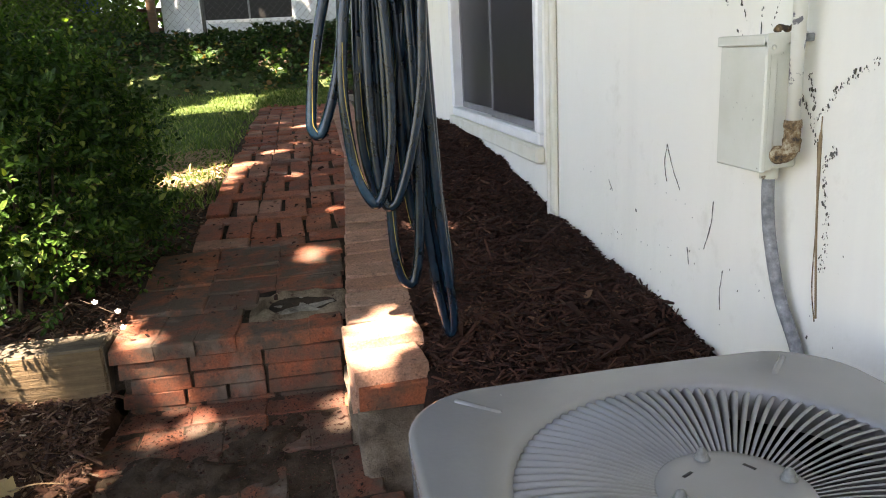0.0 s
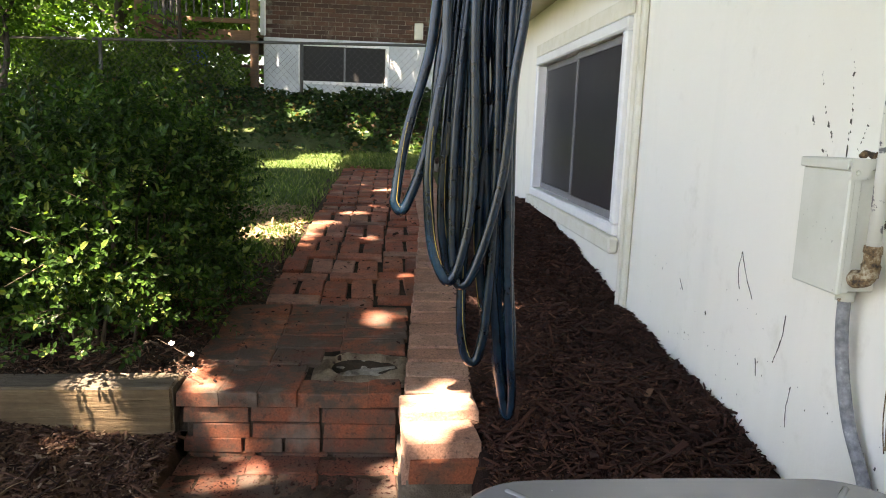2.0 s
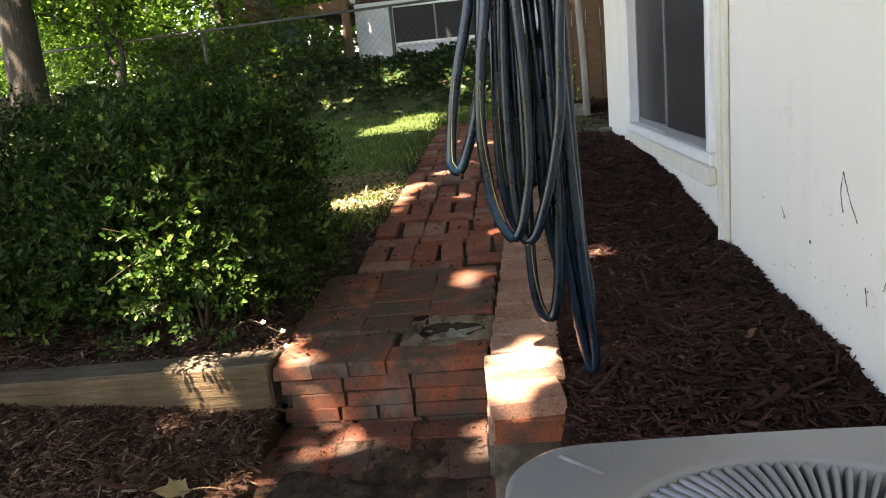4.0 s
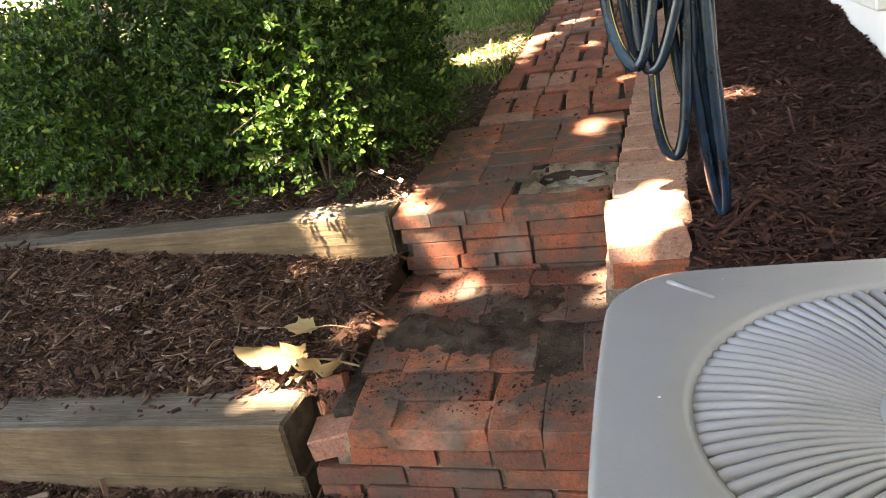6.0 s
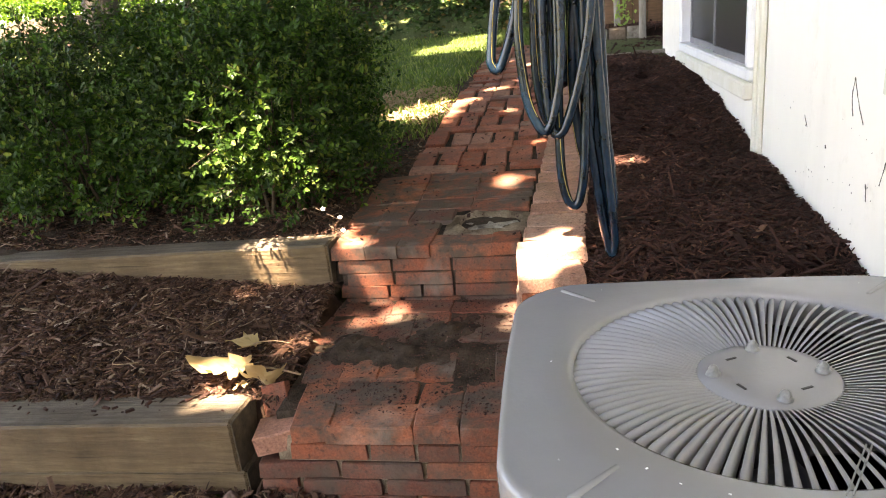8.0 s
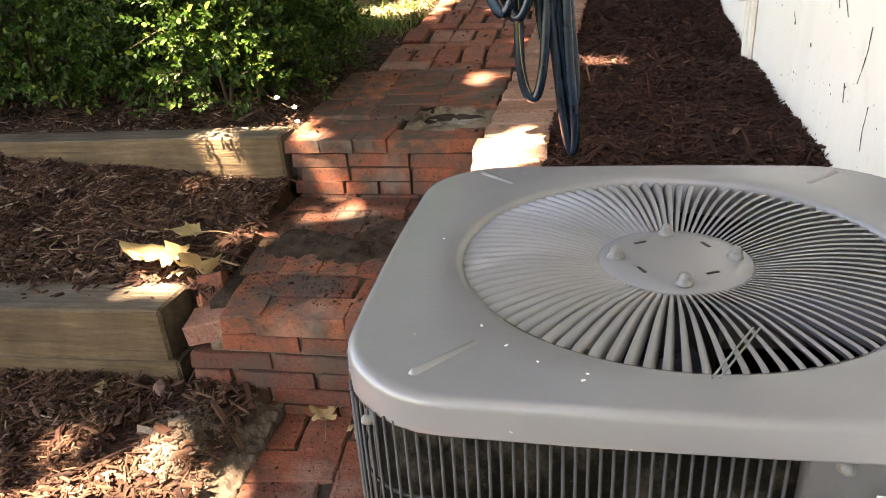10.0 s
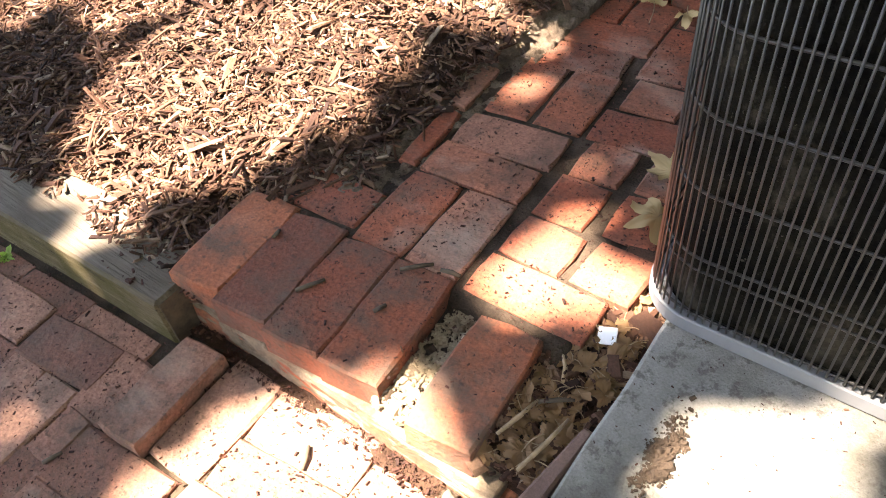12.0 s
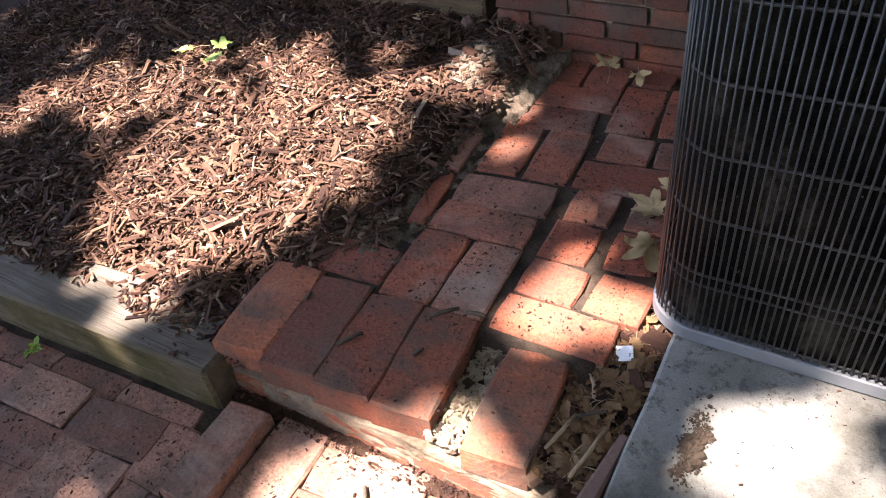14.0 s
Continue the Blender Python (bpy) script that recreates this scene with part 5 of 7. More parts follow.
edge = [(0.846, 1.321), (0.926, 1.321), (0.926, 1.306), (0.893, 1.306), (0.886, 1.302), (0.882, 1.293), (0.877, 1.286), (0.869, 1.283), (0.846, 1.283)]
k = len(edge)
verts = [(x, y, z) for y in (1.3495, 1.3535) for x, z in edge]
part("corner_clip", mesh_from("corner_clip", verts, [tuple(range(k)), tuple(range(2 * k - 1, k - 1, -1))] + [(i, k + i, k + (i + 1) % k, (i + 1) % k) for i in range(k)], m_box), lid)
part("rivet", tube("rivet", m_box, [(0.858, 1.3495, 1.296), (0.858, 1.346, 1.296), (0.858, 1.3455, 1.296)], [0.0045, 0.004, 0.001], 10), bx)
part("bracket", box("bracket", m_conduit, 0.912, WALL_X - 0.001, 1.333, 1.3525, 1.303, 1.318, 0.002), bx, "dark steel bracket")
part("rust_flake", tube("rust_flake", m_rust, smooth_line([(0.884, 1.392, 1.325), (0.897, 1.388, 1.331), (0.909, 1.385, 1.327), (0.916, 1.383, 1.335)], 4), [0.003, 0.005, 0.007, 0.008, 0.006, 0.005, 0.006, 0.007, 0.006, 0.005, 0.004, 0.003, 0.001], 7), bx, "flake of rust on the lid")
part("fitting", tube("fitting", m_rust, [(0.894, 1.331, 1.104), (0.894, 1.331, 1.126), (0.894, 1.331, 1.130), (0.894, 1.331, 1.148), (0.894, 1.331, 1.150), (0.894, 1.331, 1.163)], [0.0150, 0.0175, 0.0150, 0.0150, 0.0170, 0.0160], 12), bx, "rusty pipe fitting")
part("elbow", tube("elbow", m_rust, smooth_line([(0.894, 1.331, 1.118), (0.890, 1.333, 1.103), (0.885, 1.342, 1.097), (0.883, 1.3615, 1.096)], 5), [0.0155] * 12 + [0.018, 0.018, 0.0165, 0.0165], 12), bx, "rusty elbow")
thing("white_pipe", "white painted metal pipe with peeling paint on the wall", "pipe", data=tube("white_pipe", m_pipe, [(0.894, 1.331, 1.160), (0.893, 1.332, 1.5), (0.890, 1.334, 2.099)], 0.0126, 16))
bm = bmesh.new()
box_into(bm, 0.898, WALL_X - 0.001, 1.3175, 1.3465, 1.560, 1.572, 0.002)
thing("pipe_strap", "small metal strap holding the pipe", "strap", data=mesh_of("pipe_strap", bm, m_conduit))
cond = smooth_line([(0.897, 1.40, 1.067), (0.897, 1.398, 1.0), (0.900, 1.387, 0.92), (0.905, 1.352, 0.81), (0.910, 1.294, 0.715), (0.912, 1.21, 0.56), (0.88, 1.09, 0.40)], 6)
thing("grey_conduit", "grey flexible conduit running down the wall", "conduit", data=tube("grey_conduit", m_conduit, cond, 0.0125, 12))
thing("conduit_collar", "short pale collar under the box", "collar", data=tube("conduit_collar", m_box, [(0.897, 1.40, 1.067), (0.897, 1.40, 1.043)], 0.018, 12))
thing("vine_stem", "thin yellow-brown dead vine stem stuck to the wall", "vine", data=tube("vine_stem", m_root, smooth_line([(WALL_X - 0.001, 1.297, 1.17), (WALL_X - 0.002, 1.296, 1.119), (WALL_X - 0.002, 1.291, 1.002), (WALL_X - 0.002, 1.284, 0.917), (WALL_X - 0.001, 1.271, 0.787)], 5), [0.0012] * 4 + [0.0035] * 5 + [0.0022] * 12, 6), group="vine remnants")

# ---- bark mulch ----
def mulch(name, label, material, x0, x1, y0, y1, height, count, length, seed, keep=None):
    r = np.random.default_rng(seed)
    x, y = r.uniform(x0, x1, count), r.uniform(y0, y1, count)
    if keep is not None:
        ok = keep(x, y)
        x, y = x[ok], y[ok]
    z = height(x, y) + np.array([0.02 * lump(a, b, 5.0) + 0.01 * lump(a, b, 15.5) for a, b in zip(x, y)]) + r.uniform(-0.004, 0.014, len(x))
    size = np.exp(r.normal(-0.30, 0.62, len(x)))
    slab = r.uniform(0, 1, len(x)) < 0.13
    wide = np.where(slab, r.uniform(0.22, 0.42, len(x)), r.uniform(0.07, 0.24, len(x)))
    size = np.where(slab, size * 1.25, size)
    scales = np.stack([length * size, length * wide * size ** 0.5, r.uniform(0.0012, 0.0042, len(x))], 1)
    me = scattered(name, material, CHIP, CHIP_FACES, np.stack([x, y, z], 1), rotations(r, len(x), 0.36), scales)
    thing(name, label, "mulch", data=me, kind="stuff")


mulch("bark_chips", "weathered brown shredded bark chips", m_chip_old, -2.3, -0.42, 0.10, 1.30, old_bed, 62000, 0.027, 1,
      lambda x, y: ~((x > -0.525 - 0.22 * np.exp(-((y - 1.1) / 0.28) ** 2) + 0.05 * np.sin(y * 23)) & (y > 0.42) & (np.random.default_rng(9).uniform(0, 1, len(x)) < 0.68)) & ~((x > -0.50) & (y <= 0.42)))
mulch("bark_chips", "weathered brown shredded bark chips", m_chip_old, -2.3, -0.57, 1.42, 2.0, mid_bed, 32000, 0.029, 2)
mulch("bark_chips", "fresh dark brown shredded bark chips", m_chip_new, 0.24, 0.93, 1.45, 5.8, new_bed, 36000, 0.032, 3)

mulch("bark_chips", "fresh dark brown shredded bark chips", m_chip_new, 0.30, 1.2, 5.84, 7.9, lambda x, y: 0.845 + 0.05 * np.clip((y - 5.8) / 1.2, 0, 1) + 0.10 * (y > 7.08), 7000, 0.036, 7)


def litter_z(x, y):
    return np.interp(y, [2.0, 4.2, 6.9], [0.60, 0.82, 0.93]) + 0 * x


mulch("leaf_litter", "dry leaf and bark litter under the shrubs", m_chip_old, -2.6, -0.57, 2.10, 3.0, litter_z, 14000, 0.024, 4)
mulch("leaf_litter", "dry grass and leaf litter beside the path", m_chip_old, -0.75, -0.46, 2.65, 4.3, litter_z, 2200, 0.022, 5)
mulch("dry_grass", "pale dry grass beside the path", m_root, -1.0, -0.47, 3.5, 4.4, lambda x, y: litter_z(x, y) + 0.02, 1800, 0.03, 6)

# ---- shrubs ----
def shrub(label, x, y, rx, ry, h, count, seed, leaf=0.027, hanging=0):
    """Twiggy stems and a shell of small leaves with gaps."""
    r = np.random.default_rng(seed)
    z0 = path_z(y) - 0.02
    ob = thing("shrub", label, "shrub", pose(x, y, z0), group="shrubs by the path")
    stems_v, stems_f = [], []
    for k in range(26):
        a = r.uniform(0, 2 * np.pi)
        d = r.uniform(0.3, 0.9)
        base = Vector((0.14 * math.cos(a), 0.14 * math.sin(a), 0))
        tip = Vector((rx * d * math.cos(a), ry * d * math.sin(a), h * r.uniform(0.35, 0.9)))
        mid_p = base.lerp(tip, 0.5) + Vector((r.normal(0, 0.04), r.normal(0, 0.04), 0.06))
        me = tube("stem", m_twig, smooth_line([base, mid_p, tip], 4), [0.007 - 0.0055 * i / 8 for i in range(9)], 5)
        part("stem", me, ob)
    sprigs = count // 11
    centre = np.array([0, 0, h * 0.50])
    size = np.array([rx, ry, h * 0.50])
    pos, way, hint = [], [], []
    shown = 0
    for k in range(sprigs):
        o = r.normal(0, 1, 3)
        o /= np.linalg.norm(o)
        wave = 1 + 0.17 * noise.noise(Vector(o) * 2.3 + Vector((seed, 0, 0))) + 0.13 * noise.noise(Vector(o) * 6.0 + Vector((0, seed, 0)))
        deep = 0.90 - abs(r.normal(0, 0.16))
        start = o * size * wave * deep + centre
        start[:2] *= 1 + 0.36 * np.clip(1 - start[2] / (0.45 * h), 0, 1)
        low = np.clip(1 - start[2] / (0.28 * h), 0, 1)
        if k >= hanging and (start[2] < 0.06 or noise.noise(Vector(start) * 6.5 + Vector((5, seed, 1))) < -0.22 + 0.30 * low):
            continue
        grow = o * np.array([1.0, 1.0, 0.7]) + r.normal(0, 0.34, 3) + np.array([0, 0, 0.34])
        reach = r.uniform(0.05, 0.12) if deep < 0.86 else r.uniform(0.06, 0.17)
        if k < hanging:
            start = np.array([r.uniform(-0.10, 0.34), -0.42 + r.uniform(-0.06, 0.04), r.uniform(0.08, 0.20)])
            grow = np.array([r.normal(0, 0.25), -1.0, r.uniform(-0.1, 0.4)])
            reach, deep = r.uniform(0.08, 0.15), 0.9
        grow /= np.linalg.norm(grow)
        side = np.cross(grow, r.normal(0, 1, 3))
        side /= np.linalg.norm(side)
        other = np.cross(grow, side)
        if deep > 0.80 and shown < 110:
            shown += 1
            part("sprig", tube("sprig", m_twig, [start - grow * 0.05, start + grow * reach * 0.5, start + grow * reach], [0.0017, 0.0013, 0.0007], 4), ob)
        pairs = int(3 + reach * 34)
        for i in range(pairs):
            t = (i + 0.6) / pairs
            turn = 1.57 * (i % 2) + r.normal(0, 0.25)
            out = side * math.cos(turn) + other * math.sin(turn)
            at = start + grow * reach * t + np.array([0, 0, -0.10 * (reach * t) ** 2 / 0.1])
            for sign in (-1, 1):
                pos.append(at + sign * out * 0.002)
                way.append(grow * (0.45 + 0.5 * t) + sign * out + r.normal(0, 0.12, 3))
                hint.append(grow * 0.75 + np.array([0, 0, 0.55]) + r.normal(0, 0.22, 3))
    pos, way, hint = np.array(pos), np.array(way), np.array(hint)
    way /= np.linalg.norm(way, axis=1)[:, None]
    across = np.cross(way, hint)
    across /= np.linalg.norm(across, axis=1)[:, None] + 1e-9
    turns = np.stack([across, way, np.cross(across, way)], 2)
    s = leaf * np.exp(r.normal(0, 0.22, len(pos)))
    me = scattered("foliage", m_bush, LEAF, LEAF_FACES, pos, turns, np.stack([s * 0.92, s, s], 1))
    part("foliage", me, ob)


shrub("dense dark green shrub with small oval leaves", -0.92, 2.45, 0.45, 0.46, 0.80, 42000, 21, 0.0195, 18)
shrub("dense dark green shrub with small oval leaves", -1.62, 2.50, 0.52, 0.50, 0.78, 38000, 22, 0.0195)
shrub("dense dark green shrub with small oval leaves", -2.45, 2.60, 0.58, 0.55, 0.76, 26000, 23, 0.0215)
shrub("dense dark green shrub with small oval leaves", -3.3, 2.8, 0.58, 0.6, 0.82, 11000, 24)

# ---- lawn grass ----
r = np.random.default_rng(31)
count = 26000
x, y = r.uniform(-3.6, -0.44, count), 3.2 + 5.2 * r.uniform(0, 1, count) ** 1.2
far = r.uniform(0, 1, count) < 0.16
x[far], y[far] = r.uniform(-0.5, 0.28, far.sum()), r.uniform(6.85, 8.3, far.sum())
z = np.array([path_z(b) + 0.02 * lump(a, b, 2.0) for a, b in zip(x, y)])
blade = [(-0.5, 0, 0), (0.5, 0, 0), (0.25, 0.18, 0.65), (0, 0.5, 1.0)]
hgt = r.uniform(0.02, 0.05, count)
me = scattered("lawn_grass", m_grass, blade, [(0, 1, 2), (0, 2, 3)], np.stack([x, y, z], 1), rotations(r, count, 0.25), np.stack([np.full(count, 0.006), hgt, hgt], 1))
thing("lawn_grass", "short green lawn grass, thin in places", "grass", data=me, kind="stuff")

# ---- ivy on the bank ----
count = 19000
x, y = r.uniform(-5.5, 1.8, count), r.uniform(8.05, 9.7, count)
z = bank_z(x, y) + np.array([0.06 * lump(a, b, 2.0) + 0.06 * lump(a, b, 4.3) for a, b in zip(x, y)]) + r.uniform(0.0, 0.12, count)
s = r.uniform(0.03, 0.07, count)
me = scattered("ivy", m_ivy, LEAF, LEAF_FACES, np.stack([x, y, z], 1), rotations(r, count, 0.55), np.stack([s * 1.5, s, s], 1))
thing("ivy", "dark green ivy covering the bank", "ivy", data=me, kind="stuff")

# ---- chain link fence ----
fence = thing("chain_link_fence", "grey chain link fence on top of the bank", "fence")
FY = 9.37
for k, px in enumerate((-5.9, -3.55, -1.155, 1.25)):
    zt = 2.285 + 0.022 * (px + 1.15)
    part("post", tube("post", m_galv, [(px, FY, 1.45), (px, FY, zt + 0.01)], 0.022, 10), fence)
part("top_rail", tube("top_rail", m_galv, [(-7.0, FY, 2.155), (2.6, FY, 2.37)], 0.017, 8), fence)
verts, faces = [], []


def strand(a, b, w=0.0011):
    a, b = Vector(a), Vector(b)
    side = Vector((0, 1, 0)).cross((b - a).normalized()) * w
    i = len(verts)
    for p in (a - side, a + side, b + side, b - side):
        verts.append((p.x, p.y - w, p.z))
    for p in (a - side, a + side, b + side, b - side):
        verts.append((p.x, p.y + w, p.z))
    faces.extend([(i, i + 1, i + 2, i + 3), (i + 7, i + 6, i + 5, i + 4), (i, i + 3, i + 7, i + 4), (i + 1, i + 5, i + 6, i + 2)])


for k in range(-4, 96):
    xx = -5.9 + 0.082 * k
    strand((xx, FY - 0.02, 1.62), (xx + 0.62, FY - 0.02, 2.27))
    strand((xx + 0.62, FY - 0.024, 1.62), (xx, FY - 0.024, 2.27))
part("wire_mesh", mesh_from("wire_mesh", verts, faces, m_galv), fence, "diamond wire mesh")

# ---- neighbour's house ----
NY = 10.465
nb = thing("brick_house", "dark brick house with a white painted basement wall", "house")
part("basement_wall", box("basement_wall", m_found, -1.80, 5.5, NY - 0.03, NY + 0.3, 1.3, 2.455, 0.01), nb, "white painted basement wall")
part("wall_core", box("wall_core", m_rubble, -1.78, 5.5, NY + 0.012, NY + 0.3, 2.456, 5.6), nb)
part("side_wall", box("side_wall", m_far_brick, -1.80, -1.60, NY + 0.3, NY + 7, 1.3, 5.6), nb)
bw, bh = 0.190, 0.059
brick_me = box("brick", m_far_brick, -0.090, 0.090, 0.0, 0.03, 0.0, 0.049, 0.002)
rows_n = 12
for j in range(rows_n):
    k = 0
    while True:
        xx = -1.69 + (bw / 2 if j % 2 else 0) + k * bw
        if xx > 0.95:
            break
        part("brick", brick_me, nb, m=Matrix.Translation((xx, NY, 2.462 + j * bh)))
        k += 1
verts, faces = [], []
for j in range(53):
    for k in range(38):
        xx = -1.69 + (bw / 2 if j % 2 else 0) + k * bw
        if j < rows_n and xx <= 0.95 or xx > 5.4:
            continue
        i, zz = len(verts), 2.462 + j * bh
        verts += [(xx + a, NY + b, zz + c) for a, b, c in ((-0.090, 0, 0), (0.090, 0, 0), (0.090, 0, 0.049), (-0.090, 0, 0.049), (-0.090, 0.03, 0), (0.090, 0.03, 0), (0.090, 0.03, 0.049), (-0.090, 0.03, 0.049))]
        faces += [(i, i + 1, i + 2, i + 3), (i + 1, i + 5, i + 6, i + 2), (i + 4, i, i + 3, i + 7), (i + 3, i + 2, i + 6, i + 7), (i + 4, i + 5, i + 1, i)]
tagged(part("brick_courses", mesh_from("brick_courses", verts, faces, m_far_brick), nb), kind="stuff")
part("roof", box("roof", m_roof, -2.2, 6.0, NY - 0.4, NY + 7.4, 5.6, 5.8), nb)
bwin = part("basement_window", box("basement_window", m_dark, -1.27, -0.15, NY - 0.034, NY - 0.026, 1.895, 2.36), nb, "dark basement window")
for d in ((-1.33, -0.10, 2.36, 2.405), (-1.33, -0.10, 1.85, 1.895), (-1.33, -1.27, 1.895, 2.36), (-0.15, -0.10, 1.895, 2.36)):
    part("window_frame", box("window_frame", m_vinyl, d[0], d[1], NY - 0.06, NY - 0.027, d[2], d[3], 0.006), bwin)
part("mullion", box("mullion", m_sash, -0.715, -0.69, NY - 0.045, NY - 0.035, 1.895, 2.36), bwin)
part("downspout", box("downspout", m_vinyl, -1.835, -1.765, NY - 0.10, NY - 0.035, 2.47, 5.5, 0.012), nb, "white downspout")
part("meter_box", box("meter_box", m_box, 0.24, 0.36, NY - 0.09, NY - 0.001, 2.50, 2.72, 0.01), nb, "small grey utility box")

# ---- wooden deck ----
deck = thing("wooden_deck", "raised brown wooden deck with dark balusters", "deck")
DY = 10.19
part("rim_beam", box("rim_beam", m_deck, -3.42, -1.83, DY, DY + 0.05, 2.36, 2.50, 0.006), deck)
part("floor", box("floor", m_deck, -3.42, -1.83, DY + 0.05, DY + 3.0, 2.44, 2.50), deck)
part("bottom_rail", box("bottom_rail", m_deck, -3.40, -1.84, DY + 0.02, DY + 0.06, 2.59, 2.65, 0.006), deck)
part("top_rail", box("top_rail", m_deck, -3.45, -1.80, DY, DY + 0.09, 3.40, 3.45, 0.006), deck)
for px in (-3.36, -1.88):
    part("post", box("post", m_deck, px - 0.05, px + 0.05, DY - 0.02, DY + 0.08, 1.4, 3.5, 0.006), deck)
bal = box("baluster", m_black, -0.009, 0.009, DY + 0.03, DY + 0.048, 2.65, 3.40)
for k in range(14):
    part("baluster", bal, deck, m=Matrix.Translation((-3.25 + 0.098 * k, 0, 0)))
part("side_rail", box("side_rail", m_deck, -3.40, -3.34, DY + 0.09, DY + 1.9, 3.40, 3.45, 0.006), deck)
part("side_rail", box("side_rail", m_deck, -3.39, -3.35, DY + 0.09, DY + 1.9, 2.59, 2.65, 0.006), deck)
for k in range(14):
    part("baluster", bal, deck, m=Matrix.Translation((-3.37, 0.16 + 0.12 * k, 0)))
for k in range(4):
    part("step", box("step", m_deck, -2.30, -1.92, DY + 0.5 + 0.2 * k, DY + 0.75 + 0.2 * k, 1.68 + 0.14 * k, 1.72 + 0.14 * k, 0.004), deck, "wooden stair tread")
bm = bmesh.new()
box_into(bm, -2.95, -2.65, 10.6, 10.9, 1.95, 2.0, 0.01)
box_into(bm, -2.95, -2.65, 10.88, 10.93, 2.0, 2.35, 0.01)
for px in (-2.93, -2.69):
    for py in (10.62, 10.9):
        box_into(bm, px, px + 0.03, py, py + 0.03, 1.6, 1.95)
thing("garden_chair", "blue plastic garden chair under the deck", "chair", data=mesh_of("garden_chair", bm, m_blue))

# ---- trees ----
def tree(label, x, y, z, lean, height, radius, material, crown, seed, branches=9, leaf=0.07, crown_at=0.55, spread=1.4, group="garden trees"):
    r = np.random.default_rng(seed)
    ob = thing("tree", label, "tree", pose(x, y, z), group=group)
    line = smooth_line([(0, 0, -0.2), (lean * 0.2, 0.05, height * 0.3), (lean * 0.6, -0.05, height * 0.65), (lean, 0, height)], 6)
    part("trunk", tube("trunk", material, line, [radius * (1 - 0.75 * i / (len(line) - 1)) for i in range(len(line))], 12), ob)
    tips = []
    for k in range(branches):
        t = r.uniform(crown_at * 0.7, 0.95)
        base = line[int(t * (len(line) - 1))]
        a = r.uniform(0, 2 * np.pi)
        tip = base + Vector((math.cos(a), math.sin(a), r.uniform(0.1, 0.6))) * r.uniform(0.5, 1.0) * spread
        midp = base.lerp(tip, 0.5) + Vector((r.normal(0, 0.12), r.normal(0, 0.12), 0.12))
        part("limb", tube("limb", material, smooth_line([base, midp, tip], 4), [radius * 0.45 * (1 - 0.8 * i / 8) for i in range(9)], 7), ob)
        tips += [tip, midp, base.lerp(tip, 0.8)]
    c = np.array([list(tips[i]) for i in r.integers(0, len(tips), crown)])
    p = c + r.normal(0, 0.33 * spread / 1.4, (crown, 3))
    s = leaf * np.exp(r.normal(0, 0.25, crown))
    part("crown", scattered("crown", m_tree, LEAF, LEAF_FACES, p, rotations(r, crown, 0.7), np.stack([s * 1.4, s, s], 1)), ob)


def forked_tree(label, x, y, z, seed):
    """A low forked tree: each limb is a line of x, y, z from the fork outwards."""
    r = np.random.default_rng(seed)
    ob = thing("tree", label, "tree", pose(x, y, z), group="garden trees")
    part("trunk", tube("trunk", m_bark, smooth_line([(0.02, 0, -0.4), (0, 0, 0.1), (-0.01, 0, 0.30)], 5), [0.062 - 0.002 * i for i in range(11)], 12), ob)
    limbs = ([(-0.01, 0, 0.28), (-0.10, 0.05, 0.55), (-0.20, 0.1, 0.80), (-0.36, 0.1, 1.15), (-0.55, 0.2, 1.7)],
             [(-0.01, 0, 0.28), (0.06, 0.0, 0.55), (0.07, -0.05, 0.98), (-0.03, -0.1, 1.35), (-0.10, 0.0, 2.1)],
             [(0.06, 0, 0.95), (0.15, 0.0, 1.16), (0.30, -0.1, 1.28), (0.62, -0.15, 1.30), (1.10, -0.1, 1.16)],
             [(-0.14, 0.05, 0.70), (-0.26, 0.2, 1.0), (-0.20, 0.3, 1.4), (-0.05, 0.3, 1.9)],
             [(-0.24, 0.1, 0.90), (-0.5, 0.0, 1.05), (-0.9, -0.1, 1.2), (-1.3, -0.1, 1.15)],
             [(0.05, 0, 0.7), (0.0, -0.3, 1.1), (0.25, -0.6, 1.5), (0.5, -0.7, 2.0)])
    tips = []
    for k, limb in enumerate(limbs):
        line = smooth_line(limb, 5)
        part("limb", tube("limb", m_bark, line, [(0.042 if k < 2 else 0.028) * (1 - 0.8 * i / (len(line) - 1)) for i in range(len(line))], 8), ob)
        tips += line[len(line) // 3:]
    c = np.array([list(tips[i]) for i in r.integers(0, len(tips), 4200)])
    p = c + r.normal(0, 0.17, (4200, 3)) + np.array([0, 0, 0.08])
    p = p[p[:, 2] > 0.75]
    size = 0.05 * np.exp(r.normal(0, 0.25, len(p)))
    part("crown", scattered("crown", m_tree, LEAF, LEAF_FACES, p, rotations(r, len(p), 0.7), np.stack([size * 1.4, size, size], 1)), ob)


forked_tree("dark low tree with forked limbs by the fence", -4.56, 9.1, 1.42, 41)
tree("tall pale-barked tree beyond the fence", -6.2, 13.65, 1.6, 0.1, 9.0, 0.17, m_pale_bark, 5000, 42, 10, 0.10, 0.5, 2.6)
tree("leafy young tree in front of the deck", -2.75, 9.75, 1.5, 0.1, 2.6, 0.03, m_bark, 1300, 43, 12, 0.055, 0.2, 0.7)
tree("leafy tree beyond the fence", -8.5, 14.5, 1.6, 0.3, 7.5, 0.16, m_bark, 14000, 44, 16, 0.13, 0.25, 3.0)
tree("leafy tree beyond the fence", -4.6, 15.5, 1.6, -0.3, 7.0, 0.15, m_bark, 14000, 45, 16, 0.13, 0.25, 3.0)
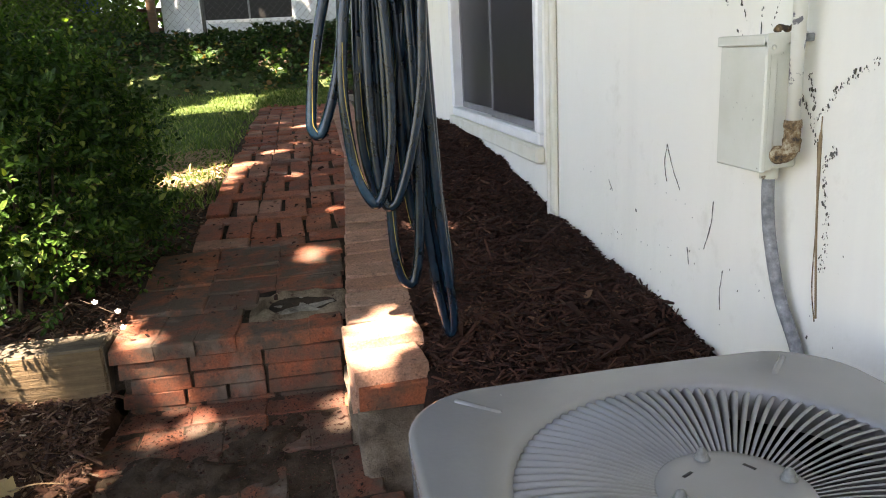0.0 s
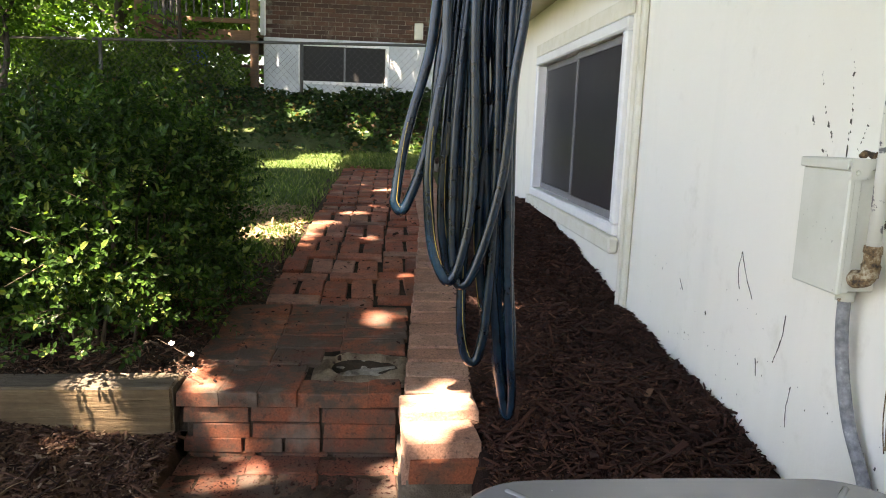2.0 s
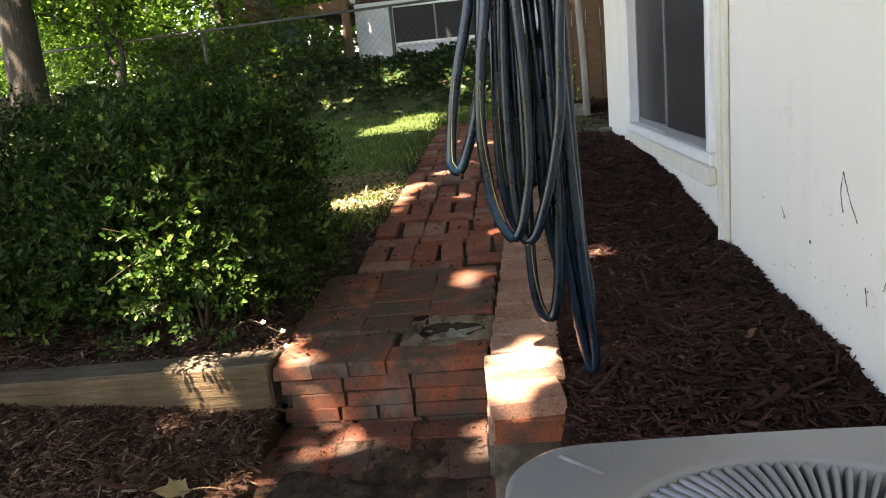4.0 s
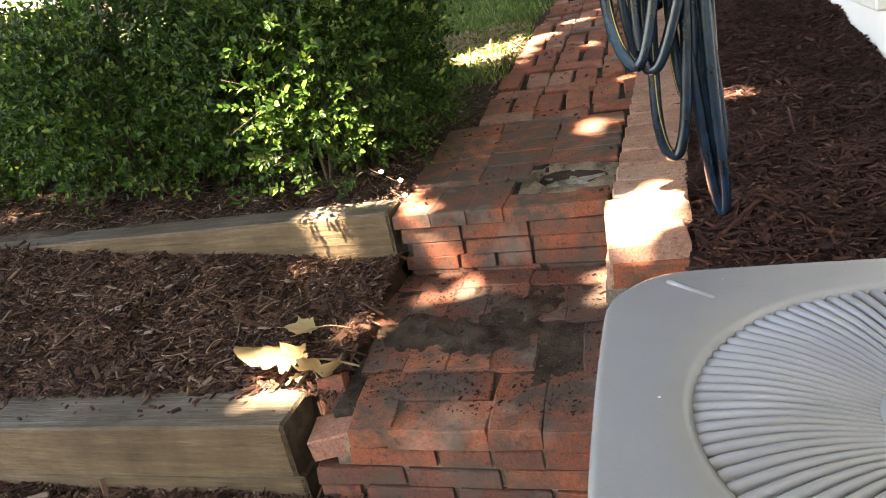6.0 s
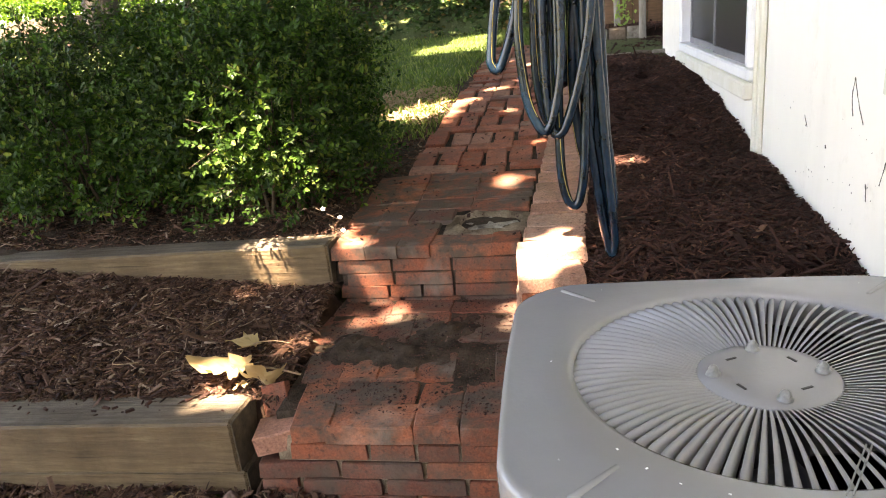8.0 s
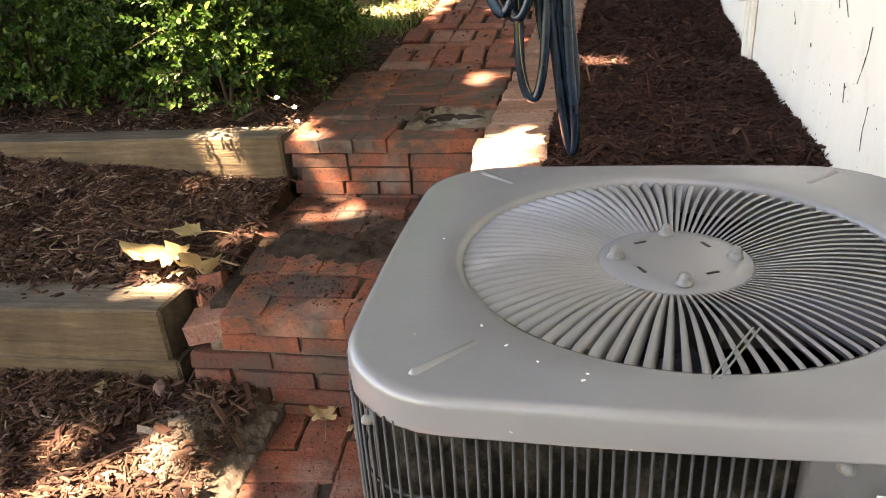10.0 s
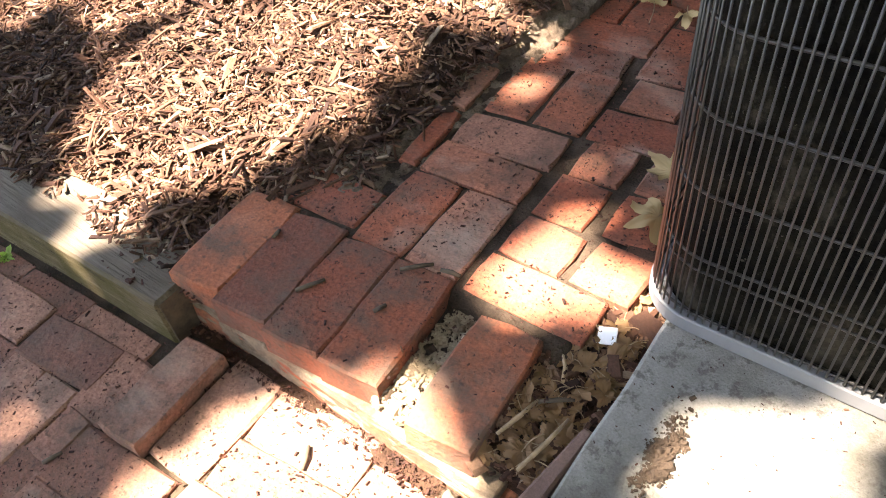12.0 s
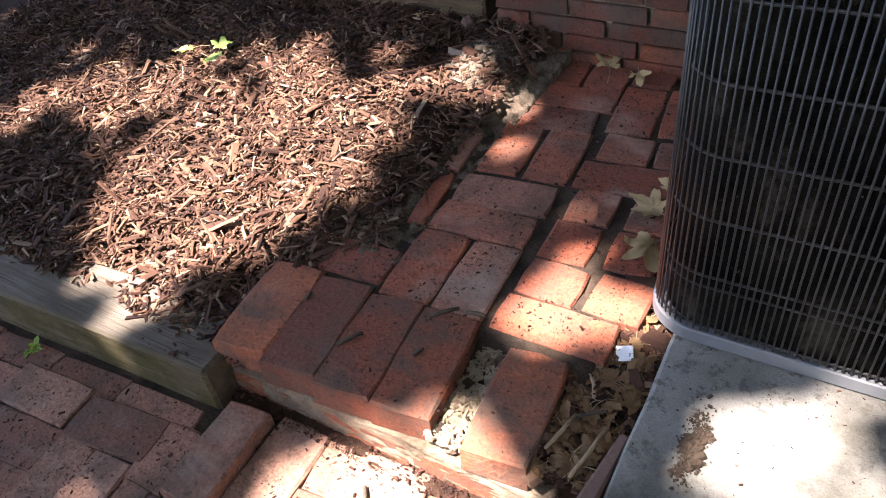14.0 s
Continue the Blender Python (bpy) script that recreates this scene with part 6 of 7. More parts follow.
tree("broad leafy tree beyond the fence", -4.55, 12.7, 1.6, 0.2, 5.2, 0.10, m_bark, 11000, 50, 16, 0.08, 0.2, 2.2)
tree("leafy tree far behind the fence", -11.5, 20.0, 1.8, 0.3, 9.5, 0.2, m_bark, 15000, 46, 18, 0.18, 0.2, 4.0)
tree("leafy tree far behind the fence", -6.5, 23.0, 1.9, 0.3, 9.5, 0.2, m_bark, 15000, 47, 18, 0.18, 0.2, 4.0)
tree("leafy tree far behind the fence", -16.5, 22.0, 1.9, 0.3, 9.5, 0.2, m_bark, 12000, 48, 16, 0.16, 0.2, 4.0)

# undergrowth behind the fence
r = np.random.default_rng(51)
count = 32000
x, y = r.uniform(-9.5, -1.95, count), r.uniform(9.5, 12.0, count)
top = 0.32 + 0.30 * np.array([lump(a, b, 0.9) for a, b in zip(x, y)]) + 0.40 * np.clip(-x - 3.5, 0, 1.2)
z = 1.66 + np.clip(top, 0.08, 1.2) * r.uniform(0, 1, count) ** 0.6
s = r.uniform(0.03, 0.065, count)
thing("undergrowth", "loose green undergrowth behind the fence", "undergrowth", data=scattered("undergrowth", m_tree, LEAF, LEAF_FACES, np.stack([x, y, z], 1), rotations(r, count, 0.7), np.stack([s * 1.3, s, s], 1)), kind="stuff")

count = 9000
x, y = r.uniform(-4.5, -2.0, count), r.uniform(9.55, 10.1, count)
top = 0.62 + 0.22 * np.array([lump(a, b, 2.3) for a, b in zip(x, y)]) - 0.25 * np.clip(-x - 3.6, 0, 1)
z = 1.70 + np.clip(top, 0.1, 0.8) * r.uniform(0, 1, count) ** 0.8
s = r.uniform(0.022, 0.045, count)
thing("undergrowth", "tall wild bushes in front of the deck", "undergrowth", data=scattered("undergrowth", m_tree, LEAF, LEAF_FACES, np.stack([x, y, z], 1), rotations(r, count, 0.7), np.stack([s * 1.3, s, s], 1)), kind="stuff")

# ---- tall shade tree over the yard, unseen, implied by the dappled sun ----
# gaps cut in its crown to let sun onto chosen spots: place, size, openness
PATIO_SUN = [(-0.07, 0.0, 0.0, 0.15, 1.0), (-0.20, 0.05, 0.0, 0.06, 1.0), (-0.12, -0.16, 0.0, 0.09, 1.0), (-0.27, -0.02, 0.0, 0.05, 0.7), (-0.43, -0.19, 0.0, 0.02, 0.35), (-0.50, -0.43, 0.0, 0.02, 0.2), (-0.84, -0.16, 0.0, 0.0, 0.25), (0.07, -0.12, 0.0, 0.06, 0.8), (-0.62, 0.04, 0.04, 0.0, 0.5), (-0.55, -0.12, 0.0, 0.02, 0.3), (-0.75, -0.30, 0.0, 0.03, 0.3)]
PAD_SUN = [(0.42, 0.30, 0.137, 0.075, 1.0), (0.27, 0.44, 0.68, 0.0, 0.6), (0.27, 0.20, 0.137, 0.02, 0.3), (0.20, 0.44, 0.45, 0.0, 0.4)]
LANDING_SUN = [(-0.01, 0.41, 0.13, 0.025, 1.0), (0.07, 0.46, 0.13, 0.03, 0.9), (-0.09, 0.36, 0.13, 0.01, 0.5), (0.0, 0.52, 0.13, 0.02, 0.5), (-0.24, 0.80, 0.13, 0.02, 0.2), (-0.05, 0.72, 0.13, 0.0, 0.4), (-0.30, 0.98, 0.13, 0.03, 0.4), (-0.12, 1.10, 0.13, 0.0, 0.4), (-0.50, 1.05, 0.17, 0.04, 0.6), (-0.30, 0.42, 0.13, 0.0, 0.3), (-0.36, 0.62, 0.13, 0.02, 0.18), (-0.15, 0.62, 0.13, 0.0, 0.2), (-0.42, 0.85, 0.14, 0.03, 0.25)]
BED_SUN = [(-0.84, 0.45, 0.15, 0.14, 0.9), (-0.78, 0.66, 0.16, 0.15, 1.0), (-0.95, 0.62, 0.17, 0.12, 0.9), (-0.65, 0.50, 0.15, 0.04, 0.8), (-0.66, 0.68, 0.16, 0.05, 0.8), (-0.79, 0.25, 0.12, 0.06, 1.0), (-1.31, 0.80, 0.18, 0.08, 0.9), (-1.70, 0.76, 0.18, 0.09, 0.8), (-1.69, 0.48, 0.14, 0.06, 0.8), (-0.98, 0.88, 0.20, 0.10, 0.8), (-0.62, 1.00, 0.20, 0.02, 0.7), (-0.49, 1.00, 0.16, 0.0, 0.6), (-0.80, 0.11, 0.10, 0.05, 0.9), (-1.20, 0.55, 0.17, 0.10, 0.8), (-1.45, 0.63, 0.17, 0.06, 0.6), (-1.08, 0.33, 0.14, 0.05, 0.6), (-0.95, 0.20, 0.12, 0.04, 0.7), (-0.70, 0.38, 0.14, 0.05, 0.8), (-0.85, 1.05, 0.22, 0.05, 0.4), (-1.15, 1.0, 0.22, 0.05, 0.35)]
STEP_SUN = [(0.125, 1.83, 0.615, 0.085, 1.0), (-0.31, 1.94, 0.42, 0.02, 0.85), (-0.44, 1.94, 0.42, 0.0, 0.7), (-0.42, 1.82, 0.42, 0.0, 0.5), (-0.10, 1.90, 0.42, 0.0, 0.5), (-1.1, 1.284, 0.35, 0.0, 0.15), (-1.0, 1.55, 0.45, 0.0, 0.35), (-0.62, 1.42, 0.42, 0.0, 0.5), (-0.82, 1.31, 0.40, 0.0, 0.3), (-1.35, 1.62, 0.47, 0.06, 0.35), (-0.06, 1.83, 0.42, 0.0, 0.5), (-0.59, 1.69, 0.44, 0.01, 1.0), (-0.80, 1.93, 0.50, 0.0, 0.35), (-0.74, 1.46, 0.46, 0.0, 0.85), (-0.565, 1.33, 0.31, 0.0, 0.9), (-1.60, 1.70, 0.48, 0.02, 0.3), (-1.95, 1.78, 0.50, 0.02, 0.3)]
PATH_SUN = [(0.17, 2.04, 0.63, 0.03, 0.9), (-0.53, 2.08, 0.62, 0.0, 0.7), (-0.26, 2.31, 0.64, 0.0, 0.6), (-0.04, 2.57, 0.67, 0.025, 1.0), (0.20, 2.72, 0.70, 0.01, 0.7), (-0.41, 2.80, 0.69, 0.0, 0.6), (-0.46, 3.93, 0.80, 0.05, 0.9), (-0.60, 3.75, 0.80, 0.12, 1.0), (-0.21, 4.34, 0.84, 0.03, 0.8), (0.41, 2.73, 0.70, 0.05, 1.0), (0.0, 5.4, 0.88, 0.04, 0.8)]
SHRUB_SUN = [(-2.2, 2.37, 0.65, 0.08, 0.9), (-0.71, 2.04, 0.95, 0.04, 0.95), (-0.90, 1.95, 0.97, 0.04, 0.9), (-0.62, 2.10, 0.80, 0.0, 0.7), (-0.78, 1.97, 0.60, 0.0, 0.4), (-0.95, 1.97, 0.58, 0.0, 0.3), (-1.25, 2.15, 1.10, 0.06, 0.3), (-1.70, 2.10, 1.05, 0.10, 0.35), (-2.2, 2.2, 1.1, 0.15, 0.4)]
LAWN_SUN = [(-0.9, 6.9, 0.99, 0.30, 1.0), (-1.5, 5.2, 0.86, 0.16, 1.0), (-0.7, 7.6, 1.0, 0.20, 1.0), (0.2, 8.3, 1.1, 0.16, 1.0), (-0.4, 8.6, 1.3, 0.14, 1.0), (-1.7, 8.5, 1.25, 0.18, 1.0), (-1.9, 6.4, 0.95, 0.12, 1.0), (-1.65, 10.4, 1.9, 0.05, 0.6), (-3.3, 10.19, 2.9, 0.10, 0.8), (-2.2, 10.19, 2.5, 0.06, 0.6), (-3.6, 8.9, 1.5, 0.16, 1.0), (-1.1, 8.9, 1.45, 0.14, 1.0), (-5.2, 11.0, 1.9, 0.3, 1.0)]
count = 100000
r = np.random.default_rng(61)
gx, gy = r.uniform(-6.4, 1.8, count), r.uniform(-1.6, 11.5, count)
gx[:5000], gy[:5000] = r.uniform(0.25, 1.0, 5000), r.uniform(0.7, 4.5, 5000)
gx[9000:27000], gy[9000:27000] = r.uniform(-2.2, 0.8, 18000), r.uniform(-0.8, 3.0, 18000)
gx[5000:9000], gy[5000:9000] = r.uniform(-3.6, -1.1, 4000), r.uniform(1.8, 3.2, 4000)
hz = r.uniform(6.4, 8.2, count)
gz = np.interp(gy, [0, 1.3, 2.0, 4.2, 8.0, 9.5, 10.4, 10.5, 11.5], [0.05, 0.15, 0.5, 0.8, 1.0, 1.7, 1.7, 2.0, 3.5])
way = np.array(list(SUN_WAY))
tlen = (hz - gz) / -way[2]
p = np.stack([gx, gy, gz], 1) - way[None] * tlen[:, None]
keep = np.ones(count, bool)
for px, py, pz, pr, fully in PATIO_SUN + PAD_SUN + LANDING_SUN + BED_SUN + STEP_SUN + PATH_SUN + SHRUB_SUN + LAWN_SUN:
    d = p - np.array([px, py, pz])
    off = d - (d @ way)[:, None] * way[None]
    keep &= (np.linalg.norm(off, axis=1) > pr + 0.115) | (r.uniform(0, 1, count) > fully ** 0.35)
keep &= ~((gy > 7.6) & (r.uniform(0, 1, count) < np.where(gx < -2.4, 0.65, 0.2)))
p = p[keep]
# the rest of the crown, over the trunk
a, d = r.uniform(0, 2 * np.pi, 7000), np.sqrt(r.uniform(0, 1, 7000))
over = np.stack([-2.6 + 3.6 * d * np.cos(a), -6.6 + 3.2 * d * np.sin(a), r.uniform(6.2, 8.4, 7000) - 0.9 * d ** 2], 1)
p = np.concatenate([p, over[over[:, 1] < -4.4]])
c = len(p)
s = 0.135 * np.exp(r.normal(0, 0.18, c))
shade = thing("shade_tree", "unseen tall leafy shade tree over the yard", "tree", pose(-3.2, -7.5, -0.07), group="garden trees")
part("trunk", tube("trunk", m_bark, smooth_line([(0, 0, -0.1), (0.1, 0.1, 2.0), (0.2, 0.2, 4.2), (0.4, 0.4, 6.0)], 6), [0.24 - 0.008 * i for i in range(19)], 14), shade)
for k, (tx, ty, tz) in enumerate(((2.2, 1.6, 7.2), (0.4, 8.0, 7.0), (1.6, 5.2, 7.3), (0.9, -0.9, 6.8), (-1.8, 4.5, 7.0))):
    part("limb", tube("limb", m_bark, smooth_line([(0.15, 0.15, 3.4), (tx * 0.45, ty * 0.45 + 0.1, 4.7), (tx, ty, tz)], 6), [0.05 - 0.0034 * i for i in range(13)], 8), shade)
part("crown", scattered("crown", m_shade, LEAF, LEAF_FACES, p - np.array([-3.2, -7.5, -0.07]), rotations(r, c, 0.5), np.stack([s * 1.5, s, s], 1)), shade)


# unseen high crowns added for shade, over the house and beyond the lawn
def high_tree(label, x, y, x0, x1, y0, y1, count, seed):
    r = np.random.default_rng(seed)
    ob = thing("tree", label, "tree", pose(x, y, 0), group="tall trees round the house")
    line = smooth_line([(0, 0, -0.3), (0.1, 0.1, 2.5), (0.0, 0.2, 5.0), (0.1, 0.0, 7.0)], 6)
    part("trunk", tube("trunk", m_bark, line, [0.26 - 0.009 * i for i in range(len(line))], 12), ob)
    for k in range(7):
        tip = Vector((r.uniform(x0, x1) - x, r.uniform(y0, y1) - y, r.uniform(5.6, 7.0)))
        part("limb", tube("limb", m_bark, smooth_line([(0.05, 0.1, 4.0), tip * 0.5 + Vector((0, 0, 2.6)), tip], 5), [0.09 - 0.007 * i for i in range(11)], 7), ob)
    p = np.stack([r.uniform(x0, x1, count) - x, r.uniform(y0, y1, count) - y, r.uniform(5.3, 7.6, count)], 1)
    s = 0.24 * np.exp(r.normal(0, 0.2, count))
    part("crown", scattered("crown", m_shade, LEAF, LEAF_FACES, p, rotations(r, count, 0.5), np.stack([s * 1.5, s, s], 1)), ob)


high_tree("unseen tall leafy tree added for shade behind the white house", 6.5, 2.0, 0.3, 8.0, -7.0, 10.0, 9000, 62)
high_tree("unseen tall leafy tree added for shade between lawn and neighbour", -5.6, 8.6, -5.5, 2.0, 6.0, 13.0, 2600, 63)


# dense bushes added unseen behind the camera, to block low skylight and deepen shade
def hedge(label, x0, x1, y0, y1, top, count, seed):
    r = np.random.default_rng(seed)
    mx, my = (x0 + x1) / 2, (y0 + y1) / 2
    ob = thing("hedge", label, "hedge", pose(mx, my, -0.1), group="hedges round the yard")
    for k in range(9):
        bx, by = r.uniform(x0, x1) - mx, r.uniform(y0, y1) - my
        part("stem", tube("stem", m_bark, smooth_line([(bx, by, 0), (bx + 0.1, by, top * 0.4), (bx + r.normal(0, 0.2), by + 0.1, top * 0.85)], 5), [0.05 - 0.003 * i for i in range(11)], 7), ob)
    x, y = r.uniform(x0, x1, count), r.uniform(y0, y1, count)
    z = r.uniform(0.05, 1, count) * top * np.array([1 + 0.16 * lump(a, b, 1.1) for a, b in zip(x, y)])
    s = 0.17 * np.exp(r.normal(0, 0.2, count))
    part("crown", scattered("crown", m_shade, LEAF, LEAF_FACES, np.stack([x - mx, y - my, z], 1), rotations(r, count, 0.7), np.stack([s * 1.5, s, s], 1)), ob)


hedge("unseen tall dark green hedge added to block fill light", -4.0, 5.5, -8.4, -7.0, 2.9, 6000, 64)

# ---- small things ----
def sand_height(x, y):
    near = np.clip((x + 0.54) / 0.10, 0, 1)
    mound = 0.085 * np.exp(-((x + 0.57) / 0.11) ** 2 - ((y - 1.12) / 0.17) ** 2)
    return 0.088 + 0.034 * near + 0.026 * np.exp(-((x + 0.51) / 0.06) ** 2) + mound + 0.03 * np.clip((y - 0.9) / 0.35, 0, 1)


sheet("sand_spill", "grey sandy mortar spilled beside the landing", "sand", m_sand, -0.84, -0.36, 0.40, 1.30, sand_height, 130, 200, bump=0.013, s=42.0, skirt=0.05)
sheet("cement_spill", "rough pale cement beside the landing", "cement", m_sand, 0.04, 0.40, 1.16, 1.74, lambda x, y: np.interp(y, [1.16, 1.5, 1.78], [0.2, 0.365, 0.56]), 30, 40, bump=0.012, s=18.0, skirt=0.3)
sheet("soil_strip", "crumbly soil along the foot of the step", "soil", m_bed_old, -0.57, 0.02, 0.07, 0.125, lambda x, y: -0.004, 40, 6, bump=0.012, s=30.0, skirt=0.03)
sheet("soil_pocket", "dark soil and crumbs between landing and pad", "soil", m_bed_old, 0.04, 0.20, 0.13, 0.60, lambda x, y: 0.096, 14, 30, bump=0.012, s=16.0, skirt=0.08)


def lobed_leaf(seed, lobes=5, deep=0.42):
    """A fallen leaf: broad pointed lobes round the stalk's end, toothed, its edges rolled as it dries."""
    r = random.Random(seed)
    verts, faces = [(0, 0, 0)], []
    count = 56
    fold, roll, bend = r.uniform(0.02, 0.22), r.uniform(0.3, 0.9) * r.choice((-1, 1)), r.uniform(-0.35, 0.35)
    reach = (0.62, 0.95, 1.28, 0.95, 0.62) if lobes == 5 else (0.8, 1.1, 1.0, 0.8)
    tips = [(math.pi / 2 + (k - (lobes - 1) / 2) * 0.92 + r.uniform(-0.1, 0.1), reach[k] * r.uniform(0.85, 1.1), r.uniform(0.75, 1.0)) for k in range(lobes)]
    for ring in (0.3, 0.55, 0.8, 1.0):
        for k in range(count):
            a = 2 * math.pi * k / count
            edge = 0.62 - deep * 0.62
            for at, far, wide in tips:
                da = abs((a - at + math.pi) % (2 * math.pi) - math.pi) / wide
                edge = max(edge, far * (1 - deep * min(1.0, da * 1.6) - 0.5 * da * da) * (1.0 if da < 0.75 else 0.0))
            edge *= 1 + 0.07 * math.sin(17 * a + seed) + r.uniform(-0.04, 0.04)
            rad = 0.5 * ring * edge
            x, y = rad * math.cos(a), rad * math.sin(a)
            side = x * math.cos(seed) + y * math.sin(seed)
            z = fold * abs(x) + roll * max(0.0, side - 0.18) ** 1.5 + bend * y * y + 0.055 * math.sin(13 * x + 9 * y + seed) * ring + r.uniform(-0.012, 0.012)
            verts.append((x, y, z))
    for k in range(count):
        l = (k + 1) % count
        faces.append((0, 1 + k, 1 + l))
        for ring in (0, count, 2 * count):
            faces.append((1 + ring + k, 1 + ring + count + k, 1 + ring + count + l, 1 + ring + l))
    return verts, faces


def fallen_leaf(label, material, seed, x, y, z, size, turn, tip=0.0, lean=0.0, group="fallen leaves"):
    v, f = lobed_leaf(seed, *((5, 0.42) if material is not m_brown_leaf else (4, 0.2)))
    ob = thing("leaf", label, "leaf", pose(x, y, z, tip, lean, turn) @ Matrix.Diagonal((size, size * (1.0 if material is not m_brown_leaf else 0.45 + 0.07 * (seed % 5)), size, 1)), mesh_from("leaf", v, f, material, True), group=group)
    part("leaf_stalk", tube("leaf_stalk", m_root, smooth_line([(0, 0, -0.01), (0.04, -0.4, 0.04), (0.0, -0.8, 0.0)], 4), 0.013, 5), ob)


for k, (x, y, z, s, a, t, l) in enumerate(((-0.695, 1.462, 0.456, 0.225, 94, 6, 10), (-0.675, 1.475, 0.462, 0.110, 60, 20, 8), (-0.70, 1.60, 0.468, 0.135, 104, 8, -6), (-0.608, 1.455, 0.432, 0.165, 186, 48, 6), (-0.665, 1.44, 0.430, 0.06, 150, 5, 0))):
    fallen_leaf("curled pale yellow dry leaf on bark mulch", m_dry_leaf, k + 3, x, y, z, s, a, t, l)
for k, (x, y, z, s, a, t, l) in enumerate(((0.035, 0.745, 0.142, 0.105, 60, 8, -12), (0.065, 0.63, 0.143, 0.125, 150, 10, -14), (0.045, 0.83, 0.142, 0.075, 10, 14, 0))):
    fallen_leaf("pale yellow dry leaf lying against the condenser", m_dry_leaf, k + 12, x, y, z, s, a, t, l)
for k, (x, y, s, a) in enumerate(((-0.255, 1.265, 0.10, 20), (-0.165, 1.245, 0.08, 200))):
    fallen_leaf("yellow-green dry leaf at the foot of the step", m_dry_leaf, k + 22, x, y, 0.145, s, a, 8, 6)
fallen_leaf("dry yellow leaf in front of the timber", m_dry_leaf, 31, -0.80, 1.245, 0.215, 0.085, 120, 10, 5)
for k, (x, y, a) in enumerate(((-1.24, 0.88, 30), (-1.32, 0.84, 140), (-1.22, 0.82, 250))):
    fallen_leaf("bright green fallen leaf on bark mulch", m_fresh_leaf, k + 41, x, y, 0.222, 0.075, a, 6, 4)
r = np.random.default_rng(71)
for k in range(80):
    fallen_leaf("crumpled brown leaf between landing and pad", m_brown_leaf, 60 + k, r.uniform(0.06, 0.155), r.uniform(0.13, 0.50), 0.106 + r.uniform(0, 0.014), r.uniform(0.035, 0.075), r.uniform(0, 360), r.uniform(-18, 18), r.uniform(-18, 18), "brown leaf litter")
thing("paint_chip", "small square white paint chip", "paint chip", pose(0.108, 0.386, 0.122, 12, -8, 20), box("paint_chip", m_vinyl, -0.014, 0.014, -0.014, 0.014, -0.002, 0.002, 0.001))


bm = box_into(bmesh.new(), -0.014, 0.014, -0.075, 0.060, -0.05, 0.0, 0.005)
for v in bm.verts:
    v.co.x *= 0.55 if v.co.y > 0.03 else 1.0
thing("stone_slab", "thin mauve-grey stone slab wedged beside the pad", "stone", pose(0.158, 0.175, 0.128, 3, 0, -6), mesh_of("stone_slab", bm, m_paver))
for x, y, l, a in ((0.075, 0.20, 0.075, 76), (0.125, 0.185, 0.10, 80), (0.105, 0.25, 0.05, 35), (0.085, 0.30, 0.045, 120)):
    d = Vector((math.cos(radians(a)), math.sin(radians(a)), 0.05)) * l / 2
    c = Vector((x, y, 0.124))
    thing("stick", "pale brown twig among dry leaves", "stick", data=tube("stick", m_root if a > 70 else m_twig, [c - d, c + Vector((0.003, 0.002, 0.003)), c + d], [0.0028, 0.0035, 0.002], 6), group="broken sticks")


def rock(name, label, category, material, x, y, z, sx, sy, sz, seed):
    bm = bmesh.new()
    bmesh.ops.create_icosphere(bm, subdivisions=3, radius=1.0)
    for v in bm.verts:
        v.co *= 1 + 0.42 * noise.noise(v.co * 1.4 + Vector((seed, 0, 0))) + 0.18 * noise.noise(v.co * 5 + Vector((0, seed, 0)))
        v.co = Vector((v.co.x * sx, v.co.y * sy, v.co.z * sz))
    thing(name, label, category, pose(x, y, z, 0, 0, seed * 20), mesh_of(name, bm, material, True))


rock("stone", "rough pale mortar stone on the patio", "stone", m_stone, 0.048, 0.070, 0.014, 0.019, 0.030, 0.017, 2)
rock("pebble", "small round red-brown pebble on the patio", "pebble", m_paver, 0.036, -0.002, 0.012, 0.013, 0.014, 0.012, 4)
rock("stone", "brown stone beside the timber end", "stone", m_paver, -0.66, 1.255, 0.205, 0.022, 0.02, 0.02, 5)
# sticks and crumbs
for x, y, z, l, a in ((-0.327, 0.209, 0.132, 0.05, 60), (-0.204, 0.331, 0.136, 0.055, 45), (-0.201, 0.235, 0.132, 0.022, 70), (-0.15, 0.35, 0.136, 0.035, 10), (-0.46, 0.26, 0.134, 0.02, 100), (-0.19, 0.02, 0.004, 0.04, 120), (-0.52, -0.21, 0.006, 0.03, 70), (-0.78, -0.30, 0.004, 0.035, 40)):
    d = Vector((math.cos(radians(a)), math.sin(radians(a)), 0)) * l / 2
    c = Vector((x, y, z))
    thing("stick", "short dark broken stick on bricks", "stick", data=tube("stick", m_twig, [c - d, c + Vector((0.002, 0.001, 0.002)), c + d], [0.0035, 0.004, 0.003], 6), group="broken sticks")


def crumbs(name, label, count, x0, x1, y0, y1, height, length, seed, material):
    r = np.random.default_rng(seed)
    x, y = r.uniform(x0, x1, count), r.uniform(y0, y1, count)
    z = np.array([height(a, b) for a, b in zip(x, y)])
    s = length * np.exp(r.normal(-0.1, 0.5, count))
    me = scattered(name, material, CHIP, CHIP_FACES, np.stack([x, y, z], 1), rotations(r, count, 0.12), np.stack([s, s * r.uniform(0.2, 0.6, count), s * 0.25], 1))
    thing(name, label, "crumbs", data=me, kind="stuff")


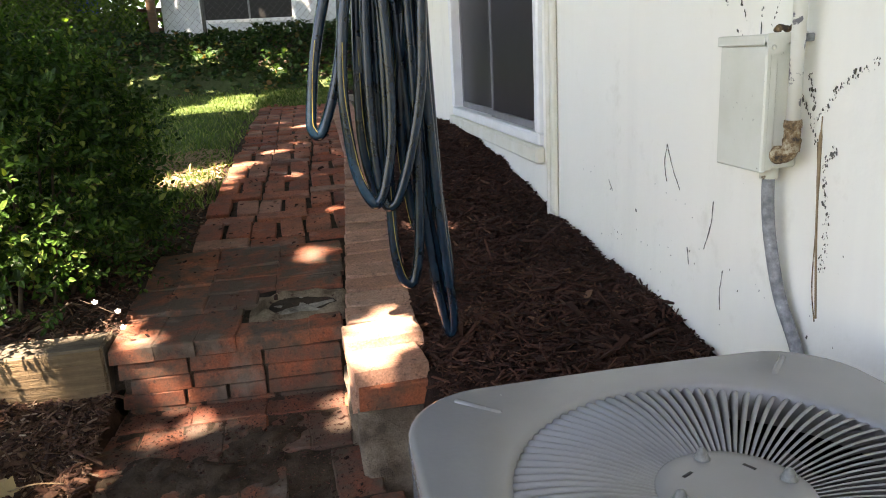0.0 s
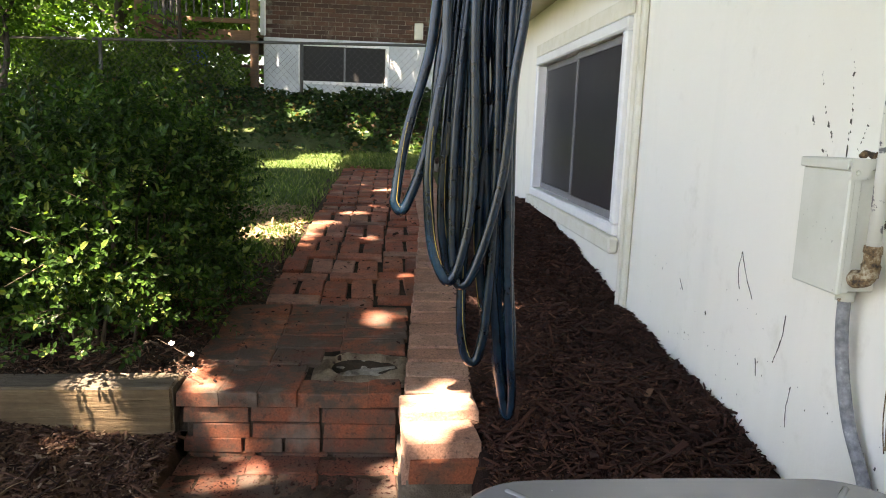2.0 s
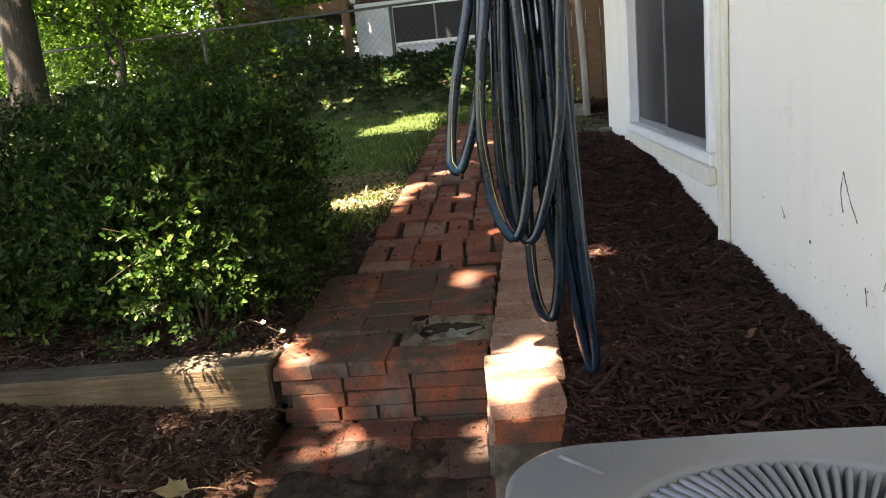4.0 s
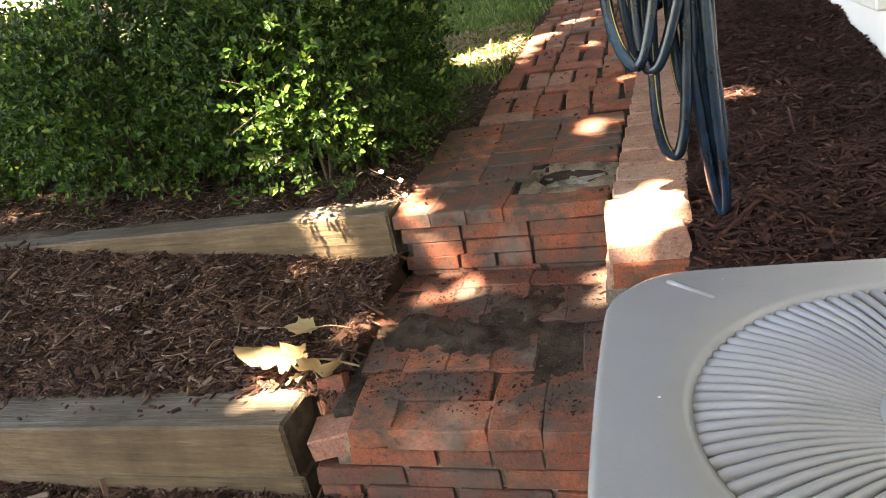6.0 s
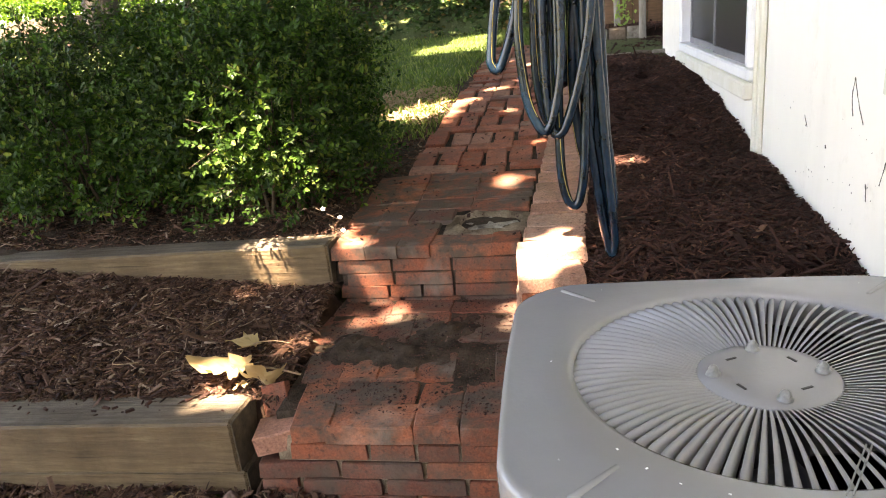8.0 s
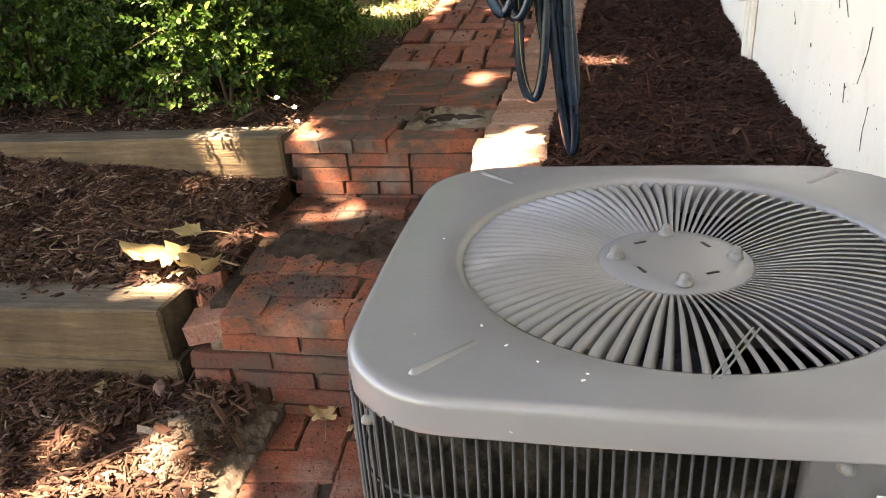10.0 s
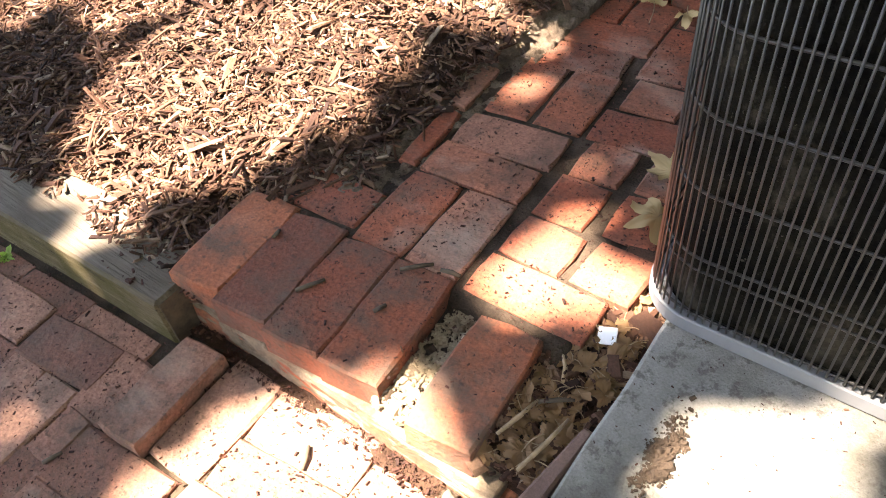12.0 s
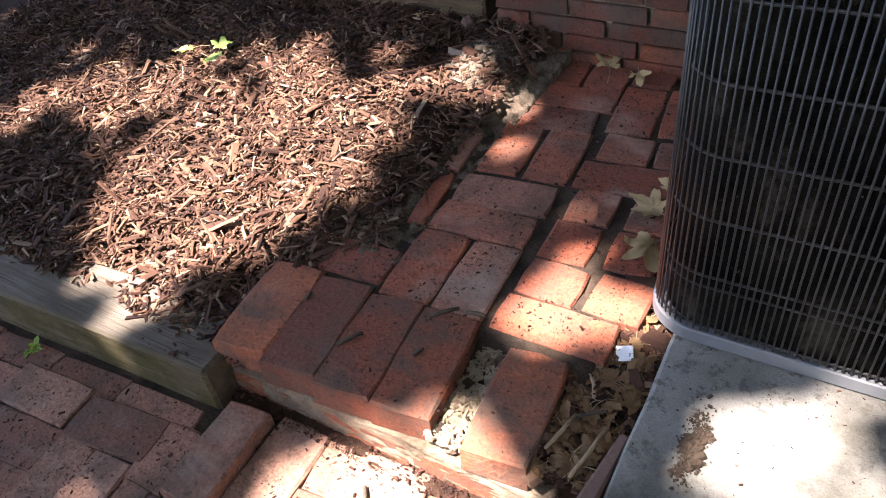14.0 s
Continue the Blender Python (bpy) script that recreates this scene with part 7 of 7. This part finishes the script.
crumbs("patio_crumbs", "dark bark crumbs on the patio", 9500, -1.2, 0.0, -0.6, 0.08, lambda x, y: 0.0005, 0.0027, 81, m_chip_new)
crumbs("landing_crumbs", "dark bark crumbs on the landing", 9000, -0.56, 0.10, 0.12, 1.3, lambda x, y: 0.1295, 0.0026, 82, m_chip_new)
crumbs("riser_crumbs", "dark bark crumbs at the foot of the step", 1500, -0.57, 0.02, 0.07, 0.122, lambda x, y: 0.003, 0.0036, 90, m_chip_new)
crumbs("sand_crumbs", "grey sand lumps and bark bits spilled beside the landing", 2600, -0.72, -0.47, 0.46, 1.28, lambda x, y: sand_height(x, y) + 0.004, 0.009, 92, m_sand)
crumbs("sand_litter", "bark bits on the spilled sand", 900, -0.74, -0.46, 0.44, 1.28, lambda x, y: sand_height(x, y) + 0.006, 0.012, 93, m_chip_old)
crumbs("gap_crumbs", "pale sandy mortar crumbs where a brick is missing", 900, -0.12, -0.055, 0.11, 0.34, lambda x, y: 0.100, 0.009, 89, m_sandy)
crumbs("pocket_crumbs", "brown bark and leaf crumbs between landing and pad", 1700, 0.04, 0.175, 0.12, 0.62, lambda x, y: 0.105 + 0.008 * lump(x, y, 16.0), 0.013, 88, m_chip_old)
crumbs("pad_crumbs", "dark crumbs on the concrete pad", 220, 0.18, 0.60, 0.11, 0.46, lambda x, y: 0.138, 0.003, 83, m_chip_new)
crumbs("step_crumbs", "dirt and bark crumbs on the middle landing", 4200, -0.56, 0.06, 1.34, 2.0, lambda x, y: 0.397 + 0.045 * (y - 1.35) + 0.012 * dirt_heap(x, y), 0.0038, 84, m_chip_new)
crumbs("path_crumbs", "bark crumbs on the brick path", 700, -0.5, 0.26, 2.05, 5.0, lambda x, y: path_z(y) + 0.004, 0.008, 85, m_chip_new)
crumbs("timber_crumbs", "bark bits on the mossy timber", 420, -1.9, -0.59, 0.05, 0.19, lambda x, y: 0.106 + 0.061 * (x + 0.578), 0.010, 86, m_chip_new)
crumbs("timber_crumbs", "bark bits on the weathered timber", 60, -1.9, -0.64, 1.30, 1.42, lambda x, y: 0.424 + 0.028 * (x + 0.615), 0.014, 87, m_chip_new)

r = np.random.default_rng(97)
count = 1100
x, y = 0.258 + r.normal(0, 0.008, count), 0.245 + r.normal(0, 0.026, count)
x += 0.006 * np.sin(y * 120)
s = 0.0028 * np.exp(r.normal(0, 0.6, count))
thing("dirt_crust", "dark crumbly dirt stuck on the concrete pad", "dirt", data=scattered("dirt_crust", m_soil, CHIP, CHIP_FACES, np.stack([x, y, np.full(count, 0.138) + r.uniform(0, 0.003, count)], 1), rotations(r, count, 0.3), np.stack([s, s * 0.7, s * 0.35], 1)), kind="stuff")

# pale roots lying on the mulch
r = np.random.default_rng(91)
for k in range(14):
    if k < 6:
        x, y = r.uniform(-1.7, -0.5), r.uniform(0.2, 1.2)
        z = old_bed(x, y) + 0.018
    else:
        x, y = r.uniform(-1.8, -0.65), r.uniform(1.45, 1.95)
        z = mid_bed(x, y) + 0.018
    a = r.uniform(0, 6.28)
    d = Vector((math.cos(a), math.sin(a), 0))
    e = Vector((-d.y, d.x, 0))
    l = r.uniform(0.03, 0.08)
    c = Vector((x, y, float(z) - 0.004))
    pts = [c - d * l, c - d * l * 0.3 + e * r.normal(0, 0.02) + Vector((0, 0, 0.012)), c + d * l * 0.4 + e * r.normal(0, 0.025) + Vector((0, 0, 0.010)), c + d * l + Vector((0, 0, 0.002))]
    thing("root", "thin pale dry root on the mulch", "root", data=tube("root", m_root, smooth_line(pts, 5), 0.0011, 5), group="dry roots")

# dry vine marks on the wall
VINES = [[(1.898, 1.054), (1.91, 1.003), (1.894, 0.956)], [(1.898, 1.054), (1.862, 0.994), (1.822, 0.944)], [(1.655, 0.944), (1.665, 0.885), (1.691, 0.819)], [(1.604, 0.789), (1.611, 0.731), (1.607, 0.69)], [(2.291, 0.899), (2.263, 0.867)],
         [(1.773, 0.802), (1.764, 0.759)], [(1.504, 1.346), (1.503, 1.317)]]
for k, line_yz in enumerate(VINES):
    pts = smooth_line([(WALL_X - 0.0015, y, z) for y, z in line_yz], 7)
    pts = [p + Vector((0, 0.003 * lump(p.z, k, 60.0), 0.002 * lump(p.y, k, 50.0))) for p in pts]
    thing("dry_vine", "dead dark vine remnant stuck to the wall", "vine", data=tube("dry_vine", m_vine, pts, [0.0010 + 0.0008 * lump(i, k, 1.3) for i in range(len(pts))], 5), group="vine remnants")
TRAILS = [[(1.311, 1.163), (1.252, 1.225), (1.17, 1.267)], [(1.252, 1.115), (1.278, 1.084), (1.273, 1.022), (1.261, 0.95), (1.268, 0.883)], [(1.322, 1.188), (1.339, 1.244)], [(1.355, 1.202), (1.305, 1.122)]]
THIN = [[(1.514, 1.51), (1.504, 1.431), (1.5, 1.392), (1.505, 1.346)], [(1.443, 1.391), (1.453, 1.364), (1.467, 1.332)], [(1.596, 1.422), (1.573, 1.38), (1.559, 1.353)], [(1.625, 1.496), (1.614, 1.473)], [(1.642, 1.405), (1.633, 1.387)], [(1.591, 1.332), (1.563, 1.317)]]
places = []
r = np.random.default_rng(95)
for line_yz in TRAILS:
    for p in smooth_line([(WALL_X - 0.001, y, z) for y, z in line_yz], 14):
        for _ in range(2):
            places.append((p.x, p.y + r.normal(0, 0.004), p.z + r.normal(0, 0.004)))
for line_yz in THIN:
    for p in smooth_line([(WALL_X - 0.001, y, z) for y, z in line_yz], 6):
        if r.uniform() < 0.8:
            places.append((p.x, p.y + r.normal(0, 0.0015), p.z + r.normal(0, 0.003)))
for _ in range(60):
    y = r.uniform(1.2, 2.6)
    places.append((WALL_X - 0.001, y, r.uniform(0.62, 0.95) ** 1.0))
places = np.array(places)
c = len(places)
s = 0.0036 * np.exp(r.normal(0, 0.45, c))
turns = np.array([[list(q) for q in (Matrix.Rotation(radians(-90), 3, "Y") @ Matrix.Rotation(a, 3, "Z"))] for a in r.uniform(-0.6, 0.6, c)])
thing("vine_flecks", "dark flecks left by a vine on the wall", "flecks", data=scattered("vine_flecks", m_vine, CHIP, CHIP_FACES, places, turns, np.stack([s, s * 0.45, s * 0.2], 1)), kind="stuff")
thing("wall_crack", "thin yellowed crack in the wall paint", "crack", data=tube("wall_crack", m_rust, smooth_line([(WALL_X, 1.305, 1.122), (WALL_X, 1.292, 0.98), (WALL_X, 1.29, 0.85), (WALL_X, 1.275, 0.779)], 6), 0.0016, 5))

# white flowers and a weed
for x, y, z in ((-0.546, 2.048, 0.70), (-0.535, 2.03, 0.66), (-0.60, 2.05, 0.73)):
    bm = bmesh.new()
    for k in range(5):
        m = Matrix.Rotation(2 * math.pi * k / 5, 4, "Z") @ Matrix.Rotation(radians(25), 4, "X")
        vs = [bm.verts.new(m @ Vector(p)) for p in ((0, 0.001, 0), (0.0035, 0.006, 0), (0, 0.010, 0.001), (-0.0035, 0.006, 0))]
        bm.faces.new(vs)
    flower = thing("flower", "tiny white flower at the shrub's edge", "flower", pose(x, y, z, 40, 0, 20), mesh_of("flower", bm, m_petal), group="white flowers")
    part("stalk", tube("stalk", m_twig, [(0, 0, 0), (-0.01, 0.02, -0.03), (-0.04, 0.06, -0.05)], 0.0008, 4), flower)
count = 14
a = np.linspace(0, 6.28, count)
me = scattered("weed", m_fresh_leaf, LEAF, LEAF_FACES, np.stack([0.006 * np.cos(a), 0.006 * np.sin(a), np.full(count, 0.004)], 1), rotations(np.random.default_rng(4), count, 0.5), np.full((count, 3), 0.022))
thing("weed", "small green weed at the foot of the timber", "weed", pose(-1.02, -0.015, -0.004), me)

# two short wires lying across the louvres
for off in (0.0, 0.006):
    ends = [condenser.matrix_basis.inverted() @ Vector(q) for q in ((0.449 + off, 0.470, 0.843), (0.498 + off, 0.559, 0.841))]
    part("cross_wire", tube("cross_wire", m_zinc, [ends[0], (ends[0] + ends[1]) / 2, ends[1]], 0.0010, 6), condenser, "thin bare wire")
